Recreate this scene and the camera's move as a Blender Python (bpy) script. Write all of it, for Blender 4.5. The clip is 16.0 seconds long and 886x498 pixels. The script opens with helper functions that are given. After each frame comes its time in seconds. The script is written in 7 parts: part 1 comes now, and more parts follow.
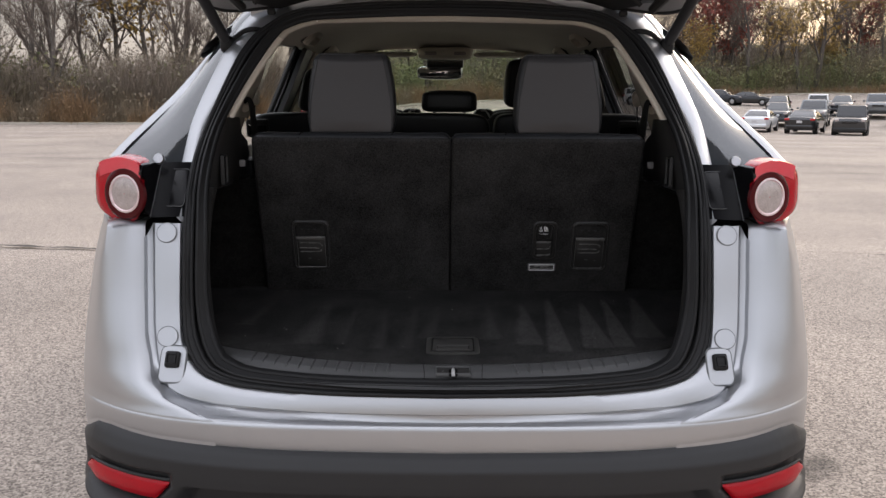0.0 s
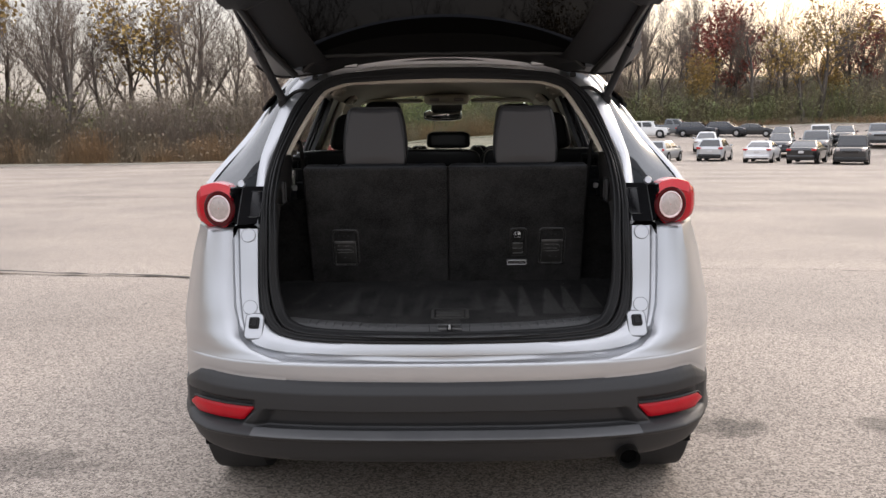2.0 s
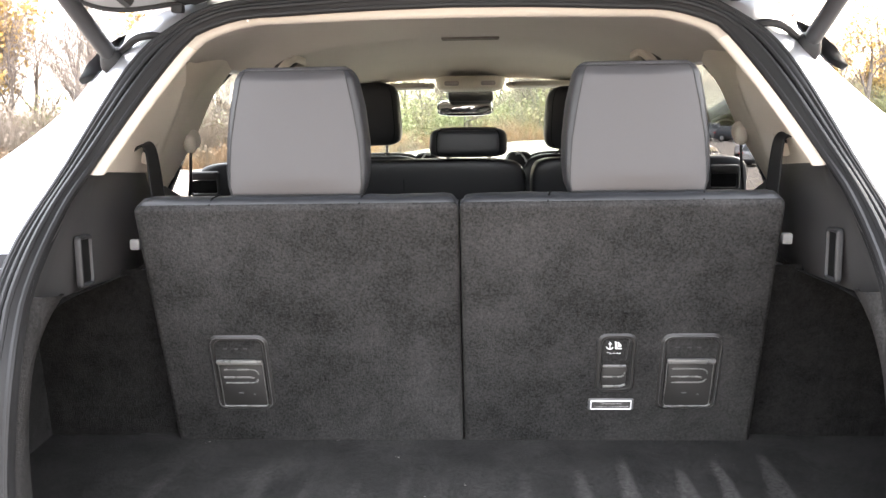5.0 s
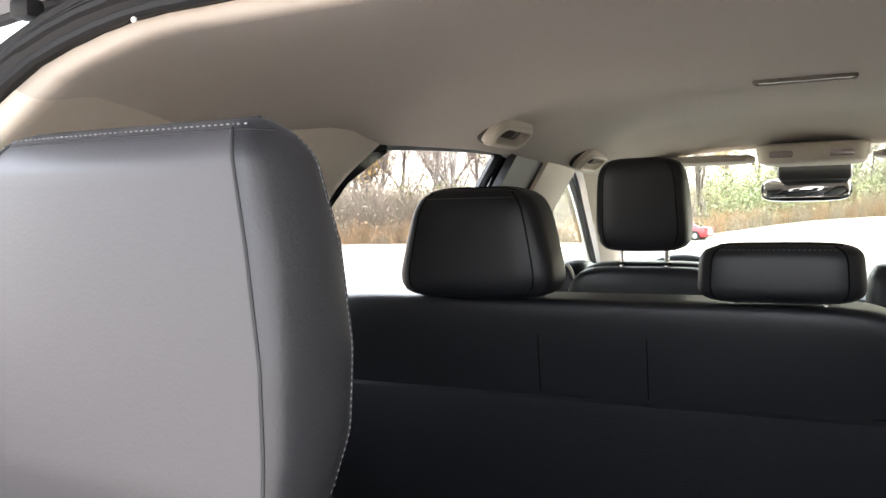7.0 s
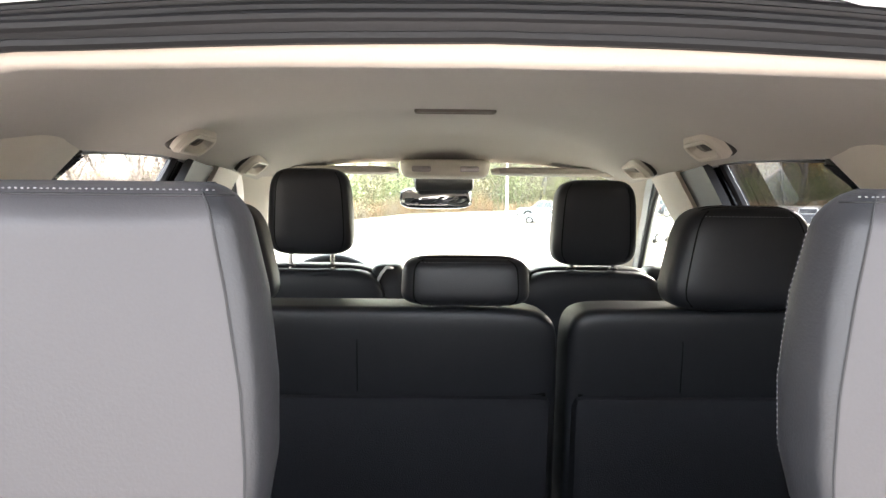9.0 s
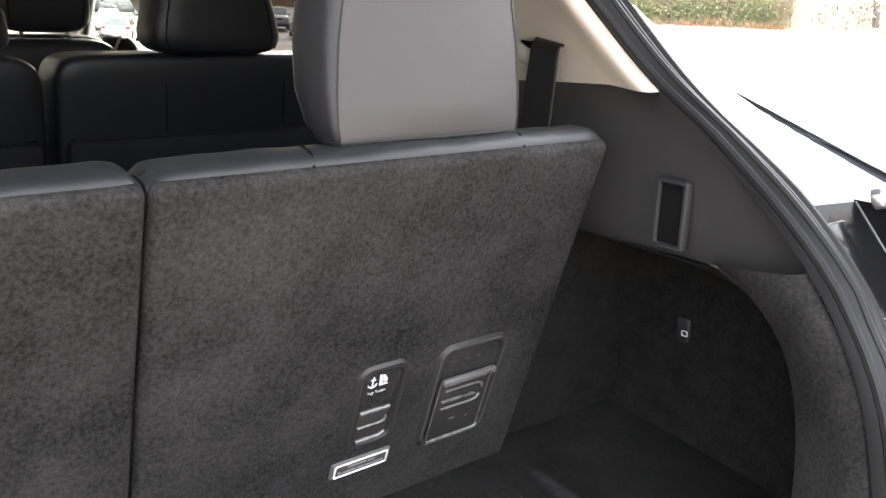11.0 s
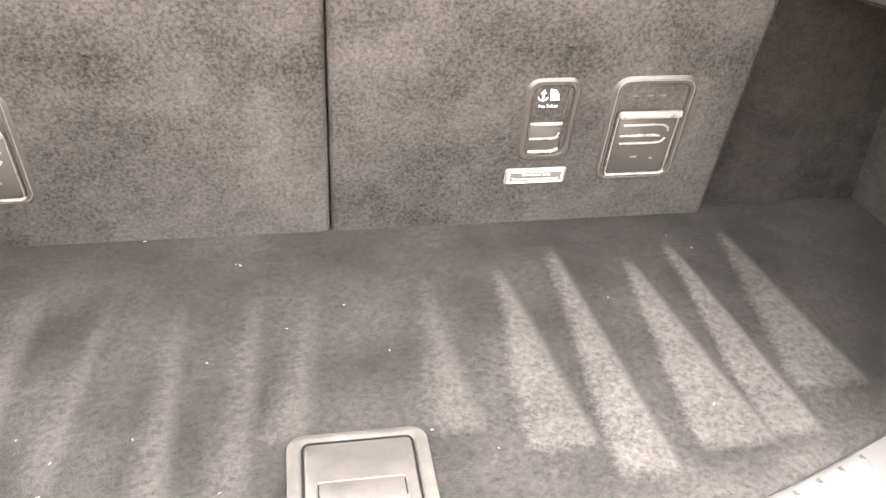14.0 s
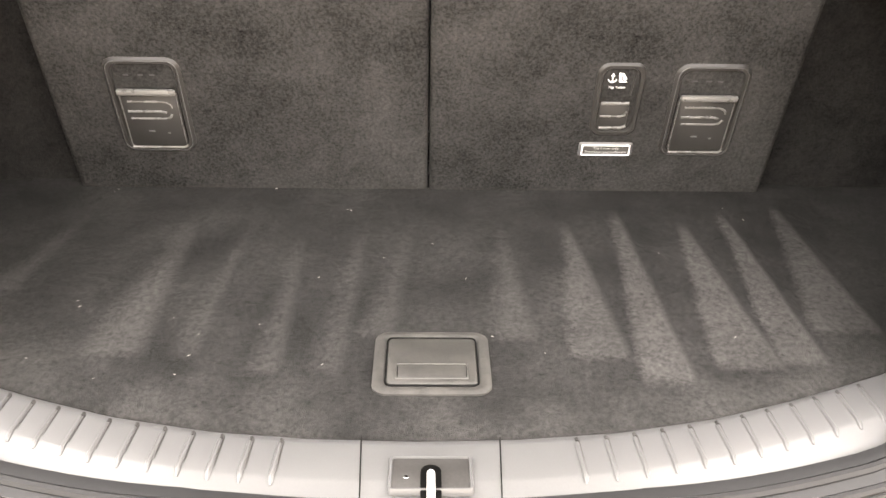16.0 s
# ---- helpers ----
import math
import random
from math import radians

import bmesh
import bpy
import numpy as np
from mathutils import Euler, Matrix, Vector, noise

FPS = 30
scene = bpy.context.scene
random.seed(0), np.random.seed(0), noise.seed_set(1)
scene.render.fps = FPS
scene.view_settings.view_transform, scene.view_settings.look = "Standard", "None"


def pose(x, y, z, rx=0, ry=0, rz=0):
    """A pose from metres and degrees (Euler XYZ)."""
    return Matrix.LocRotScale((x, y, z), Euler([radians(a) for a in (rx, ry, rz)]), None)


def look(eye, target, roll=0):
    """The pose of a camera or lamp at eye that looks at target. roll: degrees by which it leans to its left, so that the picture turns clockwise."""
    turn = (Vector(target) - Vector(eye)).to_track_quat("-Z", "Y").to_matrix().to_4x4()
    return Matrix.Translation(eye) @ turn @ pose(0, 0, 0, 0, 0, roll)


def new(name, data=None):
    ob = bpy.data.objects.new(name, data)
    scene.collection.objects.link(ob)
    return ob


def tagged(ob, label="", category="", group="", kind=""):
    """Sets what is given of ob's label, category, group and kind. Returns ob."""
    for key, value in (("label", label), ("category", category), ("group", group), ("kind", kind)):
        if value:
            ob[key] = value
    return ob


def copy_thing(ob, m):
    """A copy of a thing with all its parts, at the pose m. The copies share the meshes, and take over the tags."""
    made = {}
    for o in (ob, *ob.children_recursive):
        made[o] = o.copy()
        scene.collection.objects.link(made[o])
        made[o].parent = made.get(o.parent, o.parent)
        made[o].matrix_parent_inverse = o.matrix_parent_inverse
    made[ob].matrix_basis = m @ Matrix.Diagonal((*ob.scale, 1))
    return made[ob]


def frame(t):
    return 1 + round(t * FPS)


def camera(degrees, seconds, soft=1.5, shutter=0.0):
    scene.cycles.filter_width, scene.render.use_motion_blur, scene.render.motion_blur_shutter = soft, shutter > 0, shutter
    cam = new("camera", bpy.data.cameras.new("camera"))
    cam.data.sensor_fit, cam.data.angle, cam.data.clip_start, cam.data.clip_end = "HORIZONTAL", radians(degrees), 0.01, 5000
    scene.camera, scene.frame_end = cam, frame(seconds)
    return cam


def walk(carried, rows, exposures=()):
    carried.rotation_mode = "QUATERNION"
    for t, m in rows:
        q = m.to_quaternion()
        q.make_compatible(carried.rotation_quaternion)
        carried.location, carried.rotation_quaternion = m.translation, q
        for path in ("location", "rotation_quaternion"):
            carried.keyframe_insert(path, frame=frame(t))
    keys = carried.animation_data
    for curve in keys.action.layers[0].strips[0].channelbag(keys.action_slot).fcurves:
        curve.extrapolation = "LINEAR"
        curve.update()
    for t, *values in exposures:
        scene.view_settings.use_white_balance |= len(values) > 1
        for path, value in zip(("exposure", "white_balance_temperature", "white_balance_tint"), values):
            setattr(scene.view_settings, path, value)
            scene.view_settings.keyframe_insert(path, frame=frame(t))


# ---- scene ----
cam = camera(55.7, 16.0)
PATH = [
    (0, (-0.011, -1.531, 1.402), (-0.009, 0.436, 1.036), 0.3),
    (0.5, (-0.073, -1.850, 1.421), (-0.061, 0.122, 1.089), 0),
    (1, (0.017, -2.128, 1.416), (-0.009, -0.148, 1.141), -0.3),
    (1.5, (0.029, -2.313, 1.418), (0.000, -0.331, 1.147), -0.5),
    (2, (0.024, -2.366, 1.422), (0.003, -0.386, 1.139), -0.6),
    (2.5, (0.056, -2.332, 1.430), (0.027, -0.352, 1.144), -0.4),
    (3, (0.047, -2.150, 1.399), (0.032, -0.172, 1.103), -0.2),
    (3.2, (0.012, -2.022, 1.369), (0.013, -0.041, 1.087), -0.3),
    (5.3, (0.055, -0.440, 1.403), (-0.088, 1.538, 1.141), -0.9),
    (5.5, (0.056, -0.326, 1.415), (-0.136, 1.652, 1.196), -0.5),
    (6, (-0.007, -0.013, 1.441), (-0.392, 1.946, 1.326), 0.5),
    (6.5, (0.032, 0.231, 1.456), (-0.639, 2.114, 1.393), -0.1),
    (7, (0.096, 0.425, 1.454), (-0.779, 2.222, 1.373), -1.0),
    (7.5, (0.103, 0.433, 1.468), (-0.802, 2.215, 1.392), -0.7),
    (8, (0.039, 0.393, 1.466), (-0.658, 2.267, 1.406), -0.3),
    (8.5, (-0.04, 0.309, 1.491), (-0.365, 2.281, 1.418), -0.1),
    (9, (-0.043, 0.259, 1.494), (-0.014, 2.256, 1.386), 0.6),
    (9.5, (-0.188, 0.257, 1.493), (0.363, 2.175, 1.361), 1.0),
    (10, (-0.201, 0.186, 1.483), (0.674, 1.973, 1.277), 1.3),
    (10.2, (-0.165, 0.165, 1.470), (0.788, 1.902, 1.204), 1.4),
    (12.3, (-0.274, 0.037, 1.356), (1.099, 1.237, 0.543), 3.3),
    (12.5, (-0.268, 0.037, 1.355), (1.093, 1.244, 0.534), 3.3),
    (13, (-0.263, 0.035, 1.342), (0.980, 1.354, 0.501), 2.6),
    (13.5, (-0.134, -0.024, 1.323), (0.627, 1.593, 0.425), 1.7),
    (14, (-0.018, -0.151, 1.308), (0.297, 1.610, 0.413), 1.4),
    (14.5, (-0.012, -0.312, 1.325), (0.182, 1.466, 0.431), 1.6),
    (15, (0.014, -0.379, 1.326), (0.124, 1.417, 0.454), 1.8),
    (15.5, (0.018, -0.376, 1.319), (0.085, 1.431, 0.465), 1.2),
    (16, (0.008, -0.360, 1.314), (0.050, 1.443, 0.448), 1),
]
EXPOSURES = [(0.0, 0.1, 6400, 14), (1.2, 0.25, 6400, 14), (2.6, 0.3, 6500, 13), (5.3, 3.28, 6400, 12), (6.0, 3.0, 6550, 12), (6.5, 3.4, 6550, 12), (7.0, 3.3, 6150, 12), (8.0, 3.5, 6050, 12), (9.0, 3.65, 6150, 12), (10.2, 3.5, 6350, 12), (12.3, 1.88, 6950, 13), (13.2, 3.22, 7900, 18), (13.9, 5.12, 7500, 16), (14.5, 4.80, 7800, 17), (15.0, 4.12, 7800, 15), (16.0, 3.72, 7700, 14)]
walk(cam, [(t, look(eye, target, roll)) for t, eye, target, roll in PATH], EXPOSURES)

# ---- daylight: a bright overcast afternoon, thin cloud over a low sun ahead to the right ----
SUN_ELEV, SUN_AZ = radians(24), radians(40)
world = bpy.data.worlds.new("overcast_sky")
scene.world = world
world.use_nodes = True
wt = world.node_tree
wt.nodes.clear()
w_out = wt.nodes.new("ShaderNodeOutputWorld")
sky = wt.nodes.new("ShaderNodeTexSky")
sky.sky_type, sky.sun_disc = "NISHITA", False
sky.sun_elevation, sky.sun_rotation = SUN_ELEV, SUN_AZ
sky.dust_density, sky.air_density = 4.0, 1.5
bg_sky = wt.nodes.new("ShaderNodeBackground")
bg_sky.inputs["Strength"].default_value = 0.05
bg_cloud = wt.nodes.new("ShaderNodeBackground")
bg_cloud.inputs["Strength"].default_value = 0.62
w_co = wt.nodes.new("ShaderNodeTexCoord")
w_sep = wt.nodes.new("ShaderNodeSeparateXYZ")
w_ramp = wt.nodes.new("ShaderNodeValToRGB")
w_ramp.color_ramp.elements[0].position, w_ramp.color_ramp.elements[0].color = 0.0, (0.78, 0.70, 0.62, 1)
w_ramp.color_ramp.elements[1].position, w_ramp.color_ramp.elements[1].color = 0.9, (2.3, 2.33, 2.42, 1)
w_mid = w_ramp.color_ramp.elements.new(0.22)
w_mid.color = (1.05, 1.04, 1.06, 1)
w_noise = wt.nodes.new("ShaderNodeTexNoise")
w_noise.inputs["Scale"].default_value, w_noise.inputs["Detail"].default_value = 3.5, 5.0
w_map = wt.nodes.new("ShaderNodeMapping")
w_map.inputs["Scale"].default_value = (1, 1, 3.5)
w_gain = wt.nodes.new("ShaderNodeMapRange")
w_gain.inputs["To Min"].default_value, w_gain.inputs["To Max"].default_value = 0.78, 1.2
w_mul = wt.nodes.new("ShaderNodeMix")
w_mul.data_type, w_mul.blend_type = "RGBA", "MULTIPLY"
w_mul.inputs["Factor"].default_value = 1.0
w_add = wt.nodes.new("ShaderNodeAddShader")
wt.links.new(w_co.outputs["Generated"], w_sep.inputs[0])
wt.links.new(w_sep.outputs["Z"], w_ramp.inputs[0])
wt.links.new(w_co.outputs["Generated"], w_map.inputs[0])
wt.links.new(w_map.outputs[0], w_noise.inputs["Vector"])
wt.links.new(w_noise.outputs["Fac"], w_gain.inputs["Value"])
wt.links.new(w_ramp.outputs["Color"], w_mul.inputs[6])
wt.links.new(w_gain.outputs[0], w_mul.inputs[7])
wt.links.new(w_mul.outputs[2], bg_cloud.inputs["Color"])
wt.links.new(sky.outputs[0], bg_sky.inputs["Color"])
wt.links.new(bg_sky.outputs[0], w_add.inputs[0])
wt.links.new(bg_cloud.outputs[0], w_add.inputs[1])
wt.links.new(w_add.outputs[0], w_out.inputs[0])
sun_data = bpy.data.lights.new("veiled_sun", "SUN")
sun_data.energy, sun_data.angle, sun_data.color = 0.9, radians(20), (1.0, 0.93, 0.84)
sun = new("veiled_sun", sun_data)
sun.matrix_world = look((0, 0, 30), (-math.sin(SUN_AZ) * math.cos(SUN_ELEV), -math.cos(SUN_AZ) * math.cos(SUN_ELEV), 30 - math.sin(SUN_ELEV)))


# ---- materials ----
def mat(name, color, rough=0.6, metal=0.0, vary=0.12, scale=8.0, fine=90.0, bump=0.0, coat=0.0, spec=0.5, per_piece=0.0, tint=None, sheen=0.0, dist=0.002, rough_noise=0.5):
    """A surface with colour variation at two scales, uneven gloss and fine relief, in metres."""
    m = bpy.data.materials.new(name)
    m.use_nodes = True
    nt = m.node_tree
    b = nt.nodes["Principled BSDF"]
    b.inputs["Metallic"].default_value, b.inputs["Coat Weight"].default_value = metal, coat
    b.inputs["Coat Roughness"].default_value = 0.06
    b.inputs["Specular IOR Level"].default_value, b.inputs["Sheen Weight"].default_value = spec, sheen
    co = nt.nodes.new("ShaderNodeTexCoord")
    big, small = nt.nodes.new("ShaderNodeTexNoise"), nt.nodes.new("ShaderNodeTexNoise")
    big.inputs["Scale"].default_value, big.inputs["Detail"].default_value = scale, 4
    small.inputs["Scale"].default_value, small.inputs["Detail"].default_value = fine, 3
    big.inputs["Roughness"].default_value = rough_noise
    small.inputs["Roughness"].default_value = rough_noise
    both = nt.nodes.new("ShaderNodeMath")
    both.operation = "ADD"
    amount = nt.nodes.new("ShaderNodeMapRange")
    amount.inputs["From Max"].default_value, amount.inputs["From Min"].default_value = 1.5, 0.5
    amount.inputs["To Min"].default_value, amount.inputs["To Max"].default_value = 1 - vary, 1 + vary
    mul = nt.nodes.new("ShaderNodeMix")
    mul.data_type, mul.blend_type = "RGBA", "MULTIPLY"
    mul.inputs["Factor"].default_value = 1
    mul.inputs[6].default_value = (*color, 1)
    for n in (big, small):
        nt.links.new(co.outputs["Object"], n.inputs["Vector"])
    nt.links.new(big.outputs["Fac"], both.inputs[0])
    nt.links.new(small.outputs["Fac"], both.inputs[1])
    nt.links.new(both.outputs[0], amount.inputs["Value"])
    nt.links.new(amount.outputs[0], mul.inputs[7])
    last = mul.outputs[2]
    if tint:
        two = nt.nodes.new("ShaderNodeMix")
        two.data_type = "RGBA"
        two.inputs[7].default_value = (*tint, 1)
        cut = nt.nodes.new("ShaderNodeMapRange")
        cut.inputs["From Min"].default_value, cut.inputs["From Max"].default_value = 0.45, 0.62
        nt.links.new(big.outputs["Fac"], cut.inputs["Value"])
        nt.links.new(cut.outputs[0], two.inputs["Factor"])
        nt.links.new(last, two.inputs[6])
        last = two.outputs[2]
    if per_piece:
        geo = nt.nodes.new("ShaderNodeNewGeometry")
        rng = nt.nodes.new("ShaderNodeMapRange")
        rng.inputs["To Min"].default_value, rng.inputs["To Max"].default_value = 1 - per_piece, 1 + per_piece
        isl = nt.nodes.new("ShaderNodeMix")
        isl.data_type, isl.blend_type = "RGBA", "MULTIPLY"
        isl.inputs["Factor"].default_value = 1
        nt.links.new(geo.outputs["Random Per Island"], rng.inputs["Value"])
        nt.links.new(last, isl.inputs[6])
        nt.links.new(rng.outputs[0], isl.inputs[7])
        last = isl.outputs[2]
    nt.links.new(last, b.inputs["Base Color"])
    rr = nt.nodes.new("ShaderNodeMapRange")
    rr.inputs["To Min"].default_value, rr.inputs["To Max"].default_value = max(0.02, rough * 0.85), min(1, rough * 1.15)
    nt.links.new(big.outputs["Fac"], rr.inputs["Value"])
    nt.links.new(rr.outputs[0], b.inputs["Roughness"])
    if bump:
        bp = nt.nodes.new("ShaderNodeBump")
        bp.inputs["Strength"].default_value, bp.inputs["Distance"].default_value = bump, dist
        nt.links.new(small.outputs["Fac"], bp.inputs["Height"])
        nt.links.new(bp.outputs[0], b.inputs["Normal"])
    return m


def glass(name, tint, gloss=1.0):
    m = bpy.data.materials.new(name)
    m.use_nodes = True
    nt = m.node_tree
    nt.nodes.clear()
    out = nt.nodes.new("ShaderNodeOutputMaterial")
    tr, gl = nt.nodes.new("ShaderNodeBsdfTransparent"), nt.nodes.new("ShaderNodeBsdfGlossy")
    tr.inputs[0].default_value, gl.inputs["Roughness"].default_value = (*tint, 1), 0.01
    fr, mix, k = nt.nodes.new("ShaderNodeLayerWeight"), nt.nodes.new("ShaderNodeMixShader"), nt.nodes.new("ShaderNodeMath")
    fr.inputs["Blend"].default_value = 0.5
    steep = nt.nodes.new("ShaderNodeMath")
    steep.operation = "POWER"
    steep.inputs[1].default_value = 5.0
    k.operation = "MULTIPLY_ADD"
    k.inputs[1].default_value, k.inputs[2].default_value = 0.8 * gloss, 0.05 * gloss
    nt.links.new(fr.outputs["Facing"], steep.inputs[0])
    nt.links.new(steep.outputs[0], k.inputs[0])
    nt.links.new(k.outputs[0], mix.inputs[0])
    nt.links.new(tr.outputs[0], mix.inputs[1])
    nt.links.new(gl.outputs[0], mix.inputs[2])
    nt.links.new(mix.outputs[0], out.inputs[0])
    return m


SILVER = mat("silver_metallic_paint", (0.475, 0.484, 0.503), 0.35, 0.85, 0.03, 3, 900, 0.02, coat=0.35)
BLACK_PLASTIC = mat("grained_black_plastic", (0.018, 0.0182, 0.0195), 0.55, 0, 0.15, 6, 700, 0.25, dist=0.0004)
GLOSS_BLACK = mat("gloss_black_trim", (0.012, 0.012, 0.014), 0.12, 0, 0.05, 4, 60, coat=0.5)
RUBBER = mat("black_rubber_seal", (0.0126, 0.0126, 0.0132), 0.55, 0, 0.15, 14, 300, 0.1, spec=0.26, dist=0.0005)
RED_LENS = mat("red_lens", (0.40, 0.004, 0.012), 0.22, 0, 0.12, 30, 260, 0.1, coat=0.1, spec=0.25)
CLEAR_LENS = mat("frosted_clear_lens", (0.46, 0.40, 0.385), 0.2, 0.3, 0.25, 60, 260, 0.15, coat=0.5)
CHROME = mat("chrome", (0.75, 0.76, 0.78), 0.08, 1.0, 0.03, 9, 80)
STEEL = mat("bright_steel", (0.62, 0.62, 0.62), 0.25, 1.0, 0.08, 30, 300)
BEIGE_FABRIC = mat("beige_woven_headliner", (0.415, 0.372, 0.312), 0.95, 0, 0.07, 2.2, 900, 0.25, sheen=0.2, dist=0.0006)
BEIGE_PLASTIC = mat("beige_grained_plastic", (0.62, 0.557, 0.468), 0.6, 0, 0.05, 3, 800, 0.15, dist=0.0004)
LEATHER = mat("black_leatherette", (0.0150, 0.0160, 0.0184), 0.42, 0, 0.15, 9, 420, 0.30, spec=0.36, dist=0.0006)
GREY_LEATHER = mat("charcoal_leatherette", (0.0355, 0.0335, 0.0348), 0.48, 0, 0.07, 5, 480, 0.16, dist=0.0006)
# the head restraints' leatherette again, darkened for shade on sides, top and front
SHADED_LEATHER = mat("shaded_charcoal_leatherette", (0.0177, 0.0178, 0.0194), 0.45, 0, 0.08, 6, 480, 0.35, dist=0.0006)
THREAD = mat("pale_grey_stitching", (0.2040, 0.2040, 0.2108), 0.8, 0, 0.1, 40, 900)
CARPET_BACK = mat("black_felt_carpet", (0.0258, 0.0251, 0.0247), 0.95, 0, 1.25, 4.5, 230, 0.7, spec=0.08, dist=0.0022, rough_noise=0.74)
# the same felt, its colour lowered for the shade inside the pockets
CARPET_SHADED = mat("shaded_black_carpet", (0.0120, 0.0115, 0.0112), 0.95, 0, 1.5, 26, 300, 1.0, spec=0.08, sheen=0.03, dist=0.0025, rough_noise=0.82)
SCUFF = mat("grey_black_sill_plastic", (0.0801, 0.0801, 0.0809), 0.42, 0, 0.08, 10, 600, 0.15, dist=0.0004)
PULL = mat("dusty_grey_handle_plastic", (0.0381, 0.0367, 0.0347), 0.5, 0, 0.45, 38, 500, 0.15, tint=(0.049, 0.047, 0.0435), dist=0.0004, rough_noise=0.7)
WHITE_PRINT = mat("white_print", (0.8, 0.8, 0.8), 0.6, 0, 0.04, 30, 200)
GLASS_CLEAR = glass("clear_green_glass", (0.83, 0.91, 0.80))
GLASS_TINT = glass("privacy_glass", (0.13, 0.13, 0.128))
# privacy glass again, tint raised so the glare on the left shows through
GLASS_BRIGHT = glass("brightened_privacy_glass", (0.80, 0.80, 0.76))
GLASS_DARK = glass("dark_rear_window_glass", (0.012, 0.012, 0.013), 0.12)
# matt inner paint, its silver greyed down for shade under the tailgate
GATE_SHADED = mat("shaded_matt_inner_paint", (0.22, 0.22, 0.225), 0.45, 0.2, 0.05, 4, 300)
TYRE = mat("tyre_rubber", (0.025, 0.025, 0.026), 0.8, 0, 0.2, 20, 200, 0.3)
ALLOY = mat("silver_alloy", (0.5, 0.5, 0.52), 0.3, 0.9, 0.06, 12, 150)
DARK_VOID = mat("dark_underbody", (0.006, 0.006, 0.006), 0.9, 0, 0.2, 8, 80, spec=0.1)
BROWN_GREY = mat("brown_grey_plastic", (0.16, 0.14, 0.115), 0.6, 0, 0.1, 8, 300)
CARGO_TRIM = mat("grained_dark_cargo_trim", (0.0335, 0.0325, 0.0322), 0.42, 0, 0.15, 6, 700, 0.25, dist=0.0004)
SLOT_BLACK = mat("deep_black_slot", (0.003, 0.003, 0.003), 0.6, 0, 0.1, 8, 80, spec=0.05)
# pale tone stands in for gloss reflections along the black handles' edges
EDGE_GLINT = mat("glossy_glint_edge", (0.1105, 0.1087, 0.1054), 0.28, 0, 0.15, 60, 400, 0.1, spec=0.7, dist=0.0003)
TRIM_BLACK = mat("grained_charcoal_trim", (0.0221, 0.0213, 0.0204), 0.45, 0, 0.15, 20, 500, 0.15, spec=0.4, dist=0.0003)
SATIN_BLACK = mat("satin_black_plastic", (0.0085, 0.0085, 0.0094), 0.32, 0, 0.2, 25, 400, 0.1, spec=0.3, dist=0.0003)


# ---- helpers for meshes ----
ORG = {}


def thing(name, loc, label, category, group="", kind=""):
    e = new(name)
    e.empty_display_size = 0.1
    e.location = loc
    ORG[e] = Vector(loc)
    return tagged(e, label, category, group, kind)


def mesh_object(name, bm, material, angle=38, org=Vector()):
    bmesh.ops.translate(bm, verts=bm.verts, vec=-org)
    me = bpy.data.meshes.new(name)
    bm.normal_update()
    bm.to_mesh(me)
    bm.free()
    me.shade_smooth()
    me.set_sharp_from_angle(angle=radians(angle))
    me.materials.append(material)
    return new(name, me)


def part(name, bm, material, parent, label="", angle=38):
    org = ORG.get(parent, Vector())
    ob = mesh_object(name, bm, material, angle, org)
    ORG[ob] = org
    ob.parent = parent
    return tagged(ob, label)


def single(name, bm, material, label, category, group="", kind="", angle=38):
    return tagged(mesh_object(name, bm, material, angle), label, category, group, kind)


def loft(rows, close_u=False, close_v=False, thick=0.0):
    bm = bmesh.new()
    vs = [[bm.verts.new(p) for p in r] for r in rows]
    n, k = len(rows), len(rows[0])
    for i in range(n if close_v else n - 1):
        for j in range(k if close_u else k - 1):
            a, b, c, d = vs[i][j], vs[i][(j + 1) % k], vs[(i + 1) % n][(j + 1) % k], vs[(i + 1) % n][j]
            if len({a, b, c, d}) == 4:
                bm.faces.new((a, b, c, d))
    if thick:
        bmesh.ops.recalc_face_normals(bm, faces=bm.faces)
        bmesh.ops.solidify(bm, geom=bm.faces[:], thickness=thick)
    bmesh.ops.recalc_face_normals(bm, faces=bm.faces)
    return bm


def curve(pts, n):
    """n points evenly along a smooth line through pts."""
    p = [Vector(q) for q in pts]
    p = [p[0] * 2 - p[1]] + p + [p[-1] * 2 - p[-2]]
    dense = []
    for i in range(1, len(p) - 2):
        for s in range(16):
            t = s / 16
            a, b, c, d = p[i - 1], p[i], p[i + 1], p[i + 2]
            dense.append(0.5 * ((2 * b) + (c - a) * t + (2 * a - 5 * b + 4 * c - d) * t * t + (3 * b - a - 3 * c + d) * t ** 3))
    dense.append(p[-2])
    acc = [0.0]
    for a, b in zip(dense, dense[1:]):
        acc.append(acc[-1] + (b - a).length)
    out, j = [], 0
    for i in range(n):
        want = acc[-1] * i / (n - 1)
        while j < len(acc) - 2 and acc[j + 1] < want:
            j += 1
        f = (want - acc[j]) / max(1e-9, acc[j + 1] - acc[j])
        out.append(dense[j].lerp(dense[j + 1], min(1, max(0, f))))
    return out


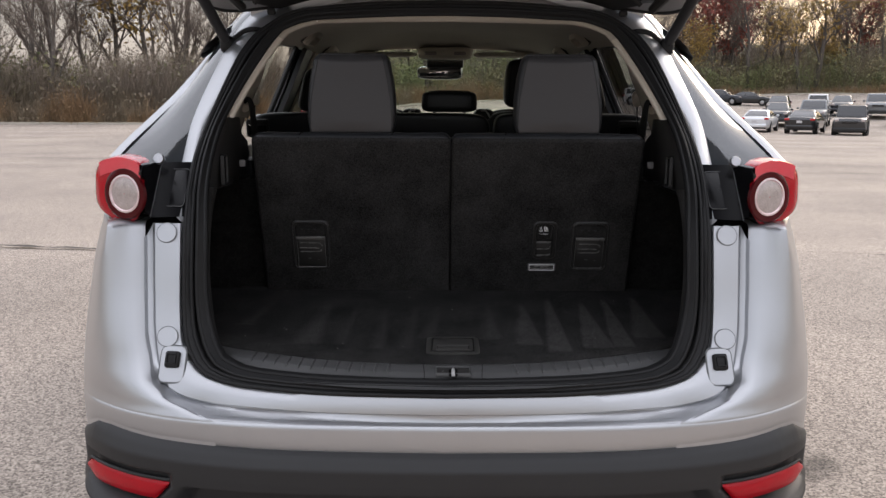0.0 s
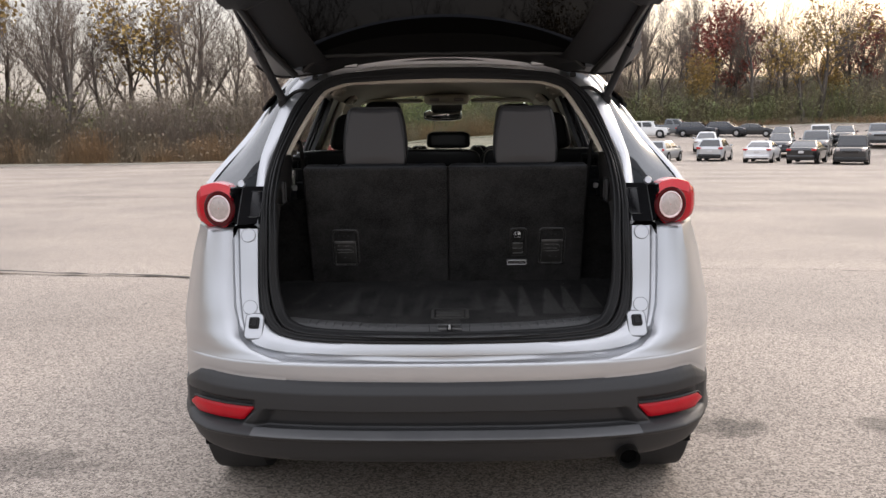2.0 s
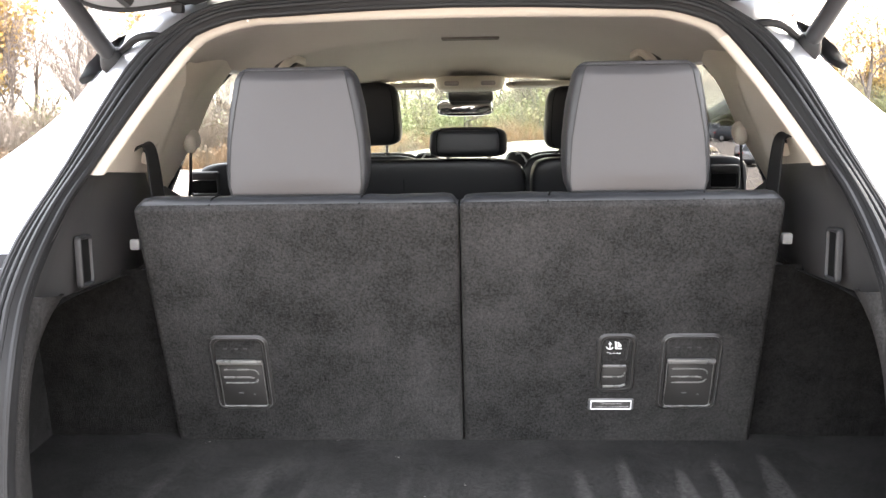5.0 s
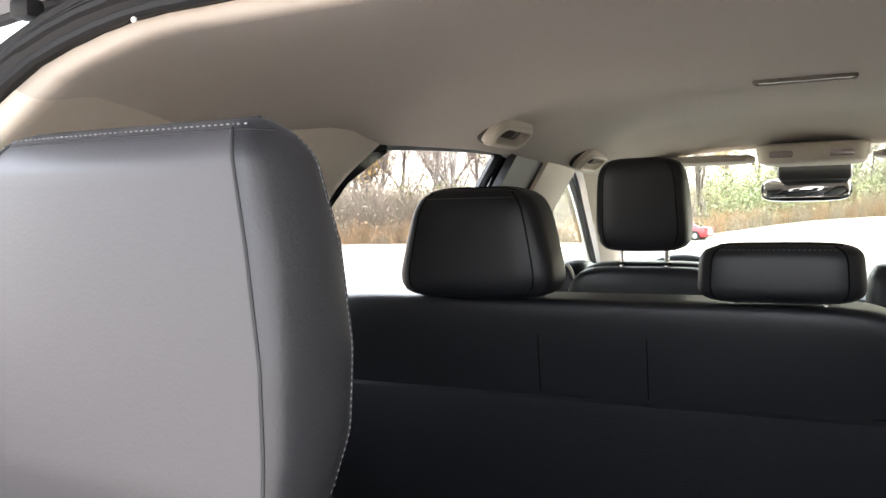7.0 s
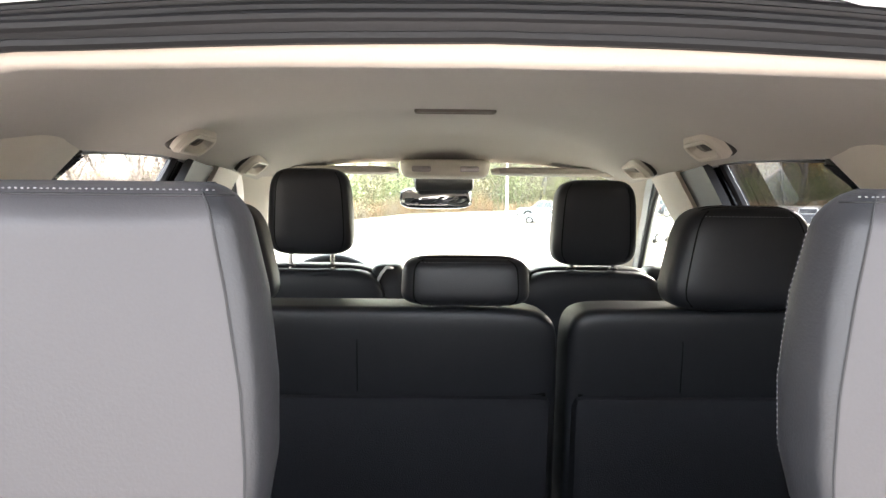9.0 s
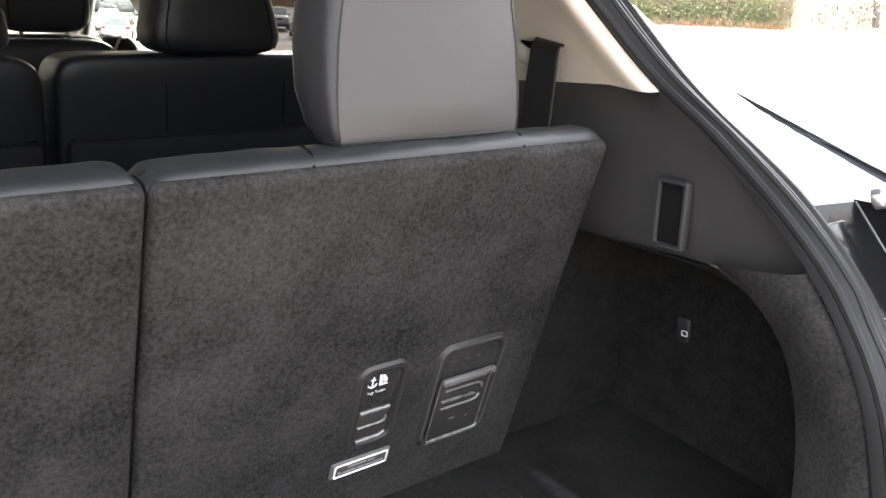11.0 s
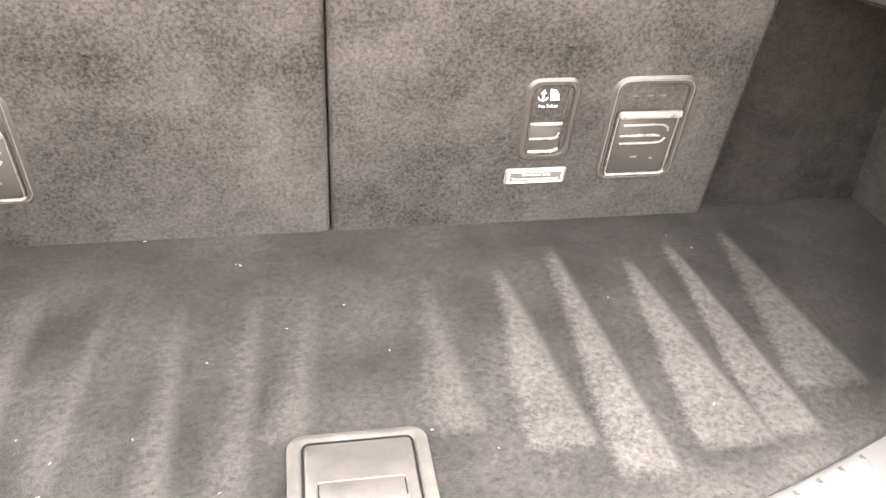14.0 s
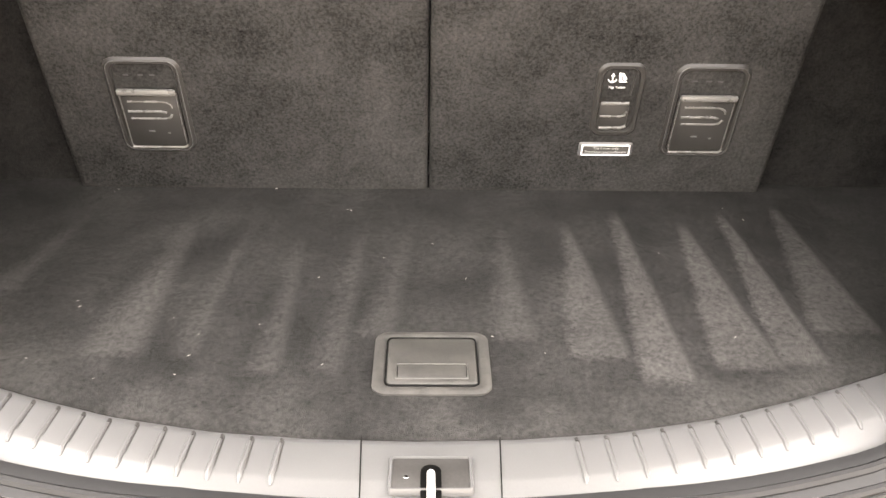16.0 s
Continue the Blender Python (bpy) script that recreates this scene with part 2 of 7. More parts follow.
def tube(pts, radii, seg=8, caps=True):
    pts = [Vector(p) for p in pts]
    if not hasattr(radii, "__len__"):
        radii = [radii] * len(pts)
    bm = bmesh.new()
    rings, up = [], Vector((0.13, 0.21, 0.97))
    for i, p in enumerate(pts):
        d = (pts[min(i + 1, len(pts) - 1)] - pts[max(i - 1, 0)]).normalized()
        if abs(d.dot(up)) > 0.97:
            up = Vector((0.93, 0.31, 0.1))
        a = d.cross(up).normalized()
        up = a.cross(d).normalized()
        rings.append([bm.verts.new(p + (a * math.cos(2 * math.pi * k / seg) + up * math.sin(2 * math.pi * k / seg)) * radii[i]) for k in range(seg)])
    for r, s in zip(rings, rings[1:]):
        for k in range(seg):
            bm.faces.new((r[k], r[(k + 1) % seg], s[(k + 1) % seg], s[k]))
    if caps:
        bm.faces.new(rings[0][::-1])
        bm.faces.new(rings[-1])
    return bm


def rbox(c, s, r=0.01, seg=2):
    bm = bmesh.new()
    bmesh.ops.create_cube(bm, size=1)
    bmesh.ops.scale(bm, verts=bm.verts, vec=s)
    r = min(r, 0.49 * min(s))
    if r > 0:
        bmesh.ops.bevel(bm, geom=bm.edges[:], offset=r, segments=seg, profile=0.5, affect="EDGES")
    bmesh.ops.translate(bm, verts=bm.verts, vec=c)
    return bm


def cushion(c, s, e=0.35, taper=0.0, lean=0.0, crown=0.0, nu=36, nv=20, e2=None):
    """A stuffed block with rounded edges: centre, full sizes, squareness; narrower towards the top; leaning in y."""
    bm = bmesh.new()
    sg = lambda v, p: math.copysign(abs(v) ** p, v)
    e2 = e2 or e
    rows = []
    for j in range(1, nv):
        ph = -math.pi / 2 + math.pi * j / nv
        row = []
        for i in range(nu):
            th = 2 * math.pi * i / nu
            x, y, z = sg(math.cos(ph), e) * sg(math.cos(th), e2), sg(math.cos(ph), e) * sg(math.sin(th), e2), sg(math.sin(ph), e)
            wide = 1 - taper * (z + 1) / 2
            z += crown * (1 - x * x) * (1 if z > 0 else 0) * z
            row.append(bm.verts.new((c[0] + x * s[0] / 2 * wide, c[1] + y * s[1] / 2 + lean * z * s[2] / 2, c[2] + z * s[2] / 2)))
        rows.append(row)
    for r, q in zip(rows, rows[1:]):
        for i in range(nu):
            bm.faces.new((r[i], r[(i + 1) % nu], q[(i + 1) % nu], q[i]))
    bm.faces.new(rows[0][::-1])
    bm.faces.new(rows[-1])
    return bm


def skin_of(c, s, e, taper, lean, e2=None):
    """A function for points on such a cushion's surface, from two of its three coordinates (-1 to 1); the third is None or a sign."""
    k, k2 = 2 / e, 2 / (e2 or e)

    def skin(X, Y, Z):
        if Y is None or Z is not None:
            R = max(0.0, 1 - abs(Z) ** k) ** (1 / k)
            if Y is None:
                X, Y = X * R, -R * max(0.0, 1 - abs(X) ** k2) ** (1 / k2)
            else:
                X, Y = math.copysign(R * max(0.0, 1 - abs(Y) ** k2) ** (1 / k2), X), Y * R
        else:
            R = min(1.0, (abs(X) ** k2 + abs(Y) ** k2) ** (1 / k2))
            Z = max(0.0, 1 - R ** k) ** (1 / k)
        wide = 1 - taper * (Z + 1) / 2
        return Vector((c[0] + X * s[0] / 2 * wide, c[1] + Y * s[1] / 2 + lean * Z * s[2] / 2, c[2] + Z * s[2] / 2))

    return skin


def add(bm, other):
    """Join another bmesh into bm."""
    me = bpy.data.meshes.new("tmp")
    other.to_mesh(me)
    other.free()
    bm.from_mesh(me)
    bpy.data.meshes.remove(me)
    return bm


def rrect(w, h, r, n=5):
    """Outline of a rounded rectangle round the origin."""
    out = []
    for cx, cy, a0 in ((w / 2 - r, h / 2 - r, 0), (-w / 2 + r, h / 2 - r, 90), (-w / 2 + r, -h / 2 + r, 180), (w / 2 - r, -h / 2 + r, 270)):
        for i in range(n + 1):
            a = radians(a0 + 90 * i / n)
            out.append((cx + r * math.cos(a), cy + r * math.sin(a)))
    return out


def plate(outline, z0, z1, m=Matrix()):
    """A slab of an outline in local x, y between two local heights, placed by m, with softened top edge."""
    cx = sum(p[0] for p in outline) / len(outline)
    cy = sum(p[1] for p in outline) / len(outline)
    k = min(0.3 * abs(z1 - z0), 0.002)
    shrink = lambda d: [(x - math.copysign(min(d, abs(x - cx)), x - cx), y - math.copysign(min(d, abs(y - cy)), y - cy)) for x, y in outline]
    rows = [[m @ Vector((x, y, z0)) for x, y in outline], [m @ Vector((x, y, z1 - math.copysign(k, z1 - z0))) for x, y in outline], [m @ Vector((x, y, z1)) for x, y in shrink(k)]]
    bm = loft(rows, close_u=True)
    bm.verts.ensure_lookup_table()
    n = len(outline)
    bm.faces.new([bm.verts[i] for i in range(n)][::-1])
    bm.faces.new([bm.verts[2 * n + i] for i in range(n)])
    bmesh.ops.recalc_face_normals(bm, faces=bm.faces)
    return bm


def frame_ring(w, h, r, border, z0, z1, m=Matrix()):
    """A rounded rectangular bezel."""
    o, i = rrect(w, h, r), rrect(w - 2 * border, h - 2 * border, max(0.001, r - border * 0.6))
    rows = [[m @ Vector((*p, z0)) for p in o], [m @ Vector((*p, z0 + (z1 - z0) * 0.7)) for p in o],
            [m @ Vector((p[0] * 0.7 + q[0] * 0.3, p[1] * 0.7 + q[1] * 0.3, z1)) for p, q in zip(o, i)],
            [m @ Vector((p[0] * 0.25 + q[0] * 0.75, p[1] * 0.25 + q[1] * 0.75, z1)) for p, q in zip(o, i)],
            [m @ Vector((*q, z0 + (z1 - z0) * 0.6)) for q in i], [m @ Vector((*q, z0)) for q in i]]
    return loft(rows, close_u=True)


def disc(c, r, axis, depth, seg=24, bevel=0.15):
    """A short round plug along an axis, with a chamfered face at c + axis * depth."""
    ax = Vector(axis).normalized()
    a = ax.orthogonal().normalized()
    b = ax.cross(a)
    ring = lambda rr, d: [Vector(c) + ax * d + (a * math.cos(2 * math.pi * k / seg) + b * math.sin(2 * math.pi * k / seg)) * rr for k in range(seg)]
    bm = loft([ring(r, 0), ring(r, depth * 0.7), ring(r * (1 - bevel), depth)], close_u=True)
    bm.verts.ensure_lookup_table()
    bm.faces.new([bm.verts[2 * seg + k] for k in range(seg)])
    bm.faces.new([bm.verts[k] for k in range(seg)][::-1])
    bmesh.ops.recalc_face_normals(bm, faces=bm.faces)
    return bm


def text_mesh(body, size, m, depth=0.0006, shear=0.0, width=None):
    cu = bpy.data.curves.new("lettering", "FONT")
    cu.body, cu.size, cu.extrude, cu.shear, cu.align_x, cu.align_y = body, size, depth, shear, "CENTER", "CENTER"
    tmp = new("lettering", cu)
    me = bpy.data.meshes.new_from_object(tmp)
    bpy.data.objects.remove(tmp)
    bm = bmesh.new()
    bm.from_mesh(me)
    bpy.data.meshes.remove(me)
    if width:
        w = max(v.co.x for v in bm.verts) - min(v.co.x for v in bm.verts)
        bmesh.ops.scale(bm, verts=bm.verts, vec=(width / w, 1, 1))
    bmesh.ops.transform(bm, matrix=m, verts=bm.verts)
    return bm


def axes(o, right, up):
    """A pose with its x along right, its y along up and its z out of the face."""
    r, u = Vector(right).normalized(), Vector(up).normalized()
    n = r.cross(u).normalized()
    u = n.cross(r)
    m = Matrix((r, u, n)).transposed().to_4x4()
    m.translation = o
    return m


def ip(v, xs, ys):
    return float(np.interp(v, xs, ys))



# ---- the ground ----
def lot_radius(az):
    """How far the paved lot reaches in a direction, degrees to the right of straight ahead."""
    return ip((az + 180) % 360 - 180, [-180, -135, -90, -60, -32, -20, -12, -4, 4, 12, 25, 45, 90, 135, 180], [70, 66, 60, 62, 66, 60, 62, 84, 98, 112, 128, 112, 92, 80, 70])


def ground_height(x, y):
    r = math.hypot(x, y)
    az = math.degrees(math.atan2(x, y))
    rise = max(0.0, r - 62) * 0.040 * max(0.0, min(1.0, (az + 14) / 12)) * (1 if az < 80 else max(0, 1 - (az - 80) / 40))
    return rise - (0.0155 + 0.004 * max(0.0, min(1.0, (az - 2) / 8))) * max(0.0, min(r, 62) - 6)


rows = []
for i, r in enumerate([0, 1, 2, 3, 4.5, 6, 8, 11, 15, 20, 27, 36, 46, 56, 64, 72, 82, 92, 104, 116, 130, 150, 200, 320, 600, 1200, 2400]):
    rows.append([Vector((r * math.sin(2 * math.pi * k / 96), r * math.cos(2 * math.pi * k / 96), ground_height(r * math.sin(2 * math.pi * k / 96), r * math.cos(2 * math.pi * k / 96)) if r < 320 else 2.0)) for k in range(96)])
# damp patches: middle x, y; half sizes; how dark
DAMP = ((1.34, 1.50, .20, .15, .45), (2.10, 1.48, .16, .16, .55), (-1.9, 1.1, .5, .22, .6))
ASPHALT = mat("weathered_tan_asphalt", (0.33, 0.280, 0.238), 0.93, 0, 0.36, 0.35, 150, 0.5, tint=(0.37, 0.313, 0.264), dist=0.003)
nt = ASPHALT.node_tree
grit = nt.nodes.new("ShaderNodeTexVoronoi")
grit.inputs["Scale"].default_value = 120
gritr = nt.nodes.new("ShaderNodeMapRange")
gritr.inputs["To Min"].default_value, gritr.inputs["To Max"].default_value = 0.40, 1.60
gritm = nt.nodes.new("ShaderNodeMix")
gritm.data_type, gritm.blend_type = "RGBA", "MULTIPLY"
gritm.inputs["Factor"].default_value = 1
gsep = nt.nodes.new("ShaderNodeSeparateColor")
gco = nt.nodes.new("ShaderNodeTexCoord")
nt.links.new(gco.outputs["Object"], grit.inputs["Vector"])
nt.links.new(grit.outputs["Color"], gsep.inputs[0])
nt.links.new(gsep.outputs[0], gritr.inputs["Value"])
gb = nt.nodes["Principled BSDF"]
src = gb.inputs["Base Color"].links[0].from_socket
nt.links.new(src, gritm.inputs[6])
nt.links.new(gritr.outputs[0], gritm.inputs[7])
# long worn bands left by traffic
band = nt.nodes.new("ShaderNodeTexNoise")
band.inputs["Scale"].default_value, band.inputs["Detail"].default_value = 1.0, 4
bmap = nt.nodes.new("ShaderNodeMapping")
bmap.inputs["Scale"].default_value = (0.035, 0.30, 1)
bmap.inputs["Rotation"].default_value = (0, 0, 0.06)
brng = nt.nodes.new("ShaderNodeMapRange")
brng.inputs["From Min"].default_value, brng.inputs["From Max"].default_value = 0.32, 0.68
brng.inputs["To Min"].default_value, brng.inputs["To Max"].default_value = 0.86, 1.10
bmul = nt.nodes.new("ShaderNodeMix")
bmul.data_type, bmul.blend_type = "RGBA", "MULTIPLY"
bmul.inputs["Factor"].default_value = 1
nt.links.new(gco.outputs["Object"], bmap.inputs[0])
nt.links.new(bmap.outputs[0], band.inputs["Vector"])
nt.links.new(band.outputs["Fac"], brng.inputs["Value"])
nt.links.new(gritm.outputs[2], bmul.inputs[6])
nt.links.new(brng.outputs[0], bmul.inputs[7])
# damp patches with ragged soft edges
ragged = nt.nodes.new("ShaderNodeTexNoise")
ragged.inputs["Scale"].default_value, ragged.inputs["Detail"].default_value = 9, 6
nt.links.new(gco.outputs["Object"], ragged.inputs["Vector"])
wet_from = bmul.outputs[2]
for px_, py_, rx_, ry_, dark_ in DAMP:
    dmap = nt.nodes.new("ShaderNodeMapping")
    dmap.inputs["Location"].default_value = (-px_ / rx_, -py_ / ry_, 0)
    dmap.inputs["Scale"].default_value = (1 / rx_, 1 / ry_, 0)
    nt.links.new(gco.outputs["Object"], dmap.inputs[0])
    away = nt.nodes.new("ShaderNodeVectorMath")
    away.operation = "LENGTH"
    nt.links.new(dmap.outputs[0], away.inputs[0])
    rag = nt.nodes.new("ShaderNodeMath")
    rag.operation = "MULTIPLY_ADD"
    rag.inputs[1].default_value = 1.5
    nt.links.new(ragged.outputs["Fac"], rag.inputs[0])
    nt.links.new(away.outputs["Value"], rag.inputs[2])
    soft_edge = nt.nodes.new("ShaderNodeMapRange")
    soft_edge.inputs["From Min"].default_value, soft_edge.inputs["From Max"].default_value = 1.25, 1.85
    soft_edge.inputs["To Min"].default_value, soft_edge.inputs["To Max"].default_value = dark_, 1.0
    nt.links.new(rag.outputs[0], soft_edge.inputs["Value"])
    wet = nt.nodes.new("ShaderNodeMix")
    wet.data_type, wet.blend_type = "RGBA", "MULTIPLY"
    wet.inputs["Factor"].default_value = 1
    nt.links.new(wet_from, wet.inputs[6])
    nt.links.new(soft_edge.outputs[0], wet.inputs[7])
    wet_from = wet.outputs[2]
nt.links.new(wet_from, gb.inputs["Base Color"])
single("ground", loft(rows, close_u=True), ASPHALT, "sheet of weathered tan asphalt car park", "ground", kind="structure")

# cracks in the asphalt, sunken dark seams
CRACK = mat("crack_filler", (0.05, 0.042, 0.036), 0.95, 0, 0.3, 3, 60, 0.4)
rng = random.Random(5)
crack_lines = [((-14, 8.6), (-1.3, 5.5), 0.042), ((-9, 2.6), (-1.5, 0.1), 0.010), ((-2.2, -0.45), (2.4, 0.55), 0.012), ((1.4, -0.2), (9, 2.4), 0.008), ((1.6, 6.1), (11, 5.2), 0.012), ((-16, 18), (-2, 15), 0.02), ((3, 14), (18, 13), 0.02)]
for (x0, y0), (x1, y1), w in crack_lines:
    n = 60
    left, right, off = [], [], 0.0
    for i in range(n + 1):
        off = off * 0.86 + rng.uniform(-1, 1) * 0.045
        u = i / n
        x, y = x0 + (x1 - x0) * u, y0 + (y1 - y0) * u + off
        h = w * rng.uniform(0.3, 1.2) * min(1, 8 * u, 8 * (1 - u))
        left.append((x, y - h, 0.004))
        right.append((x, y + h, 0.004))
    single("crack", loft([left, right]), CRACK, "jagged dark crack running across the asphalt", "crack", group="cracks in the asphalt", kind="structure")

# ---- the silver car ----
suv = thing("suv", (0, 2.5, 0), "silver mid-size suv with its tailgate raised, parked on asphalt", "car")

# seams of the tailgate opening, half loops from the sill's middle up to the roof's middle
OUT = [(0, .178, .762), (.25, .195, .761), (.42, .233, .761), (.50, .256, .766), (.559, .280, .783), (.598, .314, .83), (.610, .345, .90), (.613, .372, 1.0), (.616, .405, 1.10), (.623, .519, 1.228), (.618, .673, 1.336), (.58, .806, 1.483), (.542, .852, 1.55), (.50, .874, 1.584), (.44, .893, 1.62), (.36, .902, 1.635), (.18, .913, 1.652), (0, .915, 1.655)]
INN = [(0, .206, .790), (.25, .224, .790), (.42, .264, .792), (.48, .288, .802), (.515, .31, .825), (.545, .345, .90), (.555, .365, .98), (.558, .40, 1.09), (.572, .475, 1.185), (.578, .60, 1.285), (.568, .70, 1.356), (.52, .79, 1.465), (.465, .857, 1.558), (.43, .872, 1.582), (.37, .884, 1.60), (.30, .888, 1.604), (.15, .893, 1.611), (0, .894, 1.614)]
STEP = [(0, .166, .722), (.25, .180, .721), (.435, .214, .720), (.54, .245, .72), (.612, .263, .735), (.648, .287, .765), (.670, .322, .85), (.680, .361, .95), (.686, .395, 1.06), (.689, .409, 1.10)]


def both(pts):
    """A half loop and its mirror image, as one line from side to side through x = 0 at the start."""
    return [Vector((-x, y, z)) for x, y, z in pts[::-1]] + [Vector(p) for p in pts[1:]]


def closed_loop(pts, n):
    half = curve(pts, n)
    return half + [Vector((-p.x, p.y, p.z)) for p in half[-2:0:-1]]


# the rubber seal round the opening: two lips and a groove
lo, li = closed_loop(OUT, 70), closed_loop(INN, 70)
rows = []
for f, h in ((0, 0.022), (0.0, 0.0), (0.10, -0.010), (0.28, -0.016), (0.42, -0.010), (0.5, 0.004), (0.58, -0.008), (0.74, -0.018), (0.92, -0.010), (1.0, 0.0)):
    rows.append([a.lerp(b, f) + Vector((0, 0.85, -0.3 if a.z > 1.15 else 0.12)).normalized() * h for a, b in zip(lo, li)])
rows.append([p + Vector((0, 0.012, 0.0)) for p in rows[-1]])
seal = part("door_seal", loft(rows, close_u=True), RUBBER, suv, "black rubber door seal with two lips", angle=60)
for f, h, r in ((.16, -.010, .0055), (.44, -.012, .0045), (.68, -.016, .0050), (.93, -.006, .0055)):
    lip = [a.lerp(b, f) + Vector((0, 0.85, -0.3 if a.z > 1.15 else 0.12)).normalized() * h for a, b in zip(lo, li)]
    part("seal_lip", tube(lip + lip[:1], r, 8, caps=False), RUBBER, seal)

# painted flange below and beside the opening
GROOVE = mat("grey_joint", (0.16, 0.165, 0.17), 0.5, 0.2, 0.05)
lo, ls = curve(OUT[:9], 46), curve(STEP, 46)
full_o = [Vector((-p.x, p.y, p.z)) for p in lo[:0:-1]] + lo
full_s = [Vector((-p.x, p.y, p.z)) for p in ls[:0:-1]] + ls
rows = []
for f, h in ((0.0, 0.02), (0.0, 0.004), (0.08, -0.004), (0.5, -0.007), (0.9, -0.004), (1.0, 0.004)):
    rows.append([a.lerp(b, f) + Vector((0, h, 0)) for a, b in zip(full_o, full_s)])
flange = part("rear_flange", loft(rows), SILVER, suv)


def flange_at(z):
    """The middle of the flange beside the opening at a height, and the way it faces."""
    i = min(range(1, len(lo) - 1), key=lambda k: abs((lo[k].z + ls[k].z) / 2 - z) + (9 if ls[k].x < .6 else 0))
    up = (lo[i + 1] + ls[i + 1] - lo[i - 1] - ls[i - 1]).normalized()
    out = (ls[i] - lo[i]).normalized().cross(up).normalized()
    if out.y > 0:
        out = -out
    return lo[i].lerp(ls[i], .5) + Vector((0, -.007, 0)), out, up


for s in (-1, 1):
    for z in (1.088, .843):
        q, out, up = flange_at(z)
        ax = Vector((s * out.x, out.y, out.z))
        q = q + out * .0004
        part("blanking_cap", disc((s * q.x, q.y, q.z), 0.0225, ax, 0.0016, 32, bevel=0.02), SILVER, flange, "round body-coloured blanking cap", angle=12)
        part("cap_groove", disc((s * q.x, q.y, q.z), 0.0243, ax, 0.0008, 32, bevel=0.01), GROOVE, flange, angle=12)
    q, out, up = flange_at(.800)
    right = Vector((1, -out.x / out.y, 0)).normalized()
    rise = right.cross(-out) if right.cross(-out).z > 0 else out.cross(right)
    m = axes((s * q.x, q.y, q.z), (right.x, s * right.y, 0), (s * rise.x, rise.y, rise.z))
    part("stop_recess", plate(rrect(0.060, 0.084, 0.014), -0.006, 0.0030, m), SILVER, flange, angle=12)
    part("recess_groove", plate(rrect(0.0640, 0.0880, 0.0155), -0.006, 0.0022, m), GROOVE, flange, angle=12)
    buf = rbox((0, 0, 0), (0.034, 0.038, 0.018), 0.006)
    bmesh.ops.transform(buf, matrix=m @ Matrix.Translation((0, 0.010, 0.004)), verts=buf.verts)
    buffer = part("rubber_stop", buf, RUBBER, flange, "square black rubber stop")
    part("stop_face", frame_ring(0.024, 0.026, 0.004, 0.004, 0.008, 0.0155, m @ Matrix.Translation((0, 0.011, 0))), SATIN_BLACK, buffer)

# ---- rear bumper: plan line wrapped round the corners ----
PLAN = curve([(0, .150, 0), (.3, .157, 0), (.5, .178, 0), (.65, .216, 0), (.75, .266, 0), (.828, .33, 0), (.884, .42, 0), (.926, .55, 0), (.950, .66, 0), (.963, .745, 0)], 60)


def wrap(s, d, z):
    """A point on the bumper: s along the half plan (0 to 1, negative: left), d inwards, z."""
    k = min(abs(s), 1) * 59
    i = min(58, int(k))
    p = PLAN[i].lerp(PLAN[i + 1], k - i)
    t = (PLAN[min(i + 2, 59)] - PLAN[max(i - 1, 0)]).normalized()
    nrm = Vector((-t.y, t.x, 0))
    q = p + nrm * d
    return Vector((math.copysign(q.x, s) if s else 0, q.y, z))


SS = [i / 70 for i in range(-70, 71)]


def plan_x(sv):
    k = min(abs(sv), 1) * 59
    i = min(58, int(k))
    return PLAN[i].lerp(PLAN[i + 1], k - i).x


def plan_s(x):
    return ip(x, [p.x for p in PLAN], [k / 59 for k in range(60)])


def sweep(sv, z):
    """How far the edge between paint and cladding rises or falls along the bumper."""
    k = max(0.0, min(1.0, (z - .56) / .082)) if z <= .642 else max(0.0, (.706 - z) / .064)
    return k * ip(abs(sv), [0, .31, .50, .60, .64, .69, .75, .82, 1], [0, .002, .008, .014, .010, -.020, -.050, -.080, -.090])


def bumper_band(profile, shape=None):
    flush = lambda sv, d: d * ip(abs(sv), [0, .58, .72, 1], [1, 1, .25, .15]) if d < 0 else d
    return [[wrap(sv, flush(sv, d) + (shape(plan_x(sv), z) if shape else 0), z + sweep(sv, z)) for sv in SS] for z, d in profile]


part("rear_bumper", loft(bumper_band([(.690, .060), (.706, .030), (.706, .014), (.7035, .006), (.699, .002), (.694, .0005), (.688, .0), (.668, .0), (.655, .001), (.642, .004)])), SILVER, suv)
# quarter panels above the bumper's ends, round to the wheel arches
def pod(x, z):
    """1 on the bumper's outer pods, 0 on the sunken middle."""
    return max(0.0, min(1.0, (abs(x) - ip(z, [.43, .462, .53, .59], [.625, .612, .570, .527])) / .034 + .5))


def recess(x, z):
    mid = 0.024 * (1 - pod(x, z)) * max(0.0, min(1.0, (.556 - z) / .008)) * max(0.0, min(1.0, (z - .484) / .010))
    inside = max(0.0, min(1.0, min((abs(x) - .592) / .024, (.87 - abs(x)) / .024, (.582 - z) / .012, (z - ip(abs(x), [.60, .65], [.545, .492])) / .010)))
    return mid + .022 * inside


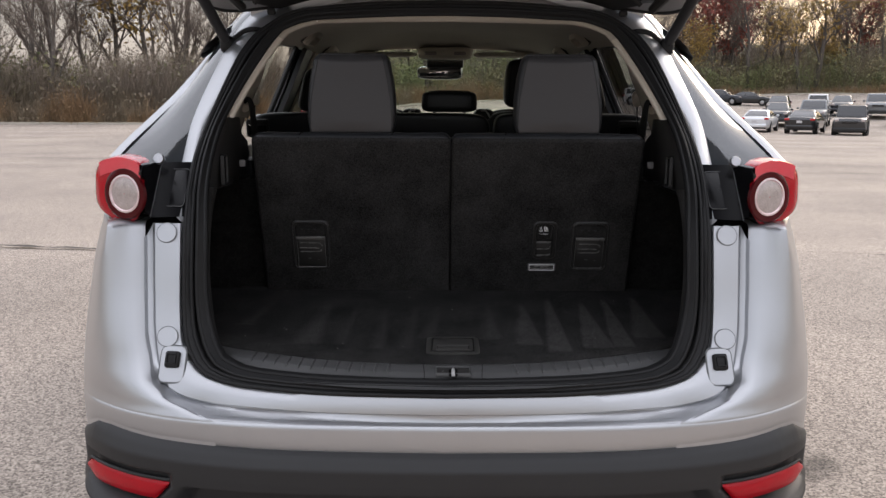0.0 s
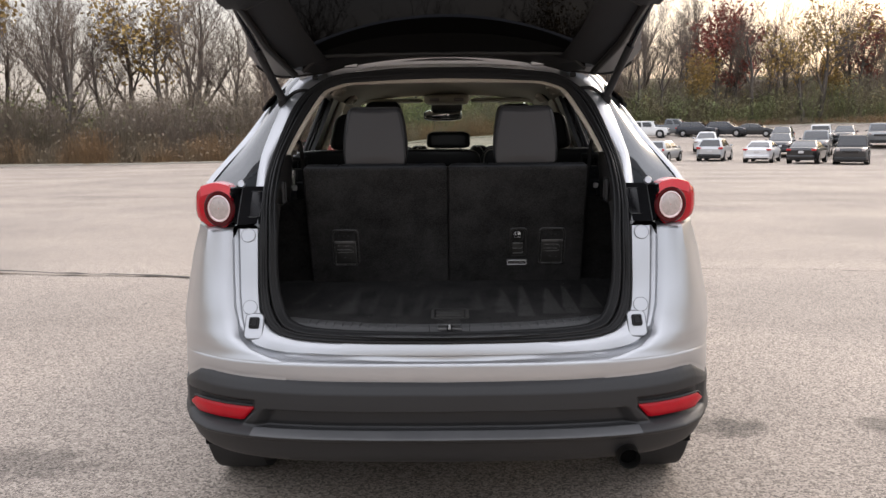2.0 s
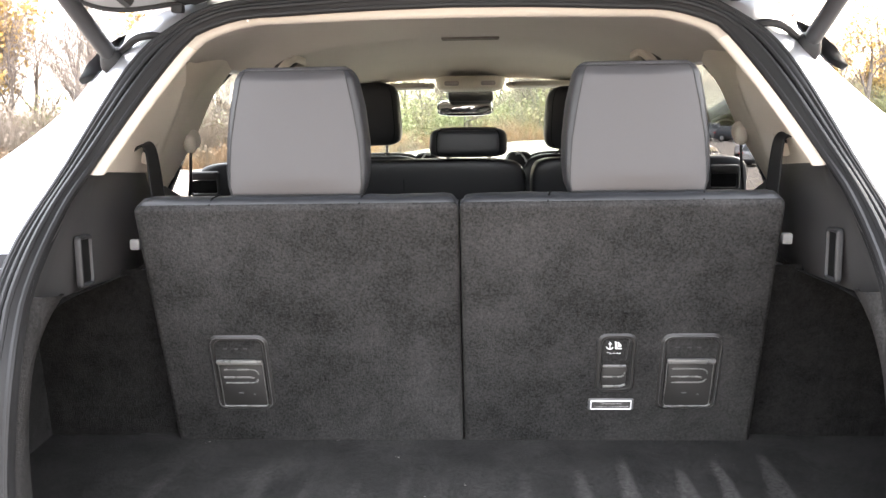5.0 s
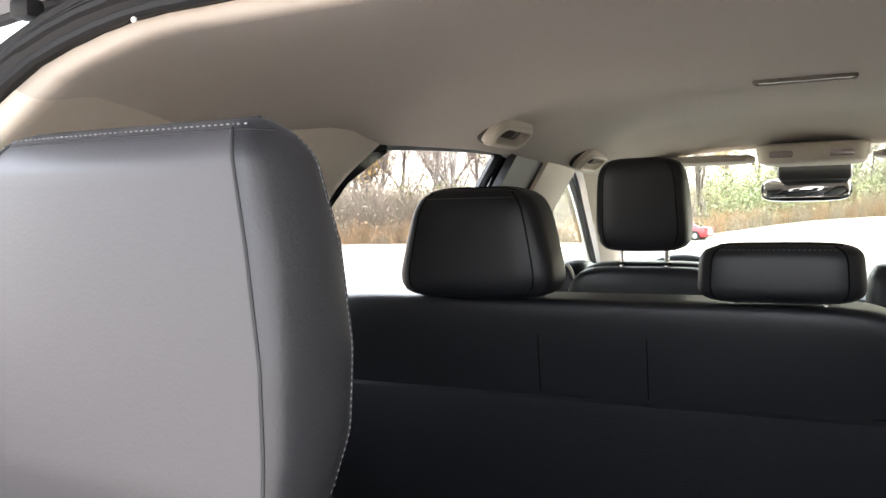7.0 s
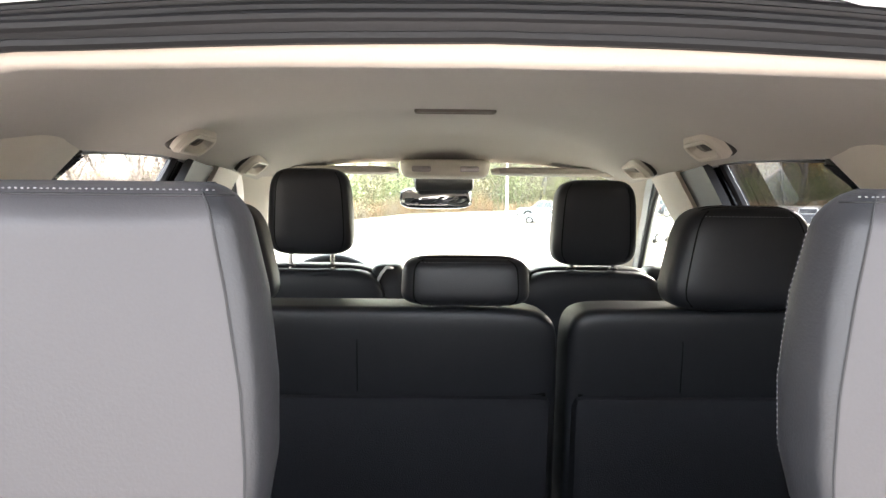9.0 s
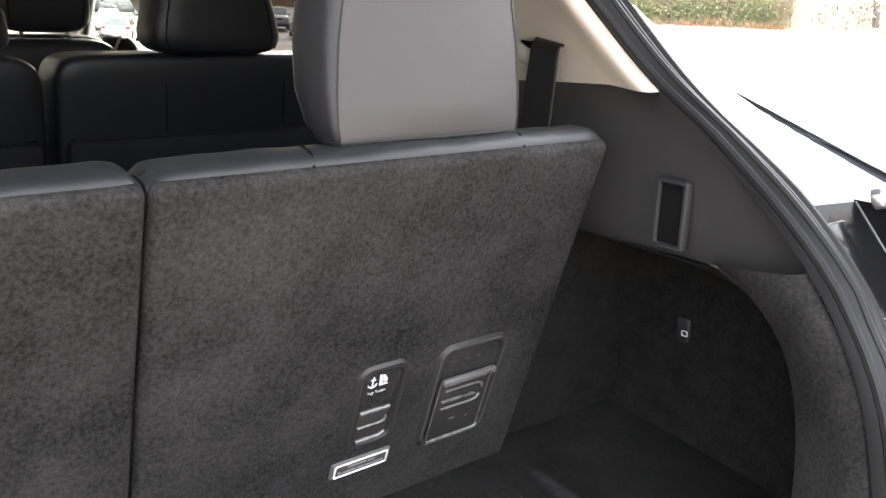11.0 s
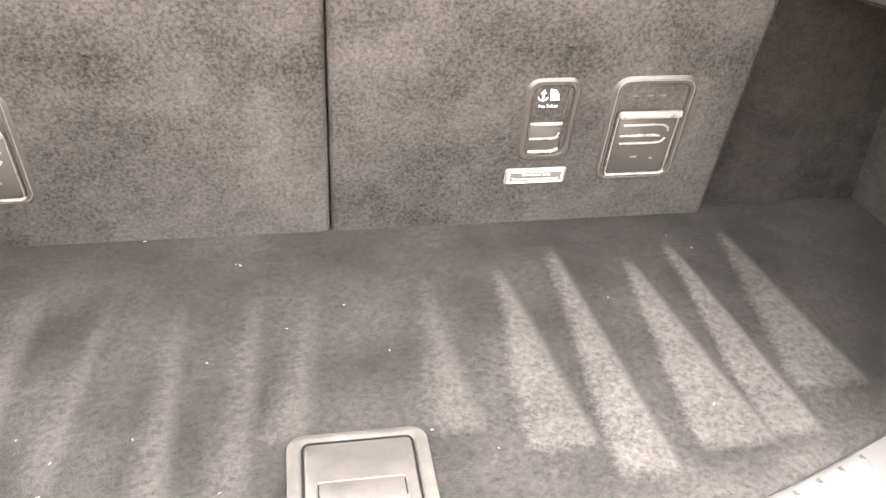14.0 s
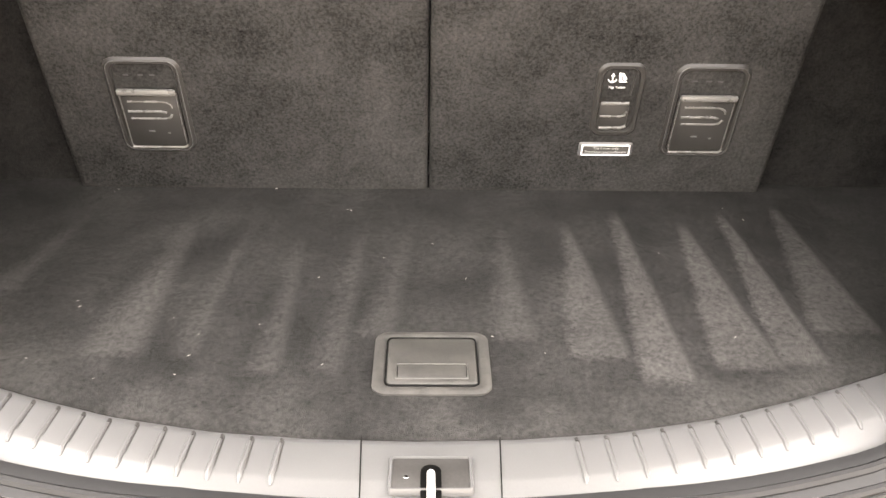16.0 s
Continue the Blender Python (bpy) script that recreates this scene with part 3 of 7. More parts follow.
low = [(.644, .006), (.640, .0), (.634, -.008), (.628, -.013), (.612, -.023), (.607, -.0245), (.575, -.024), (.548, -.022), (.512, -.018), (.500, -.014), (.495, -.016), (.491, -.024), (.484, -.037), (.478, -.047), (.474, -.049), (.468, -.046), (.462, -.036), (.454, -.008), (.44, .0), (.42, .008), (.395, .020), (.378, .034), (.362, .056), (.352, .10), (.348, .30)]
SS = [i / 220 for i in range(-220, 221)]
low_z, low_d = [z for z, d in low][::-1], [d for z, d in low][::-1]
low = [(z, ip(z, low_z, low_d)) for z in [.644 - .003 * k for k in range(72)]] + low[-6:]
lower = part("bumper_cladding", loft(bumper_band(low, recess)), BLACK_PLASTIC, suv, "grained black lower bumper cladding")
SS = [i / 70 for i in range(-70, 71)]
for sg in (-1, 1):
    rows = []
    for f in (0, 0.08, 0.25, 0.5, 0.75, 0.92, 1):
        row = []
        for i in range(21):
            u = i / 20
            sx = plan_s(.606 + .236 * u)
            top = .556 - .003 * u - .016 * max(0, u - .94) / .06
            bot = ip(u, [0, .16, .9, 1], [.551, .509, .505, .522])
            row.append(wrap(sg * sx, 0.000 - 0.014 * math.sin(math.pi * min(1, max(0, f * .9 + .05))) ** 0.4, bot + (top - bot) * f))
        rows.append(row)
    part("reflector", loft(rows), RED_LENS, lower, "red rear reflector in the bumper cladding")
    part("reflector_rim", tube([r + Vector((0, -.002, .004)) for r in rows[-1]], 0.004, 6), BLACK_PLASTIC, lower)
# satin ledge along the foot of the cladding, its sky sheen painted grey
LEDGE_SHEEN = mat("ledge_sheen_grey", (0.075, 0.076, 0.079), 0.38, 0, 0.1, 12, 300, 0.05, spec=0.5)
ledge_s = [sv for sv in [k / 110 for k in range(-110, 111)] if plan_x(sv) < .615]
ledge_rows = [[wrap(sv, ip(z, low_z, low_d) - .0025, z + sweep(sv, z)) for sv in ledge_s] for z in (.4945, .491, .4875, .484, .481, .478, .4755)]
part("bumper_ledge", loft(ledge_rows), LEDGE_SHEEN, lower, "satin ledge along the foot of the cladding, sky sheen in its grey")
# exhaust tip
pipe = tube([(.582, .175, .382), (.582, .21, .383), (.582, .40, .39)], [0.034, 0.037, 0.037], 24, caps=False)
add(pipe, tube([(.582, .175, .382), (.582, .40, .39)], [0.030, 0.030], 24, caps=False))
part("exhaust_tip", pipe, mat("sooty_steel", (0.05, 0.048, 0.045), 0.45, 0.8, 0.3, 30, 200), suv, "dark round exhaust tailpipe")
part("pipe_mouth", disc((.582, .215, .3835), .0305, (0, -1, 0), .004), SLOT_BLACK, suv)

# ---- quarter corners between flange and body sides ----
WY, WX = [.40, .55, .8, 1.1, 1.6, 2.5, 3.4, 4.1, 4.5, 4.75, 4.9], [.868, .930, .966, .983, .974, .965, .967, .962, .91, .77, .50]


def half_width(y, z):
    return ip(y, WY, WX) + ip(z, [.25, .45, .6, .76, .85, .95, 1.0, 1.08, 1.16, 1.25], [-.05, -.010, 0, 0, -.014, -.034, -.044, -.066, -.11, -.16])


XS_Z, XS_X = [.56, .700, .712, .735, .765, .85, .95, 1.06, 1.10], [.50, .50, .54, .622, .663, .687, .697, .703, .706]
XY_Y = [.19, .19, .238, .262, .282, .315, .355, .39, .405]
for s in (-1, 1):
    rows = []
    for z in [.560, .60, .630, .66, .69, .694, .698, .702, .706, .712, .72, .728, .735, .745, .755, .765, .78, .80, .825, .85, .88, .91, .94, .97, 1.0, 1.03, 1.05, 1.07, 1.088]:
        x0 = ip(z, XS_Z, XS_X)
        a = Vector((x0, ip(z, XS_Z, XY_Y) + .004, z))
        upper = [a, a + Vector((.012, -.010, 0)), a + Vector((.032, -.016, 0)), a.lerp(Vector((half_width(.40, z), .40, z)), 0.5) + Vector((0.022, -0.041, 0)), Vector((half_width(.40, z) - 0.004, .395, z)), Vector((half_width(.47, z), .47, z)), Vector((half_width(.55, z), .55, z)), Vector((half_width(.66, z), .66, z)), Vector((half_width(.745, z), .745, z))]
        s0 = ip(x0, [p.x for p in PLAN], [k / 59 for k in range(60)])
        low_line = [wrap(s0 + (1 - s0) * q / 12, 0.002 + max(0.0, .590 - z) * (1.2 if q < 9 else .2), z) for q in range(13)]
        k_low = max(0.0, min(1.0, (.800 - z) / .105)) ** 1.15
        rows.append([Vector((s * p.x, p.y, p.z)) for p in (u.lerp(v, k_low) for u, v in zip(curve(upper, 34), curve(low_line, 34)))])
    rolled = rows + [[p + Vector((0, .003, .010)) for p in rows[-1]], [p + Vector((0, .012, .016)) for p in rows[-1]], [p + Vector((0, .06, .020)) for p in rows[-1]]]
    part("quarter_panel", loft(rolled), SILVER, suv)

# painted step closing the join of flange, bumper and quarter panels
edge_low = [wrap(0.40 * q / 24, 0.012, .7035) for q in range(25)] + [Vector((abs(r[0].x), r[0].y + .003, r[0].z)) for r in rows if r[0].z > .708 and r[0].z < 1.079]
edge_low = curve(edge_low, 46)
full_e = [Vector((-p.x, p.y, p.z)) for p in edge_low[:0:-1]] + edge_low
part("shut_step", loft([[a.lerp(b, f) + Vector((0, h, 0)) for a, b in zip(full_s, full_e)] for f, h in ((0.0, .004), (.10, .007), (.5, .009), (.9, .007), (1.0, .001), (1.0, -.004), (1.04, -.006))]), SILVER, suv)

# ---- body sides with wheel arches ----
WHEELS = (1.12, 4.05)
for s in (-1, 1):
    ys = [.735 + (4.86 - .735) * i / 150 for i in range(151)]
    zs = [.27 + (1.17 - .27) * j / 34 for j in range(35)]
    bm = bmesh.new()
    grid = {}
    for i, y in enumerate(ys):
        for j, z in enumerate(zs):
            yy, zz = y, z
            if y > 4.2:
                zz = .27 + (z - .27) * ip(y, [4.2, 4.6, 4.86], [0.86, 0.72, 0.62])
            elif y > 3.6:
                zz = .27 + (z - .27) * ip(y, [3.6, 4.2], [1.0, 0.86])
            for w in WHEELS:
                d = Vector((yy - w, zz - .36))
                if abs(d.length - .40) < 0.02:
                    d = d.normalized() * .40
                    yy, zz = w + d.x, .36 + d.y
            grid[i, j] = bm.verts.new((s * half_width(yy, zz), yy, zz))
    for i in range(150):
        for j in range(34):
            q = [grid[i, j], grid[i + 1, j], grid[i + 1, j + 1], grid[i, j + 1]]
            c = sum((v.co for v in q), Vector()) / 4
            if any((c.y - w) ** 2 + (c.z - .36) ** 2 < .40 ** 2 for w in WHEELS):
                continue
            bm.faces.new(q)
    bmesh.ops.delete(bm, geom=[v for v in bm.verts if not v.link_faces], context="VERTS")
    bmesh.ops.recalc_face_normals(bm, faces=bm.faces)
    bodyside = part("body_side", bm, SILVER, suv)
    for w in WHEELS:
        arch = []
        for r, dx in ((.40, -0.012), (.398, 0.010), (.43, 0.012), (.445, 0.0)):
            arch.append([Vector((s * (half_width(w + r * math.cos(a), max(.3, .36 + r * math.sin(a))) + dx), w + r * math.cos(a), .36 + r * math.sin(a))) for a in [math.pi * (-0.04 + 1.08 * k / 30) for k in range(31)]])
        part("arch_cladding", loft(arch), BLACK_PLASTIC, bodyside, "black plastic wheel arch cladding")
    sill = [[Vector((s * (half_width(y, .3) + d), y, z)) for y in [1.55 + 2.05 * i / 20 for i in range(21)]] for z, d in ((.40, .004), (.38, .014), (.28, .012), (.24, -.06))]
    part("sill_cladding", loft(sill), BLACK_PLASTIC, bodyside, "black plastic sill cladding")
    for y0, y1 in ((1.56, 1.60), (2.34, 2.36), (3.42, 3.46)):
        seam = [Vector((s * (half_width(y0 + (y1 - y0) * i / 12, z) + 0.0015), y0 + (y1 - y0) * i / 12, z)) for i, z in enumerate([.40 + .75 * k / 12 for k in range(13)])]
        part("door_gap", tube(seam, 0.004, 5), DARK_VOID, bodyside)
    for y in (1.78, 2.56):
        part("door_handle", cushion((s * (half_width(y, .98) + .018), y, .98), (.03, .21, .035), 0.5, nu=16, nv=8), SILVER, bodyside)
    # wheel with tyre and rim
    for w in WHEELS:
        prof = [(.20, -.10), (.33, -.115), (.355, -.10), (.36, -.05), (.36, .05), (.355, .10), (.33, .115), (.235, .105)]
        tyre = loft([[Vector((s * (.845 + dx), w + r * math.cos(2 * math.pi * k / 40), .36 + r * math.sin(2 * math.pi * k / 40))) for k in range(40)] for r, dx in prof], close_u=True)
        wheel = part("wheel", tyre, TYRE, suv, "black road tyre on an alloy wheel")
        rim = loft([[Vector((s * (.845 + dx), w + r * math.cos(2 * math.pi * k / 40), .36 + r * math.sin(2 * math.pi * k / 40))) for k in range(40)] for r, dx in ((.24, .10), (.225, .095), (.22, .02), (.06, .03), (.05, .085), (.001, .09))], close_u=True)
        part("rim", rim, mat("dark_alloy", (0.12, 0.12, 0.125), 0.4, 0.8, 0.1), wheel)
        for k in range(10):
            a = 2 * math.pi * k / 10
            part("spoke", tube([(s * .932, w + .04 * math.cos(a), .36 + .04 * math.sin(a)), (s * .94, w + .22 * math.cos(a), .36 + .22 * math.sin(a))], [0.02, 0.014], 6), ALLOY, wheel)
        # inner arch liner
        part("arch_liner", loft([[Vector((s * x, w + .42 * math.cos(a), .36 + .42 * math.sin(a))) for a in [math.pi * (-0.1 + 1.2 * k / 24) for k in range(25)]] for x in (.60, .93)]), DARK_VOID, suv)

# underbody
under = rbox((0, 2.90, .33), (1.55, 3.6, .16), 0.03)
part("underbody", under, DARK_VOID, suv)
part("spare_well", rbox((0, .80, .53), (1.3, .75, .25), .04), DARK_VOID, suv)

# ---- tail lamps ----
FILLER = mat("smoked_black_trim", (0.006, 0.006, 0.007), 0.2, 0, 0.1, 10, 80, spec=0.16)
for s in (-1, 1):
    m = Matrix.Diagonal((s, 1, 1, 1))
    def lamp_pt(x, z, d=0.0):
        # a round corner: runs back and outwards with x
        y = ip(x, [.60, .698, .71, .75, .79, .815, .83, .845, .86], [.398, .394, .401, .426, .446, .459, .469, .489, .53])
        return Vector((s * x, y + (z - 1.17) * 0.11 + d, z))
    top = lambda x: ip(x, [.698, .705, .72, .752, .775, .797, .815, .83, .86], [1.222, 1.236, 1.244, 1.249, 1.248, 1.243, 1.237, 1.230, 1.212])
    bot = lambda x: ip(x, [.698, .705, .711, .724, .742, .76, .78, .797, .811, .83, .86], [1.150, 1.135, 1.124, 1.109, 1.099, 1.097, 1.101, 1.107, 1.114, 1.124, 1.142])
    xs = [.698 + .162 * i / 30 for i in range(31)]
    rows = []
    for f in [j / 14 for j in range(15)]:
        rows.append([lamp_pt(x, bot(x) + (top(x) - bot(x)) * f, -0.012 * (1 - (2 * f - 1) ** 4) * min(1, (x - .698) / .05)) for x in xs])
    lens = part("tail_lamp", loft(rows), RED_LENS, suv, "round-cornered red tail lamp with a clear centre")
    def ringpts(r, d, n=32):
        return [lamp_pt(.750 + r * math.cos(2 * math.pi * k / n), 1.168 + r * math.sin(2 * math.pi * k / n), d * .55 - .0085) for k in range(n)]
    part("lamp_bowl", loft([ringpts(.061, -.0060), ringpts(.057, -.0150), ringpts(.050, -.0150), ringpts(.043, -.0135)], close_u=True), mat("dark_red_lens", (0.060, 0.001, 0.003), 0.25, 0, 0.1, 30, 260, spec=0.2), lens, "deep red ring of the lamp")
    part("lamp_ring", loft([ringpts(.0445, -.009), ringpts(.044, -.017), ringpts(.0405, -.019), ringpts(.0375, -.013)], close_u=True), mat("satin_ring", (0.80, 0.62, 0.62), 0.2, 0.4, 0.05), lens, "pale ring round the lamp's clear centre")
    part("lamp_centre", loft([ringpts(.0385, -.0125), ringpts(.031, -.0165), ringpts(.013, -.019), ringpts(.001, -.0195)], close_u=True), CLEAR_LENS, lens, "clear round lens at the lamp's centre")
    for r_ in (.024,):
        part("lens_ring", tube(ringpts(r_, -.0195 + (r_ - .012) * .25)[:] + ringpts(r_, -.0195 + (r_ - .012) * .25)[:1], .0009, 5, caps=False), CLEAR_LENS, lens)
    hoodrow = [[lamp_pt(x, top(x) - 0.030, -.0135) for x in xs[1:24]], [lamp_pt(x, top(x) - 0.008, -.019) for x in xs[1:24]], [lamp_pt(x, top(x) + .003, -.020) for x in xs[1:24]], [lamp_pt(x, top(x) + .006, -.010) for x in xs[1:24]], [lamp_pt(x, top(x) + .006, .05) for x in xs[1:24]]]
    # the brow's paler red carries the sky reflected in the lamp's top
    part("lamp_brow", loft(hoodrow), mat("sky_sheen_red_lens", (0.72, 0.05, 0.075), 0.16, 0, 0.05, coat=0.6), lens)
    # gloss black inner wall of the lamp
    brink = curve([(.698, .392, 1.124), (.698, .392, 1.150), (.698, .395, 1.174), (.698, .398, 1.200), (.698, .380, 1.214), (.698, .380, 1.222), (.698, .392, 1.236)], 25)
    root = [Vector((.690, .409 + (z - 1.124) * .85, z)) for z in [1.116 + .120 * k / 24 for k in range(25)]]
    wall = [[Vector((s * p.x, p.y, p.z)) for p in line] for line in ([p + Vector((.008, .006, 0)) for p in brink], brink, [a.lerp(b, .5) for a, b in zip(brink, root)], root)]
    part("lamp_wall", loft(wall), FILLER, lens, "gloss black inner side of the lamp")
    under = [[lamp_pt(x, bot(x), 0.0) for x in xs], [lamp_pt(x, bot(x) - .006, .012) for x in xs], [lamp_pt(x, bot(x) - .004, .075) for x in xs]]
    part("lamp_base", loft(under), FILLER, lens)
    # gloss black filler between lamp and opening
    rows = []
    lean = lambda x, z: ip(x, [.612, .645, .69], [.433, .426, .417]) + (z - 1.134) * .85
    for z in [1.114 + .120 * j / 7 for j in range(8)]:
        rows.append([Vector((s * x, lean(x, z), z)) for x in (.612, .622, .655, .675, .686, .690)])
    rows.insert(0, [p + Vector((0, .012, -.004)) for p in rows[0]])
    filler = part("lamp_filler", loft(rows), FILLER, suv, "gloss black filler panel beside the tail lamp")
    part("filler_edge", tube([rows[k][-1] + Vector((0, -.001, 0)) for k in range(1, 9)], .0012, 6), GROOVE, filler)
    m = axes((s * .642, lean(.642, 1.177) - .001, 1.177), (1, 0, 0), (0, .85, 1))
    part("filler_face", plate(rrect(.046, .108, .010), -.004, .0012, m), FILLER, filler, "raised gloss black face")
    part("face_edge", frame_ring(.046, .108, .010, .0012, .0005, .0020, m), GROOVE, filler)

# ---- upper rear pillars, outside ----
    up_o = curve([OUT[8]] + OUT[9:15], 30)
    strip = [Vector(p) for p in curve([(.655, .435, 1.13), (.656, .545, 1.228), (.662, .69, 1.34), (.632, .862, 1.49), (.602, .918, 1.565), (.550, .955, 1.628), (.46, .970, 1.655)], 30)]
    rows = [[Vector((s * p.x, p.y + h, p.z)) for p in (a.lerp(b, f) for a, b in zip(up_o, strip))] for f, h in ((0, .02), (0, 0), (.2, -.006), (.8, -.006), (1, 0), (1.02, .02))]
    part("pillar_flange", loft(rows), SILVER, suv)
    edge = [Vector(p) for p in curve([(.800, .49, 1.239), (.794, .60, 1.279), (.748, .86, 1.392), (.690, 1.05, 1.520), (.64, 1.10, 1.60), (.56, 1.08, 1.66), (.50, 1.05, 1.672)], 30)]
    rows = [[Vector((s * p.x, p.y, p.z)) for p in (a.lerp(b, f) + Vector((.01, -.03, 0)) * math.sin(math.pi * f) for a, b in zip(strip, edge))] for f in (0, .15, .35, .6, .85, 1)]
    part("pillar_glass", loft(rows), mat("smoked_pillar_glass", (0.05, 0.055, 0.06), 0.06, 0.2, 0.05, coat=1.0), suv, "smoked dark glass panel on the rear pillar")
    rows = [[Vector((s * (p.x + dx), p.y + dy, p.z + dz)) for p in edge] for dx, dy, dz in ((-.006, -.012, .0), (.004, -.012, .004), (.014, 0, .006), (.012, .06, .006), (-.02, .10, 0))]
    part("pillar_edge", loft(rows), SILVER, suv)
    part("lamp_bolt", disc((s * .688, .480, 1.243), .013, (0, -1, .3), .010), ALLOY, suv)

# ---- side glass, pillars and roof ----
def side_x(z, y=2.0):
    return .80 - (z - 1.2) * .32 - ip(y, [.6, 3.1, 3.9], [0, 0, .03])


def side_strip(s, quad, inset, n=8, bulge=0.0):
    """A strip on the greenhouse side between two lines of (y, z) given as equal lists."""
    a, b = quad
    rows = []
    for f in (0, .33, .67, 1):
        rows.append([Vector((s * (side_x(z, y) - inset + bulge * math.sin(math.pi * f)), y, z)) for y, z in ((p[0] + (q[0] - p[0]) * f, p[1] + (q[1] - p[1]) * f) for p, q in zip(a, b))])
    return rows


DOOR_R = [(1.48, 1.16), (1.51, 1.27), (1.57, 1.43), (1.64, 1.52), (1.75, 1.580)]
DOOR_F = [(2.02, 1.16), (2.08, 1.27), (2.19, 1.43), (2.24, 1.52), (2.29, 1.598)]
FRONT_R = [(2.40, 1.16), (2.48, 1.27), (2.61, 1.43), (2.67, 1.50), (2.74, 1.58)]
FRONT_F = [(3.62, 1.16), (3.42, 1.27), (3.16, 1.43), (3.03, 1.50), (2.86, 1.575)]
QUART_F = [(1.25, 1.16), (1.30, 1.27), (1.38, 1.43), (1.42, 1.50), (1.46, 1.55)]
QUART_R = [(.78, 1.16), (.84, 1.27), (.99, 1.43), (1.07, 1.50), (1.16, 1.55)]
MID_B = [((a[0] * .55 + b[0] * .45), (a[1] + b[1]) / 2) for a, b in zip(DOOR_F, FRONT_R)]
for s in (-1, 1):
    g = part("rear_door_glass", loft(side_strip(s, (DOOR_R, DOOR_F), 0.0, bulge=.004)), GLASS_TINT if s > 0 else GLASS_BRIGHT, suv, "tinted glass of a rear door")
    g.visible_shadow = False
    g = part("front_door_glass", loft(side_strip(s, (FRONT_R, FRONT_F), 0.0, bulge=.004)), GLASS_CLEAR, suv, "clear glass of a front door")
    g.visible_shadow = False
    g = part("quarter_glass", loft(side_strip(s, (QUART_R, QUART_F), 0.0, bulge=.004)), GLASS_TINT, suv, "dark privacy quarter glass")
    g.visible_shadow = False
    part("centre_pillar", loft(side_strip(s, (DOOR_F, FRONT_R), -.004), thick=.03), GLOSS_BLACK, suv)
    part("rear_pillar", loft(side_strip(s, (QUART_F, DOOR_R), -.004), thick=.03), GLOSS_BLACK, suv)
    part("door_frame_rear", loft(side_strip(s, (DOOR_F, MID_B), .040), thick=.02), BLACK_PLASTIC, suv)
    part("centre_pillar_trim", loft(side_strip(s, (MID_B, FRONT_R), .052, bulge=-.012), thick=.02), BEIGE_PLASTIC, suv, "beige centre pillar trim")
    # window rubbers along the glass edges
    for line in (DOOR_R, DOOR_F, FRONT_R, FRONT_F):
        part("window_rubber", tube(curve([(s * (side_x(z, y) - .012), y, z) for y, z in line], 16), .010, 6), RUBBER, suv)
    # cant rail above the windows, belt trim below
    rail_lo = [(.95, 1.50), (1.16, 1.55), (1.46, 1.55), (1.84, 1.583), (2.29, 1.598), (2.74, 1.58), (2.86, 1.575), (3.03, 1.50), (3.16, 1.43), (3.42, 1.27), (3.66, 1.13)]
    rows = []
    for dx, dz, dy in ((.0, -.004, 0), (.008, .005, 0), (-.012, .035, .02), (-.045, .065, .06), (-.075, .082, .10)):
        rows.append([Vector((s * (side_x(z, y) + dx), y + dy * ip(y, [2.6, 3.0], [0, 1.6]), z + dz * ip(y, [2.8, 3.2], [1, .55]))) for y, z in rail_lo])
    part("cant_rail", loft([curve(r, 50) for r in rows]), SILVER, suv)
    belt = [[Vector((s * x, y, z)) for y in [.75 + 3.0 * i / 30 for i in range(31)]] for x, z in ((.868, 1.155), (.850, 1.172), (.822, 1.176), (.806, 1.165))]
    part("belt_trim", loft(belt), BLACK_PLASTIC, suv)
    # inner door cards below the glass
    card = [[Vector((s * (x + ip(y, [1.2, 1.6], [-.04, 0])), y, z)) for y in [1.30 + 2.4 * i / 20 for i in range(21)]] for x, z in ((.80, 1.19), (.775, 1.195), (.755, 1.17), (.735, 1.05), (.73, .9), (.75, .55), (.75, .35))]
    part("door_card", loft(card), mat("grey_door_card", (0.11, 0.104, 0.096), 0.6, 0, 0.1, 5, 500, 0.2), suv)
    # door mirror
    part("door_mirror", cushion((s * 1.0, 3.30, 1.20), (.22, .10, .16), 0.5, nu=20, nv=12), SILVER, suv)
    part("mirror_arm", tube([(s * .86, 3.34, 1.14), (s * .95, 3.32, 1.16)], .025, 8), BLACK_PLASTIC, suv)
# roof skin
rows = []
for y, zc, zr, xr in ((.945, 1.672, 1.630, .52), (1.05, 1.690, 1.648, .555), (1.25, 1.712, 1.66, .60), (1.7, 1.745, 1.676, .62), (2.26, 1.758, 1.682, .625), (2.7, 1.738, 1.665, .62), (3.02, 1.685, 1.635, .60), (3.10, 1.665, 1.622, .58)):
    rows.append([Vector((x, y + (.03 * (x / xr) ** 2 if y < 1.2 else 0), zc + (zr - zc) * (abs(x) / xr) ** 2.6)) for x in [xr * k / 12 for k in range(-12, 13)]])
part("roof_skin", loft(rows, thick=-.012), SILVER, suv)
for s in (-1, 1):
    part("roof_rail", tube(curve([(s * .585, 1.15, 1.70), (s * .598, 1.3, 1.735), (s * .60, 2.2, 1.755), (s * .59, 2.9, 1.712), (s * .58, 3.0, 1.685)], 24), .014, 8), ALLOY, suv)
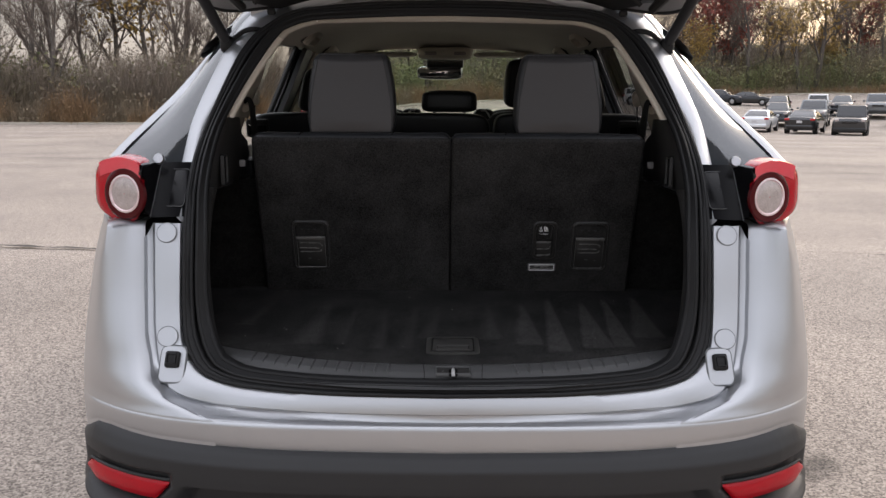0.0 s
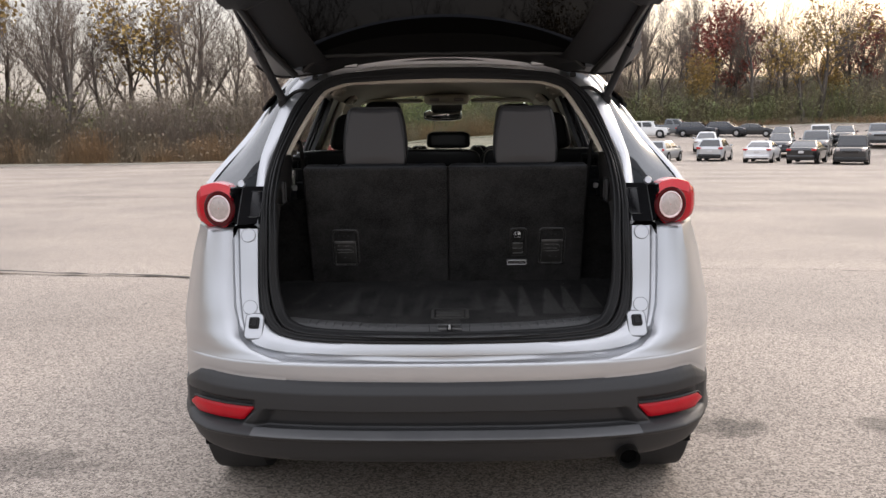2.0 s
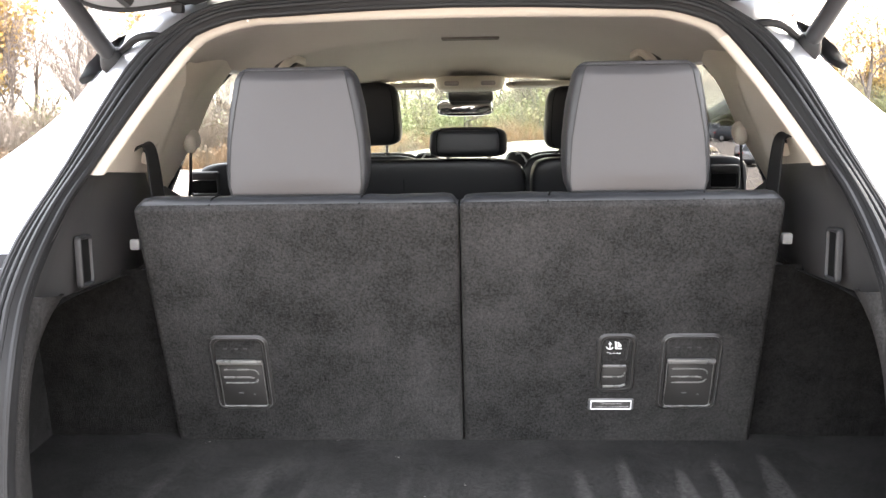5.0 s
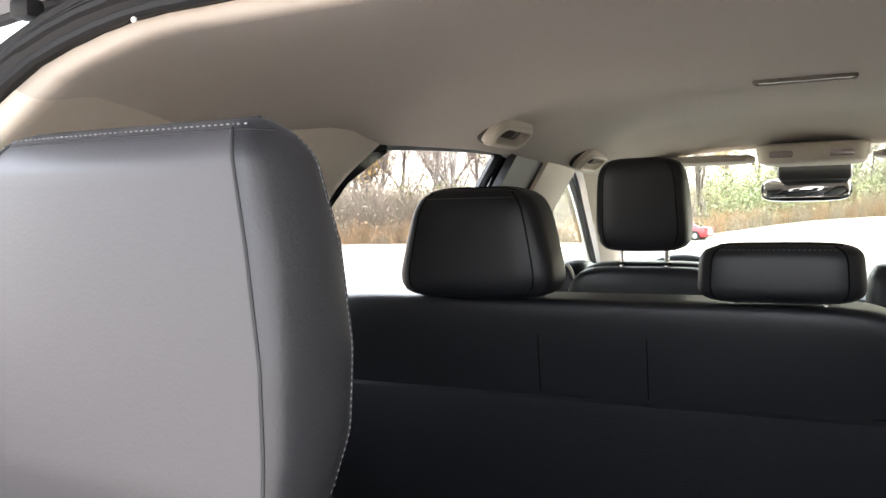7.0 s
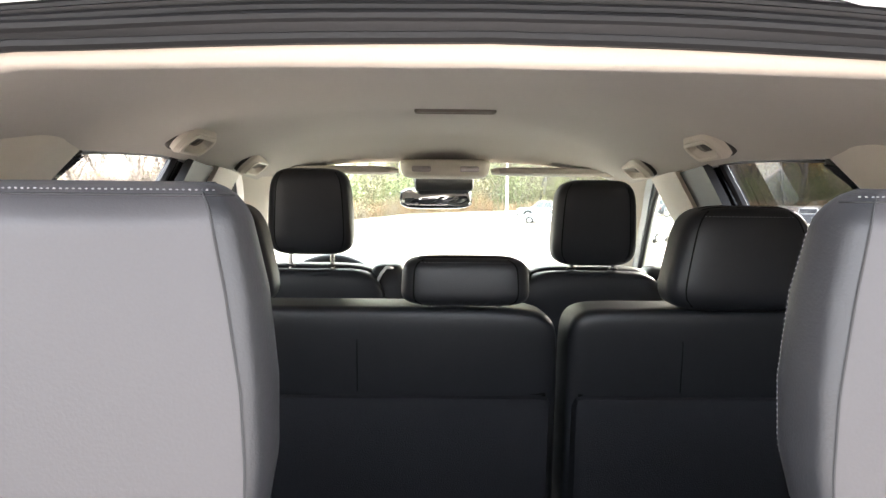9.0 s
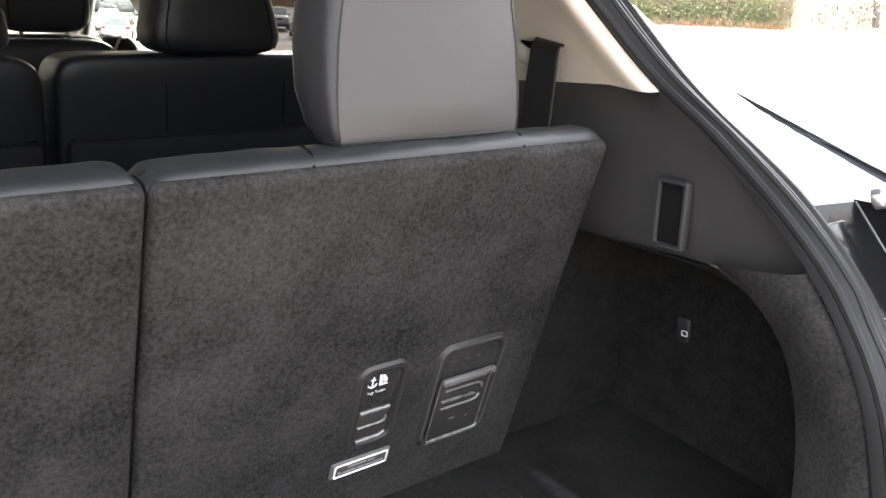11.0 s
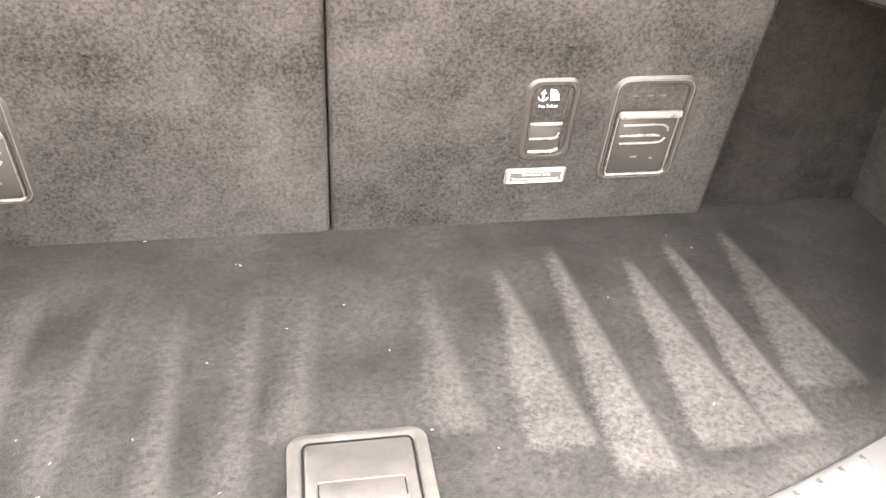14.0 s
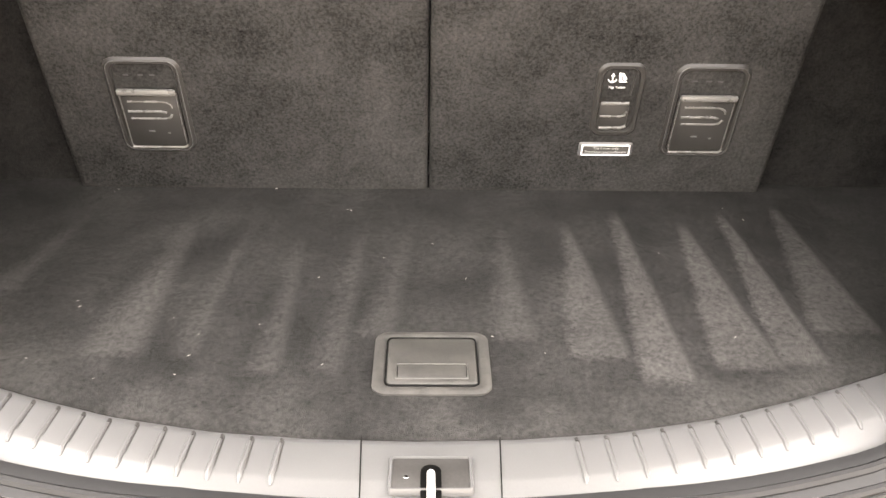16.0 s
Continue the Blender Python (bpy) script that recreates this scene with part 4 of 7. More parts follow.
# windscreen
rows = []
for f in [k / 10 for k in range(11)]:
    yc, z, hw = 3.11 + .92 * f, 1.645 - .485 * f - .03 * math.sin(math.pi * f) * -1, .565 + .20 * f
    rows.append([Vector((x, yc - .16 * (x / hw) ** 2 * (0.3 + 0.7 * f), z - .03 * (x / hw) ** 2)) for x in [hw * k / 10 for k in range(-10, 11)]])
g = part("windscreen", loft(rows), GLASS_CLEAR, suv, "clear sloping windscreen")
g.visible_shadow = False
for s in (-1, 1):
    a = [Vector((s * (.565 + .20 * f), 3.11 + .92 * f - .16 * (0.3 + 0.7 * f), 1.645 - .485 * f + .03 * math.sin(math.pi * f) - .03)) for f in [k / 10 for k in range(11)]]
    b = [Vector((s * (side_x(z, y)), y, z)) for y, z in [(2.90, 1.60), (3.0, 1.555), (3.08, 1.51), (3.16, 1.46), (3.25, 1.405), (3.34, 1.35), (3.42, 1.30), (3.5, 1.25), (3.58, 1.20), (3.65, 1.16), (3.72, 1.12)]]
    part("front_pillar", loft([[p + Vector((s * .004, 0, .006)) for p in a], [p.lerp(q, .5) + Vector((s * .02, .02, .01)) for p, q in zip(a, b)], b], thick=.012), SILVER, suv)
    part("front_pillar_trim", loft([[p + Vector((-s * .025, -.03, -.02)) for p in a], [p.lerp(q, .5) + Vector((-s * .04, -.05, -.015)) for p, q in zip(a, b)], [q + Vector((-s * .035, -.02, 0)) for q in b]]), BEIGE_PLASTIC, suv, "beige windscreen pillar trim")
# bonnet and nose
rows = []
for y, zc, hw in ((3.98, 1.135, .80), (4.2, 1.10, .80), (4.5, 1.03, .77), (4.7, .95, .70), (4.80, .86, .62)):
    rows.append([Vector((x, y - .12 * (x / hw) ** 2 * ip(y, [4, 4.8], [1.2, .9]), zc - .055 * abs(x / hw) ** 3 + (.012 if .35 < abs(x / hw) < .6 else 0))) for x in [hw * k / 14 for k in range(-14, 15)]])
part("bonnet", loft(rows, thick=-.01), SILVER, suv)
rows = []
for z, d, hw in ((.87, .0, .62), (.80, .03, .70), (.66, .07, .78), (.52, .08, .82), (.42, .06, .82), (.28, -.02, .80)):
    rows.append([Vector((x, 4.82 + d - .42 * abs(x / .9) ** 2.4, z)) for x in [(hw + .06) * k / 16 for k in range(-16, 17)]])
nose = part("front_bumper", loft(rows), SILVER, suv)
part("grille", plate([(-.42, .17), (.42, .17), (.33, -.10), (.15, -.18), (-.15, -.18), (-.33, -.10)], -.02, .015, axes((0, 4.905, .68), (-1, 0, 0), (0, -.15, 1))), GLOSS_BLACK, suv, "gloss black front grille")
for s in (-1, 1):
    part("headlamp", cushion((s * .62, 4.66, .83), (.30, .16, .07), .6, nu=18, nv=10), CLEAR_LENS, suv)

# ---- tailgate, raised on its struts ----
HINGE, SWING = (.965, 1.668), radians(-67)


def swung(p):
    """A point of the shut tailgate, moved to where it stands open."""
    y, z = p[1] - HINGE[0], p[2] - HINGE[1]
    return Vector((p[0], HINGE[0] + y * math.cos(SWING) - z * math.sin(SWING), HINGE[1] + y * math.sin(SWING) + z * math.cos(SWING)))


GP = [(.955, 1.672), (.90, 1.655), (.80, 1.565), (.62, 1.405), (.45, 1.265), (.385, 1.20), (.355, 1.12), (.315, 1.06), (.255, 1.03), (.225, .96), (.200, .88), (.165, .84), (.150, .79), (.158, .755), (.19, .740)]
GW = [.47, .525, .585, .655, .695, .705, .708, .708, .708, .706, .702, .70, .692, .675, .64]


def gate_pt(i, u, d=0.0):
    y, z = GP[i]
    w = GW[i]
    bow = (.13 if i > 2 else (.02, .055, .10)[i]) * abs(u) ** 2.2 + (.05 * abs(u) ** 6 if i > 4 else .02 * abs(u) ** 6)
    if 7 <= i <= 9 and abs(u) > .55:
        k = min(1, (abs(u) - .55) / .2)
        y2 = ip(z, [.80, 1.20], [.165, .385])
        y = y + (y2 - y) * k
    return Vector((w * u, y + bow + d, z - .035 * abs(u) ** 2 * (1 if i < 3 else 0)))


US = [k / 16 for k in range(-16, 17)]


def gate_rows(idx, d=0.0, us=US):
    return [[swung(gate_pt(i, u, d)) for u in us] for i in idx]


gate = part("tailgate", loft(gate_rows(range(4, 15)) + [[swung(gate_pt(14, u, .05)) for u in US]]), SILVER, suv, "raised silver tailgate panel")
part("tailgate_upper", loft(gate_rows(range(0, 3), -.016), thick=.012), SILVER, gate)
for sgn in (-1, 1):
    side = [k / 8 * sgn for k in (7.0, 7.4, 7.8, 8.0)]
    part("tailgate_side", loft(gate_rows(range(2, 6), 0.0, side), thick=.01), SILVER, gate)
part("window_frit", loft([[swung(gate_pt(2, k / 16, .0065)) for k in range(-14, 15)], [swung(gate_pt(2, k / 16, .0065).lerp(gate_pt(3, k / 16, .0065), .42 - .25 * (k / 14) ** 2)) for k in range(-14, 15)]]), SLOT_BLACK, gate, "black printed border of the rear window")
g = part("rear_window", loft(gate_rows(range(2, 5), 0.004, [k / 16 for k in range(-14, 15)])), GLASS_DARK, gate, "dark rear window glass")
g.visible_shadow = False
# inner pressing: painted frame round the window, then dark trim
INSET = .055
frame_in = []
for i in range(0, 15):
    frame_in.append([swung(gate_pt(i, u * .985, (INSET if i > 2 else (.004, .022, .045)[i]) + (0.0 if abs(u) < .8 else -.03 * (abs(u) - .8) / .2))) for u in US])
for cols in (range(0, 5), range(28, 33)):
    part("inner_side_trim", loft([[r[k] for r in frame_in[2:]] for k in cols]), BLACK_PLASTIC, gate, "black side trim inside the tailgate")
part("inner_header", loft(frame_in[0:3]), BLACK_PLASTIC, gate)
for s in (-1, 1):
    near = curve([(s * .36, .955, 1.664), (s * .50, .922, 1.640), (s * .62, .915, 1.630), (s * .695, .895, 1.656), (s * .735, .84, 1.71)], 30)
    rows = [[p + Vector((0, 0, .012)) for p in near], near]
    for f, dx in ((.04, .0), (.12, -.01), (.3, -.02), (.6, -.03), (1.0, -.04)):
        reach = [f * ip(abs(p.x), [.36, .50, .64], [.20, .30, 1]) for p in near]
        rows.append([p + Vector((s * dx * g / f, -.33 * g, .185 * g + .012 * math.sin(math.pi * g))) for p, g in zip(near, reach)])
    part("inner_corner", loft(rows), GATE_SHADED, gate, "painted inner corner of the tailgate, grey toned for shade")
    part("edge_rubber", tube([p + Vector((0, .003, -.002)) for p in near[8:26]], .0055, 8), RUBBER, gate, "black rubber edge of the tailgate")
rows = []
for i, d in ((4, .055), (5, .075), (6, .085), (8, .10), (10, .095), (12, .075), (13, .06), (14, .045)):
    rows.append([swung(gate_pt(i, u * .95, d + .012 * (1 - abs(u) ** 8))) for u in US])
trim = part("inner_trim", loft(rows), BLACK_PLASTIC, gate, "moulded black inner trim of the tailgate")
part("window_reveal", loft([[swung(gate_pt(4, u * .95, d)) for u in US] for d in (-.002, .02, .045, .062)]), BLACK_PLASTIC, trim)
for s in (-1, 1):
    part("window_reveal", loft([[swung(gate_pt(i, s * u, d)) for i in (2, 3, 4, 5)] for u, d in ((.80, .005), (.775, .03), (.752, .056))]), BLACK_PLASTIC, trim)
    part("side_rail", tube([swung(gate_pt(i, s * .955, .046)) for i in (2, 3, 4, 5)], .013, 8), TRIM_BLACK, trim, "raised rail beside the rear window")
lip_d = lambda u: ip(abs(u), [0, .3, .55, .72, .80, .90], [.086, .078, .058, .032, .022, .050])
lip = [u * .90 for u in US]
part("trim_lip", tube([swung(gate_pt(2, u, lip_d(u))) for u in lip], .007, 8), TRIM_BLACK, trim)
part("header_cover", loft([[swung(gate_pt(1, u, .030)) for u in lip], [swung(gate_pt(2, u, lip_d(u))) for u in lip]]), BLACK_PLASTIC, trim)
part("window_reveal", loft([[swung(gate_pt(2, u, lip_d(u) * k)) for u in lip] for k in (.02, .5, 1)]), SLOT_BLACK, trim)
part("pull_cup", plate(rrect(.12, .05, .02), 0, .012, axes(swung(gate_pt(13, -.35, .07)), (1, 0, 0), swung((0, 0, 1)) - swung((0, 0, 0)))), GLOSS_BLACK, trim)
part("gate_latch", rbox(swung((0, .25, .80)), (.09, .05, .04), .008), STEEL, trim, "steel tailgate latch")
for sgn in (-1, 1):
    part("gate_lamp", cushion(swung((sgn * .52, .36, .98)), (.09, .05, .03), .6, nu=14, nv=8), CLEAR_LENS, trim)
    # outer half of the tail lamps carried by the tailgate
    part("gate_tail_lamp", loft([[swung(Vector((sgn * x, ip(x, [.42, .70], [.405, .455]) - .006 + (z - 1.17) * .8, z))) for x in (.42, .5, .58, .66, .70)] for z in (1.16, 1.18, 1.21, 1.228)]), RED_LENS, gate, "slim red lamp on the tailgate")
spoil = []
for dy, dz in ((.0, .0), (-.10, .012), (-.16, .004), (-.155, -.012), (-.08, -.014), (0, -.03)):
    spoil.append([swung(Vector((x, .93 + dy + .12 * (x / .56) ** 2, 1.680 + dz - .03 * (x / .56) ** 2))) for x in [.56 * k / 12 for k in range(-12, 13)]])
part("roof_spoiler", loft(spoil), SILVER, gate)
# registration recess, plate without lettering, badge shapes
pm = axes(swung((0, .238, .965)), (1, 0, 0), swung((0, .42, 1)) - swung((0, 0, 0)))
rec = part("plate_frame", frame_ring(.318, .165, .012, .012, -.006, .012, pm), BLACK_PLASTIC, gate, "black dealer plate frame")
part("plate_face", plate(rrect(.30, .148, .01), -.004, .004, pm), mat("white_plate", (0.78, 0.78, 0.78), 0.35, 0, 0.03), rec, "white dealer plate")
part("plate_bar", plate(rrect(.24, .045, .006), .004, .0055, pm @ Matrix.Translation((0, .022, 0))), RED_LENS, rec, "red bar on the plate")
part("plate_bar", plate(rrect(.20, .014, .003), .004, .0055, pm @ Matrix.Translation((0, -.026, 0))), mat("grey_print", (0.2, 0.2, 0.22), 0.6), rec)
part("plate_bar", plate(rrect(.19, .012, .003), .0125, .0135, pm @ Matrix.Translation((0, -.071, 0))), WHITE_PRINT, rec)
bm_b = axes(swung((0, .335, 1.165)), (1, 0, 0), swung((0, .5, 1)) - swung((0, 0, 0)))
oval = [bm_b @ Vector((.063 * math.cos(2 * math.pi * k / 40), .040 * math.sin(2 * math.pi * k / 40), .010)) for k in range(41)]
badge = tube(oval, .007, 8, caps=False)
add(badge, tube([bm_b @ Vector(q) for q in ((-.058, .014, .01), (-.02, .012, .012), (0, -.012, .013), (.02, .012, .012), (.058, .014, .01))], .006, 8))
part("badge", badge, CHROME, gate, "chrome oval badge")
for x, w in ((-.60, .10), (.60, .085)):
    part("badge_bar", plate(rrect(w, .022, .005), 0, .006, axes(swung((x, .345, 1.0)), (1, -.5 * math.copysign(1, x), 0), swung((0, .2, 1)) - swung((0, 0, 0)))), CHROME, gate, "small chrome badge bar")
# struts
for s in (-1, 1):
    base, end = Vector((s * .615, .893, 1.533)), Vector((s * .705, .52, 1.855))
    along = (end - base)
    st = tube([base, base + along * .02, base + along * .55], .0150, 14)
    strut = part("gas_strut", st, BLACK_PLASTIC, suv, "black tailgate strut")
    part("strut_rod", tube([base + along * .5, end], .0125, 12), GLOSS_BLACK, strut)
    part("strut_socket", cushion(base, (.045, .05, .05), .7, nu=16, nv=10), RUBBER, strut)
    part("strut_bracket", rbox(base + Vector((-s * .012, .022, -.03)), (.03, .03, .07), .006), RUBBER, strut)
    part("hinge", rbox((s * .36, .955, 1.672), (.055, .07, .022), .006), SILVER, suv, "painted tailgate hinge")
    part("hinge_arm", rbox((s * .36, .90, 1.702), (.035, .08, .014), .004), SILVER, suv)
    cab = curve([(s * .510, .876, 1.570), (s * .535, .862, 1.573), (s * .565, .866, 1.567), (s * .602, .888, 1.545)], 14)
    part("strut_cable", tube(cab, .007, 7), RUBBER, suv)
    part("bump_block", rbox((s * .49, .885, 1.622), (.022, .018, .016), .004), RUBBER, suv)
part("seal_clip", cushion((-.361, .870, 1.596), (.0045, .004, .0045), .9, nu=10, nv=6), WHITE_PRINT, suv, "small white clip on the seal")

# ---- headliner ----
ZC_Y, ZC = [.894, 1.0, 1.2, 1.7, 2.26, 2.7, 3.05], [1.614, 1.640, 1.662, 1.700, 1.716, 1.692, 1.632]
ZR_Y, ZR = [.9, 1.05, 1.2, 1.7, 2.1, 2.7, 3.05], [1.55, 1.553, 1.558, 1.578, 1.594, 1.583, 1.560]
XR_Y, XR = [.9, 1.05, 1.2, 1.5, 2.7, 3.05], [.475, .548, .585, .635, .635, .60]
def section(y):
    """The headliner's section at y, from side to side."""
    zc, zr, xr = ip(y, ZC_Y, ZC), ip(y, ZR_Y, ZR), ip(y, XR_Y, XR)
    out = []
    for k in range(41):
        u = -1 + 2 * k / 40
        out.append(Vector((xr * u, y, zc - (zc - zr) * abs(u) ** 3.4)))
    return out


headliner = part("headliner", loft([section(1.15 + 1.90 * k / 40) for k in range(41)]), BEIGE_FABRIC, suv, "light beige woven headliner")


def away_from_middle(p):
    return Vector((p.x, 0, p.z - 1.30)).normalized()


def surround(rim, ahead):
    """Trim from the seal's edge forwards: a rolled lip, then a smooth sweep to the line ahead."""
    rows = [[p + Vector((0, dy, 0)) + away_from_middle(p) * out for p in rim] for dy, out in ((.001, .002), (.002, -.004), (.004, -.011), (.009, -.0155), (.018, -.0155), (.035, -.009), (.060, .002), (.085, .010))]
    base = rows[-1]
    for f in (.15, .3, .45, .6, .75, .9, 1.0):
        rows.append([p.lerp(q, f) + away_from_middle(p) * .006 * math.sin(math.pi * f) for p, q in zip(base, ahead)])
    return rows


half_rim = curve(INN, 140)
split = min(range(140), key=lambda k: (half_rim[k] - Vector(INN[12])).length)
low_end = min(range(60, 140), key=lambda k: abs(half_rim[k].z - 1.335))
top_rim = curve(half_rim[split:], 21)
top_rim = [Vector((-p.x, p.y, p.z)) for p in top_rim] + top_rim[-2::-1]
part("rear_headliner", loft(surround(top_rim, section(1.15))), BEIGE_FABRIC, headliner, angle=70)

for s in (-1, 1):
    # rear pillar trim
    low_rim = [Vector((s * p.x, p.y, p.z)) for p in curve(half_rim[low_end:split + 1], 18)]
    edge = section(1.15)[-1 if s > 0 else 0]
    ahead = curve([(s * .596, 1.015, 1.325), (s * .580, 1.03, 1.385), (s * .552, 1.03, 1.445), (s * .543, 1.05, 1.495), tuple(edge)], 18)
    rows = surround(low_rim, ahead)
    rows.append([p + Vector((s * .03, .02, 0)) for p in ahead])
    part("rear_pillar_trim", loft(rows), BEIGE_PLASTIC, suv, "beige rear pillar trim", angle=70)
    # second trim piece in front of it, with the belt anchor
    rear = curve([(.655, .97, 1.24), (.654, 1.01, 1.30), (.652, 1.07, 1.36), (.646, 1.17, 1.455), (.630, 1.27, 1.54), (.605, 1.32, 1.590)], 20)
    crest = curve([(.672, 1.11, 1.24), (.666, 1.18, 1.30), (.660, 1.29, 1.39), (.650, 1.40, 1.475), (.636, 1.53, 1.548), (.618, 1.62, 1.595)], 20)
    front = curve([(.728, 1.27, 1.20), (.716, 1.40, 1.29), (.690, 1.51, 1.39), (.664, 1.595, 1.50), (.645, 1.66, 1.555), (.632, 1.72, 1.598)], 20)
    rows = [[p + Vector((.035, .004, 0)) for p in rear], rear]
    for f in (.10, .30, .55, .80, .94):
        rows.append([a.lerp(b, f) + Vector((-.009 * math.sin(math.pi * f) ** .6, 0, 0)) for a, b in zip(rear, crest)])
    rows += [crest] + [[a.lerp(b, f) for a, b in zip(crest, front)] for f in (.08, .3, .6, .9)] + [front, [p + Vector((.03, .006, 0)) for p in front]]
    inward = lambda p, k: Vector((p.x - .028 * k, p.y - .060 * k, p.z))
    rows = [[inward(p, min(1.0, max(0.0, (1.60 - p.z) / .06)) * (1 if n < 9 else max(0, 1 - (n - 8) / 5))) for p in r] for n, r in enumerate(rows)]
    part("middle_pillar_trim", loft([[Vector((s * p.x, p.y, p.z)) for p in r] for r in rows]), BEIGE_PLASTIC, suv, "beige pillar trim beside the rear seat", angle=50)
    guide = cushion((s * .668, 1.405, 1.390), (.050, .085, .050), .75, nu=22, nv=14)
    guide = part("belt_anchor", guide, BEIGE_PLASTIC, suv, "beige seat-belt guide on the pillar")
    part("anchor_cap", cushion((s * .648, 1.36, 1.380), (.030, .034, .044), .8, nu=16, nv=10), BEIGE_PLASTIC, guide)
    strap = curve([(s * .652, 1.372, 1.372), (s * .655, 1.366, 1.30), (s * .662, 1.360, 1.22), (s * .668, 1.355, 1.14)], 12)
    part("belt_strap", loft([[p + Vector((s * .002 * f, .014 * f, 0)) for p in strap] for f in (-1, 0, 1)], thick=.002), RUBBER, guide, "thin black seat-belt strap")
    # black filler below the pillar trims
    shelf = []
    for dx, z in ((.05, 1.352), (.012, 1.350), (.0, 1.342), (-.004, 1.30), (.0, 1.25), (.004, 1.20), (.006, 1.172), (.012, 1.155), (.03, 1.148)):
        ys_ = ip(z, [1.15, 1.185, 1.285, 1.356], [.455, .472, .598, .700])
        xs_in = ip(z, [1.15, 1.185, 1.285, 1.356], [.568, .572, .578, .568])
        shelf.append([Vector((s * (x + (dx if k else 0)), y, z - ip(y, [.66, 1.1, 1.6], [0, .02, .12]))) for k, (y, x) in enumerate(((ys_, xs_in), (ys_ + .03, .582), (max(ys_ + .08, .80), .592), (.95, .606), (1.15, .655), (1.35, .70), (1.6, .735)))])
    part("cargo_side_trim", loft([curve(r, 30) for r in shelf]), CARGO_TRIM, suv, "grained black cargo side trim")
    # grab handles; shade in and round the grip is put into darker pieces
    RECESS_SHADE = mat("recess_shade", (0.05, 0.043, 0.037), 0.8, 0, 0.05)
    for y, x, z in ((2.10, .560, 1.628), (2.76, .570, 1.606)):
        m_h = axes((s * (x + .006), y, z + .004), (0, -s, 0), (-s * .75, 0, .66))
        grab = part("grab_handle", frame_ring(.190, .076, .034, .022, -.006, .022, m_h), BEIGE_PLASTIC, suv, "folded beige grab handle on the headliner")
        part("grip_crest", frame_ring(.172, .058, .026, .010, .020, .027, m_h), BEIGE_PLASTIC, grab)
        part("recess_floor", plate(rrect(.150, .036, .016), -.004, .0060, m_h), BROWN_GREY, grab)
        part("finger_shade", plate(rrect(.074, .028, .010), .0, .0085, m_h), RECESS_SHADE, grab, "dark plate for the shade in the finger gap")
        part("shadow_gap", frame_ring(.199, .085, .038, .0045, -.006, .0032, m_h), RECESS_SHADE, grab)
    # sun visors
    vis = part("sun_visor", cushion((s * .365, 3.045, 1.602), (.42, .16, .026), .4, nu=28, nv=10), BEIGE_FABRIC, suv, "beige sun visor folded up")
    part("visor_rod", tube([(s * .15, 2.985, 1.600), (s * .58, 2.985, 1.592)], .007, 8), BEIGE_PLASTIC, vis)
# dome lamp, overhead console, mirror
part("dome_lamp", plate(rrect(.175, .026, .008), 0, .007, axes((.012, 2.26, 1.717), (1, 0, 0), (0, -1, 0))), mat("lamp_lens", (0.80, 0.78, 0.74), 0.2, 0.3, 0.05), headliner, "slim dome lamp in the headliner")
part("lamp_rim", frame_ring(.194, .042, .01, .006, -.001, .009, axes((.012, 2.26, 1.717), (1, 0, 0), (0, -1, 0))), BROWN_GREY, headliner)
part("lamp_divider", plate(rrect(.006, .026, .002), 0, .0085, axes((.012, 2.26, 1.717), (1, 0, 0), (0, -1, 0))), BROWN_GREY, headliner)
part("small_lamp", plate(rrect(.05, .014, .005), 0, .006, axes((0, 1.62, 1.708), (1, 0, 0), (0, -1, 0))), BEIGE_PLASTIC, headliner)
console = part("overhead_console", cushion((0, 2.98, 1.605), (.27, .20, .060), .35, taper=-.1, nu=32, nv=14), BEIGE_PLASTIC, suv, "beige overhead console with map lamps")
for x in (-.075, .075):
    part("map_lamp", plate(rrect(.06, .018, .006), 0, .004, axes((x, 2.882, 1.602), (1, 0, 0), (0, 0, 1))), CLEAR_LENS, console)
mirror_m = axes((-.027, 3.195, 1.512), (1, .10, 0), (0, .12, 1))
shell = cushion((0, 0, 0), (.255, .072, .045), .5, nu=36, nv=14)
bmesh.ops.transform(shell, matrix=mirror_m, verts=shell.verts)
mirror = part("rear_view_mirror", shell, GLOSS_BLACK, suv, "black frameless rear-view mirror")
MIRROR = mat("mirror_silver", (0.82, 0.83, 0.84), 0.02, 1.0, 0.0, 5, 20)
part("mirror_glass", plate(rrect(.238, .058, .02, 8), .018, .024, mirror_m), MIRROR, mirror)
part("mirror_stem", tube([(-.027, 3.22, 1.53), (-.01, 3.24, 1.565), (0, 3.22, 1.60)], .016, 10), BLACK_PLASTIC, mirror)
part("sensor_box", rbox((0, 3.16, 1.562), (.20, .12, .05), .012), BLACK_PLASTIC, suv, "black sensor housing at the windscreen")
# dashboard, wheel
rows = []
for y, z in ((3.30, .75), (3.28, 1.02), (3.30, 1.17), (3.36, 1.225), (3.5, 1.245), (3.8, 1.20), (3.95, 1.14)):
    rows.append([Vector((x, y + .08 * (x / .7) ** 2, z + (.03 * math.exp(-((x + .38) / .16) ** 2) if 1.1 < z else 0))) for x in [.72 * k / 20 for k in range(-20, 21)]])
dash = part("dashboard", loft(rows), mat("charcoal_dash", (0.03, 0.03, 0.032), 0.6, 0, 0.1, 8, 500, 0.2), suv, "charcoal moulded dashboard")
part("dash_screen", rbox((0, 3.42, 1.225), (.21, .02, .09), .008), GLOSS_BLACK, dash, "black display on the dashboard")
wc, wa, wb = Vector((-.38, 3.06, 1.135)), Vector((1, 0, 0)), Vector((0, .42, .90)).normalized()
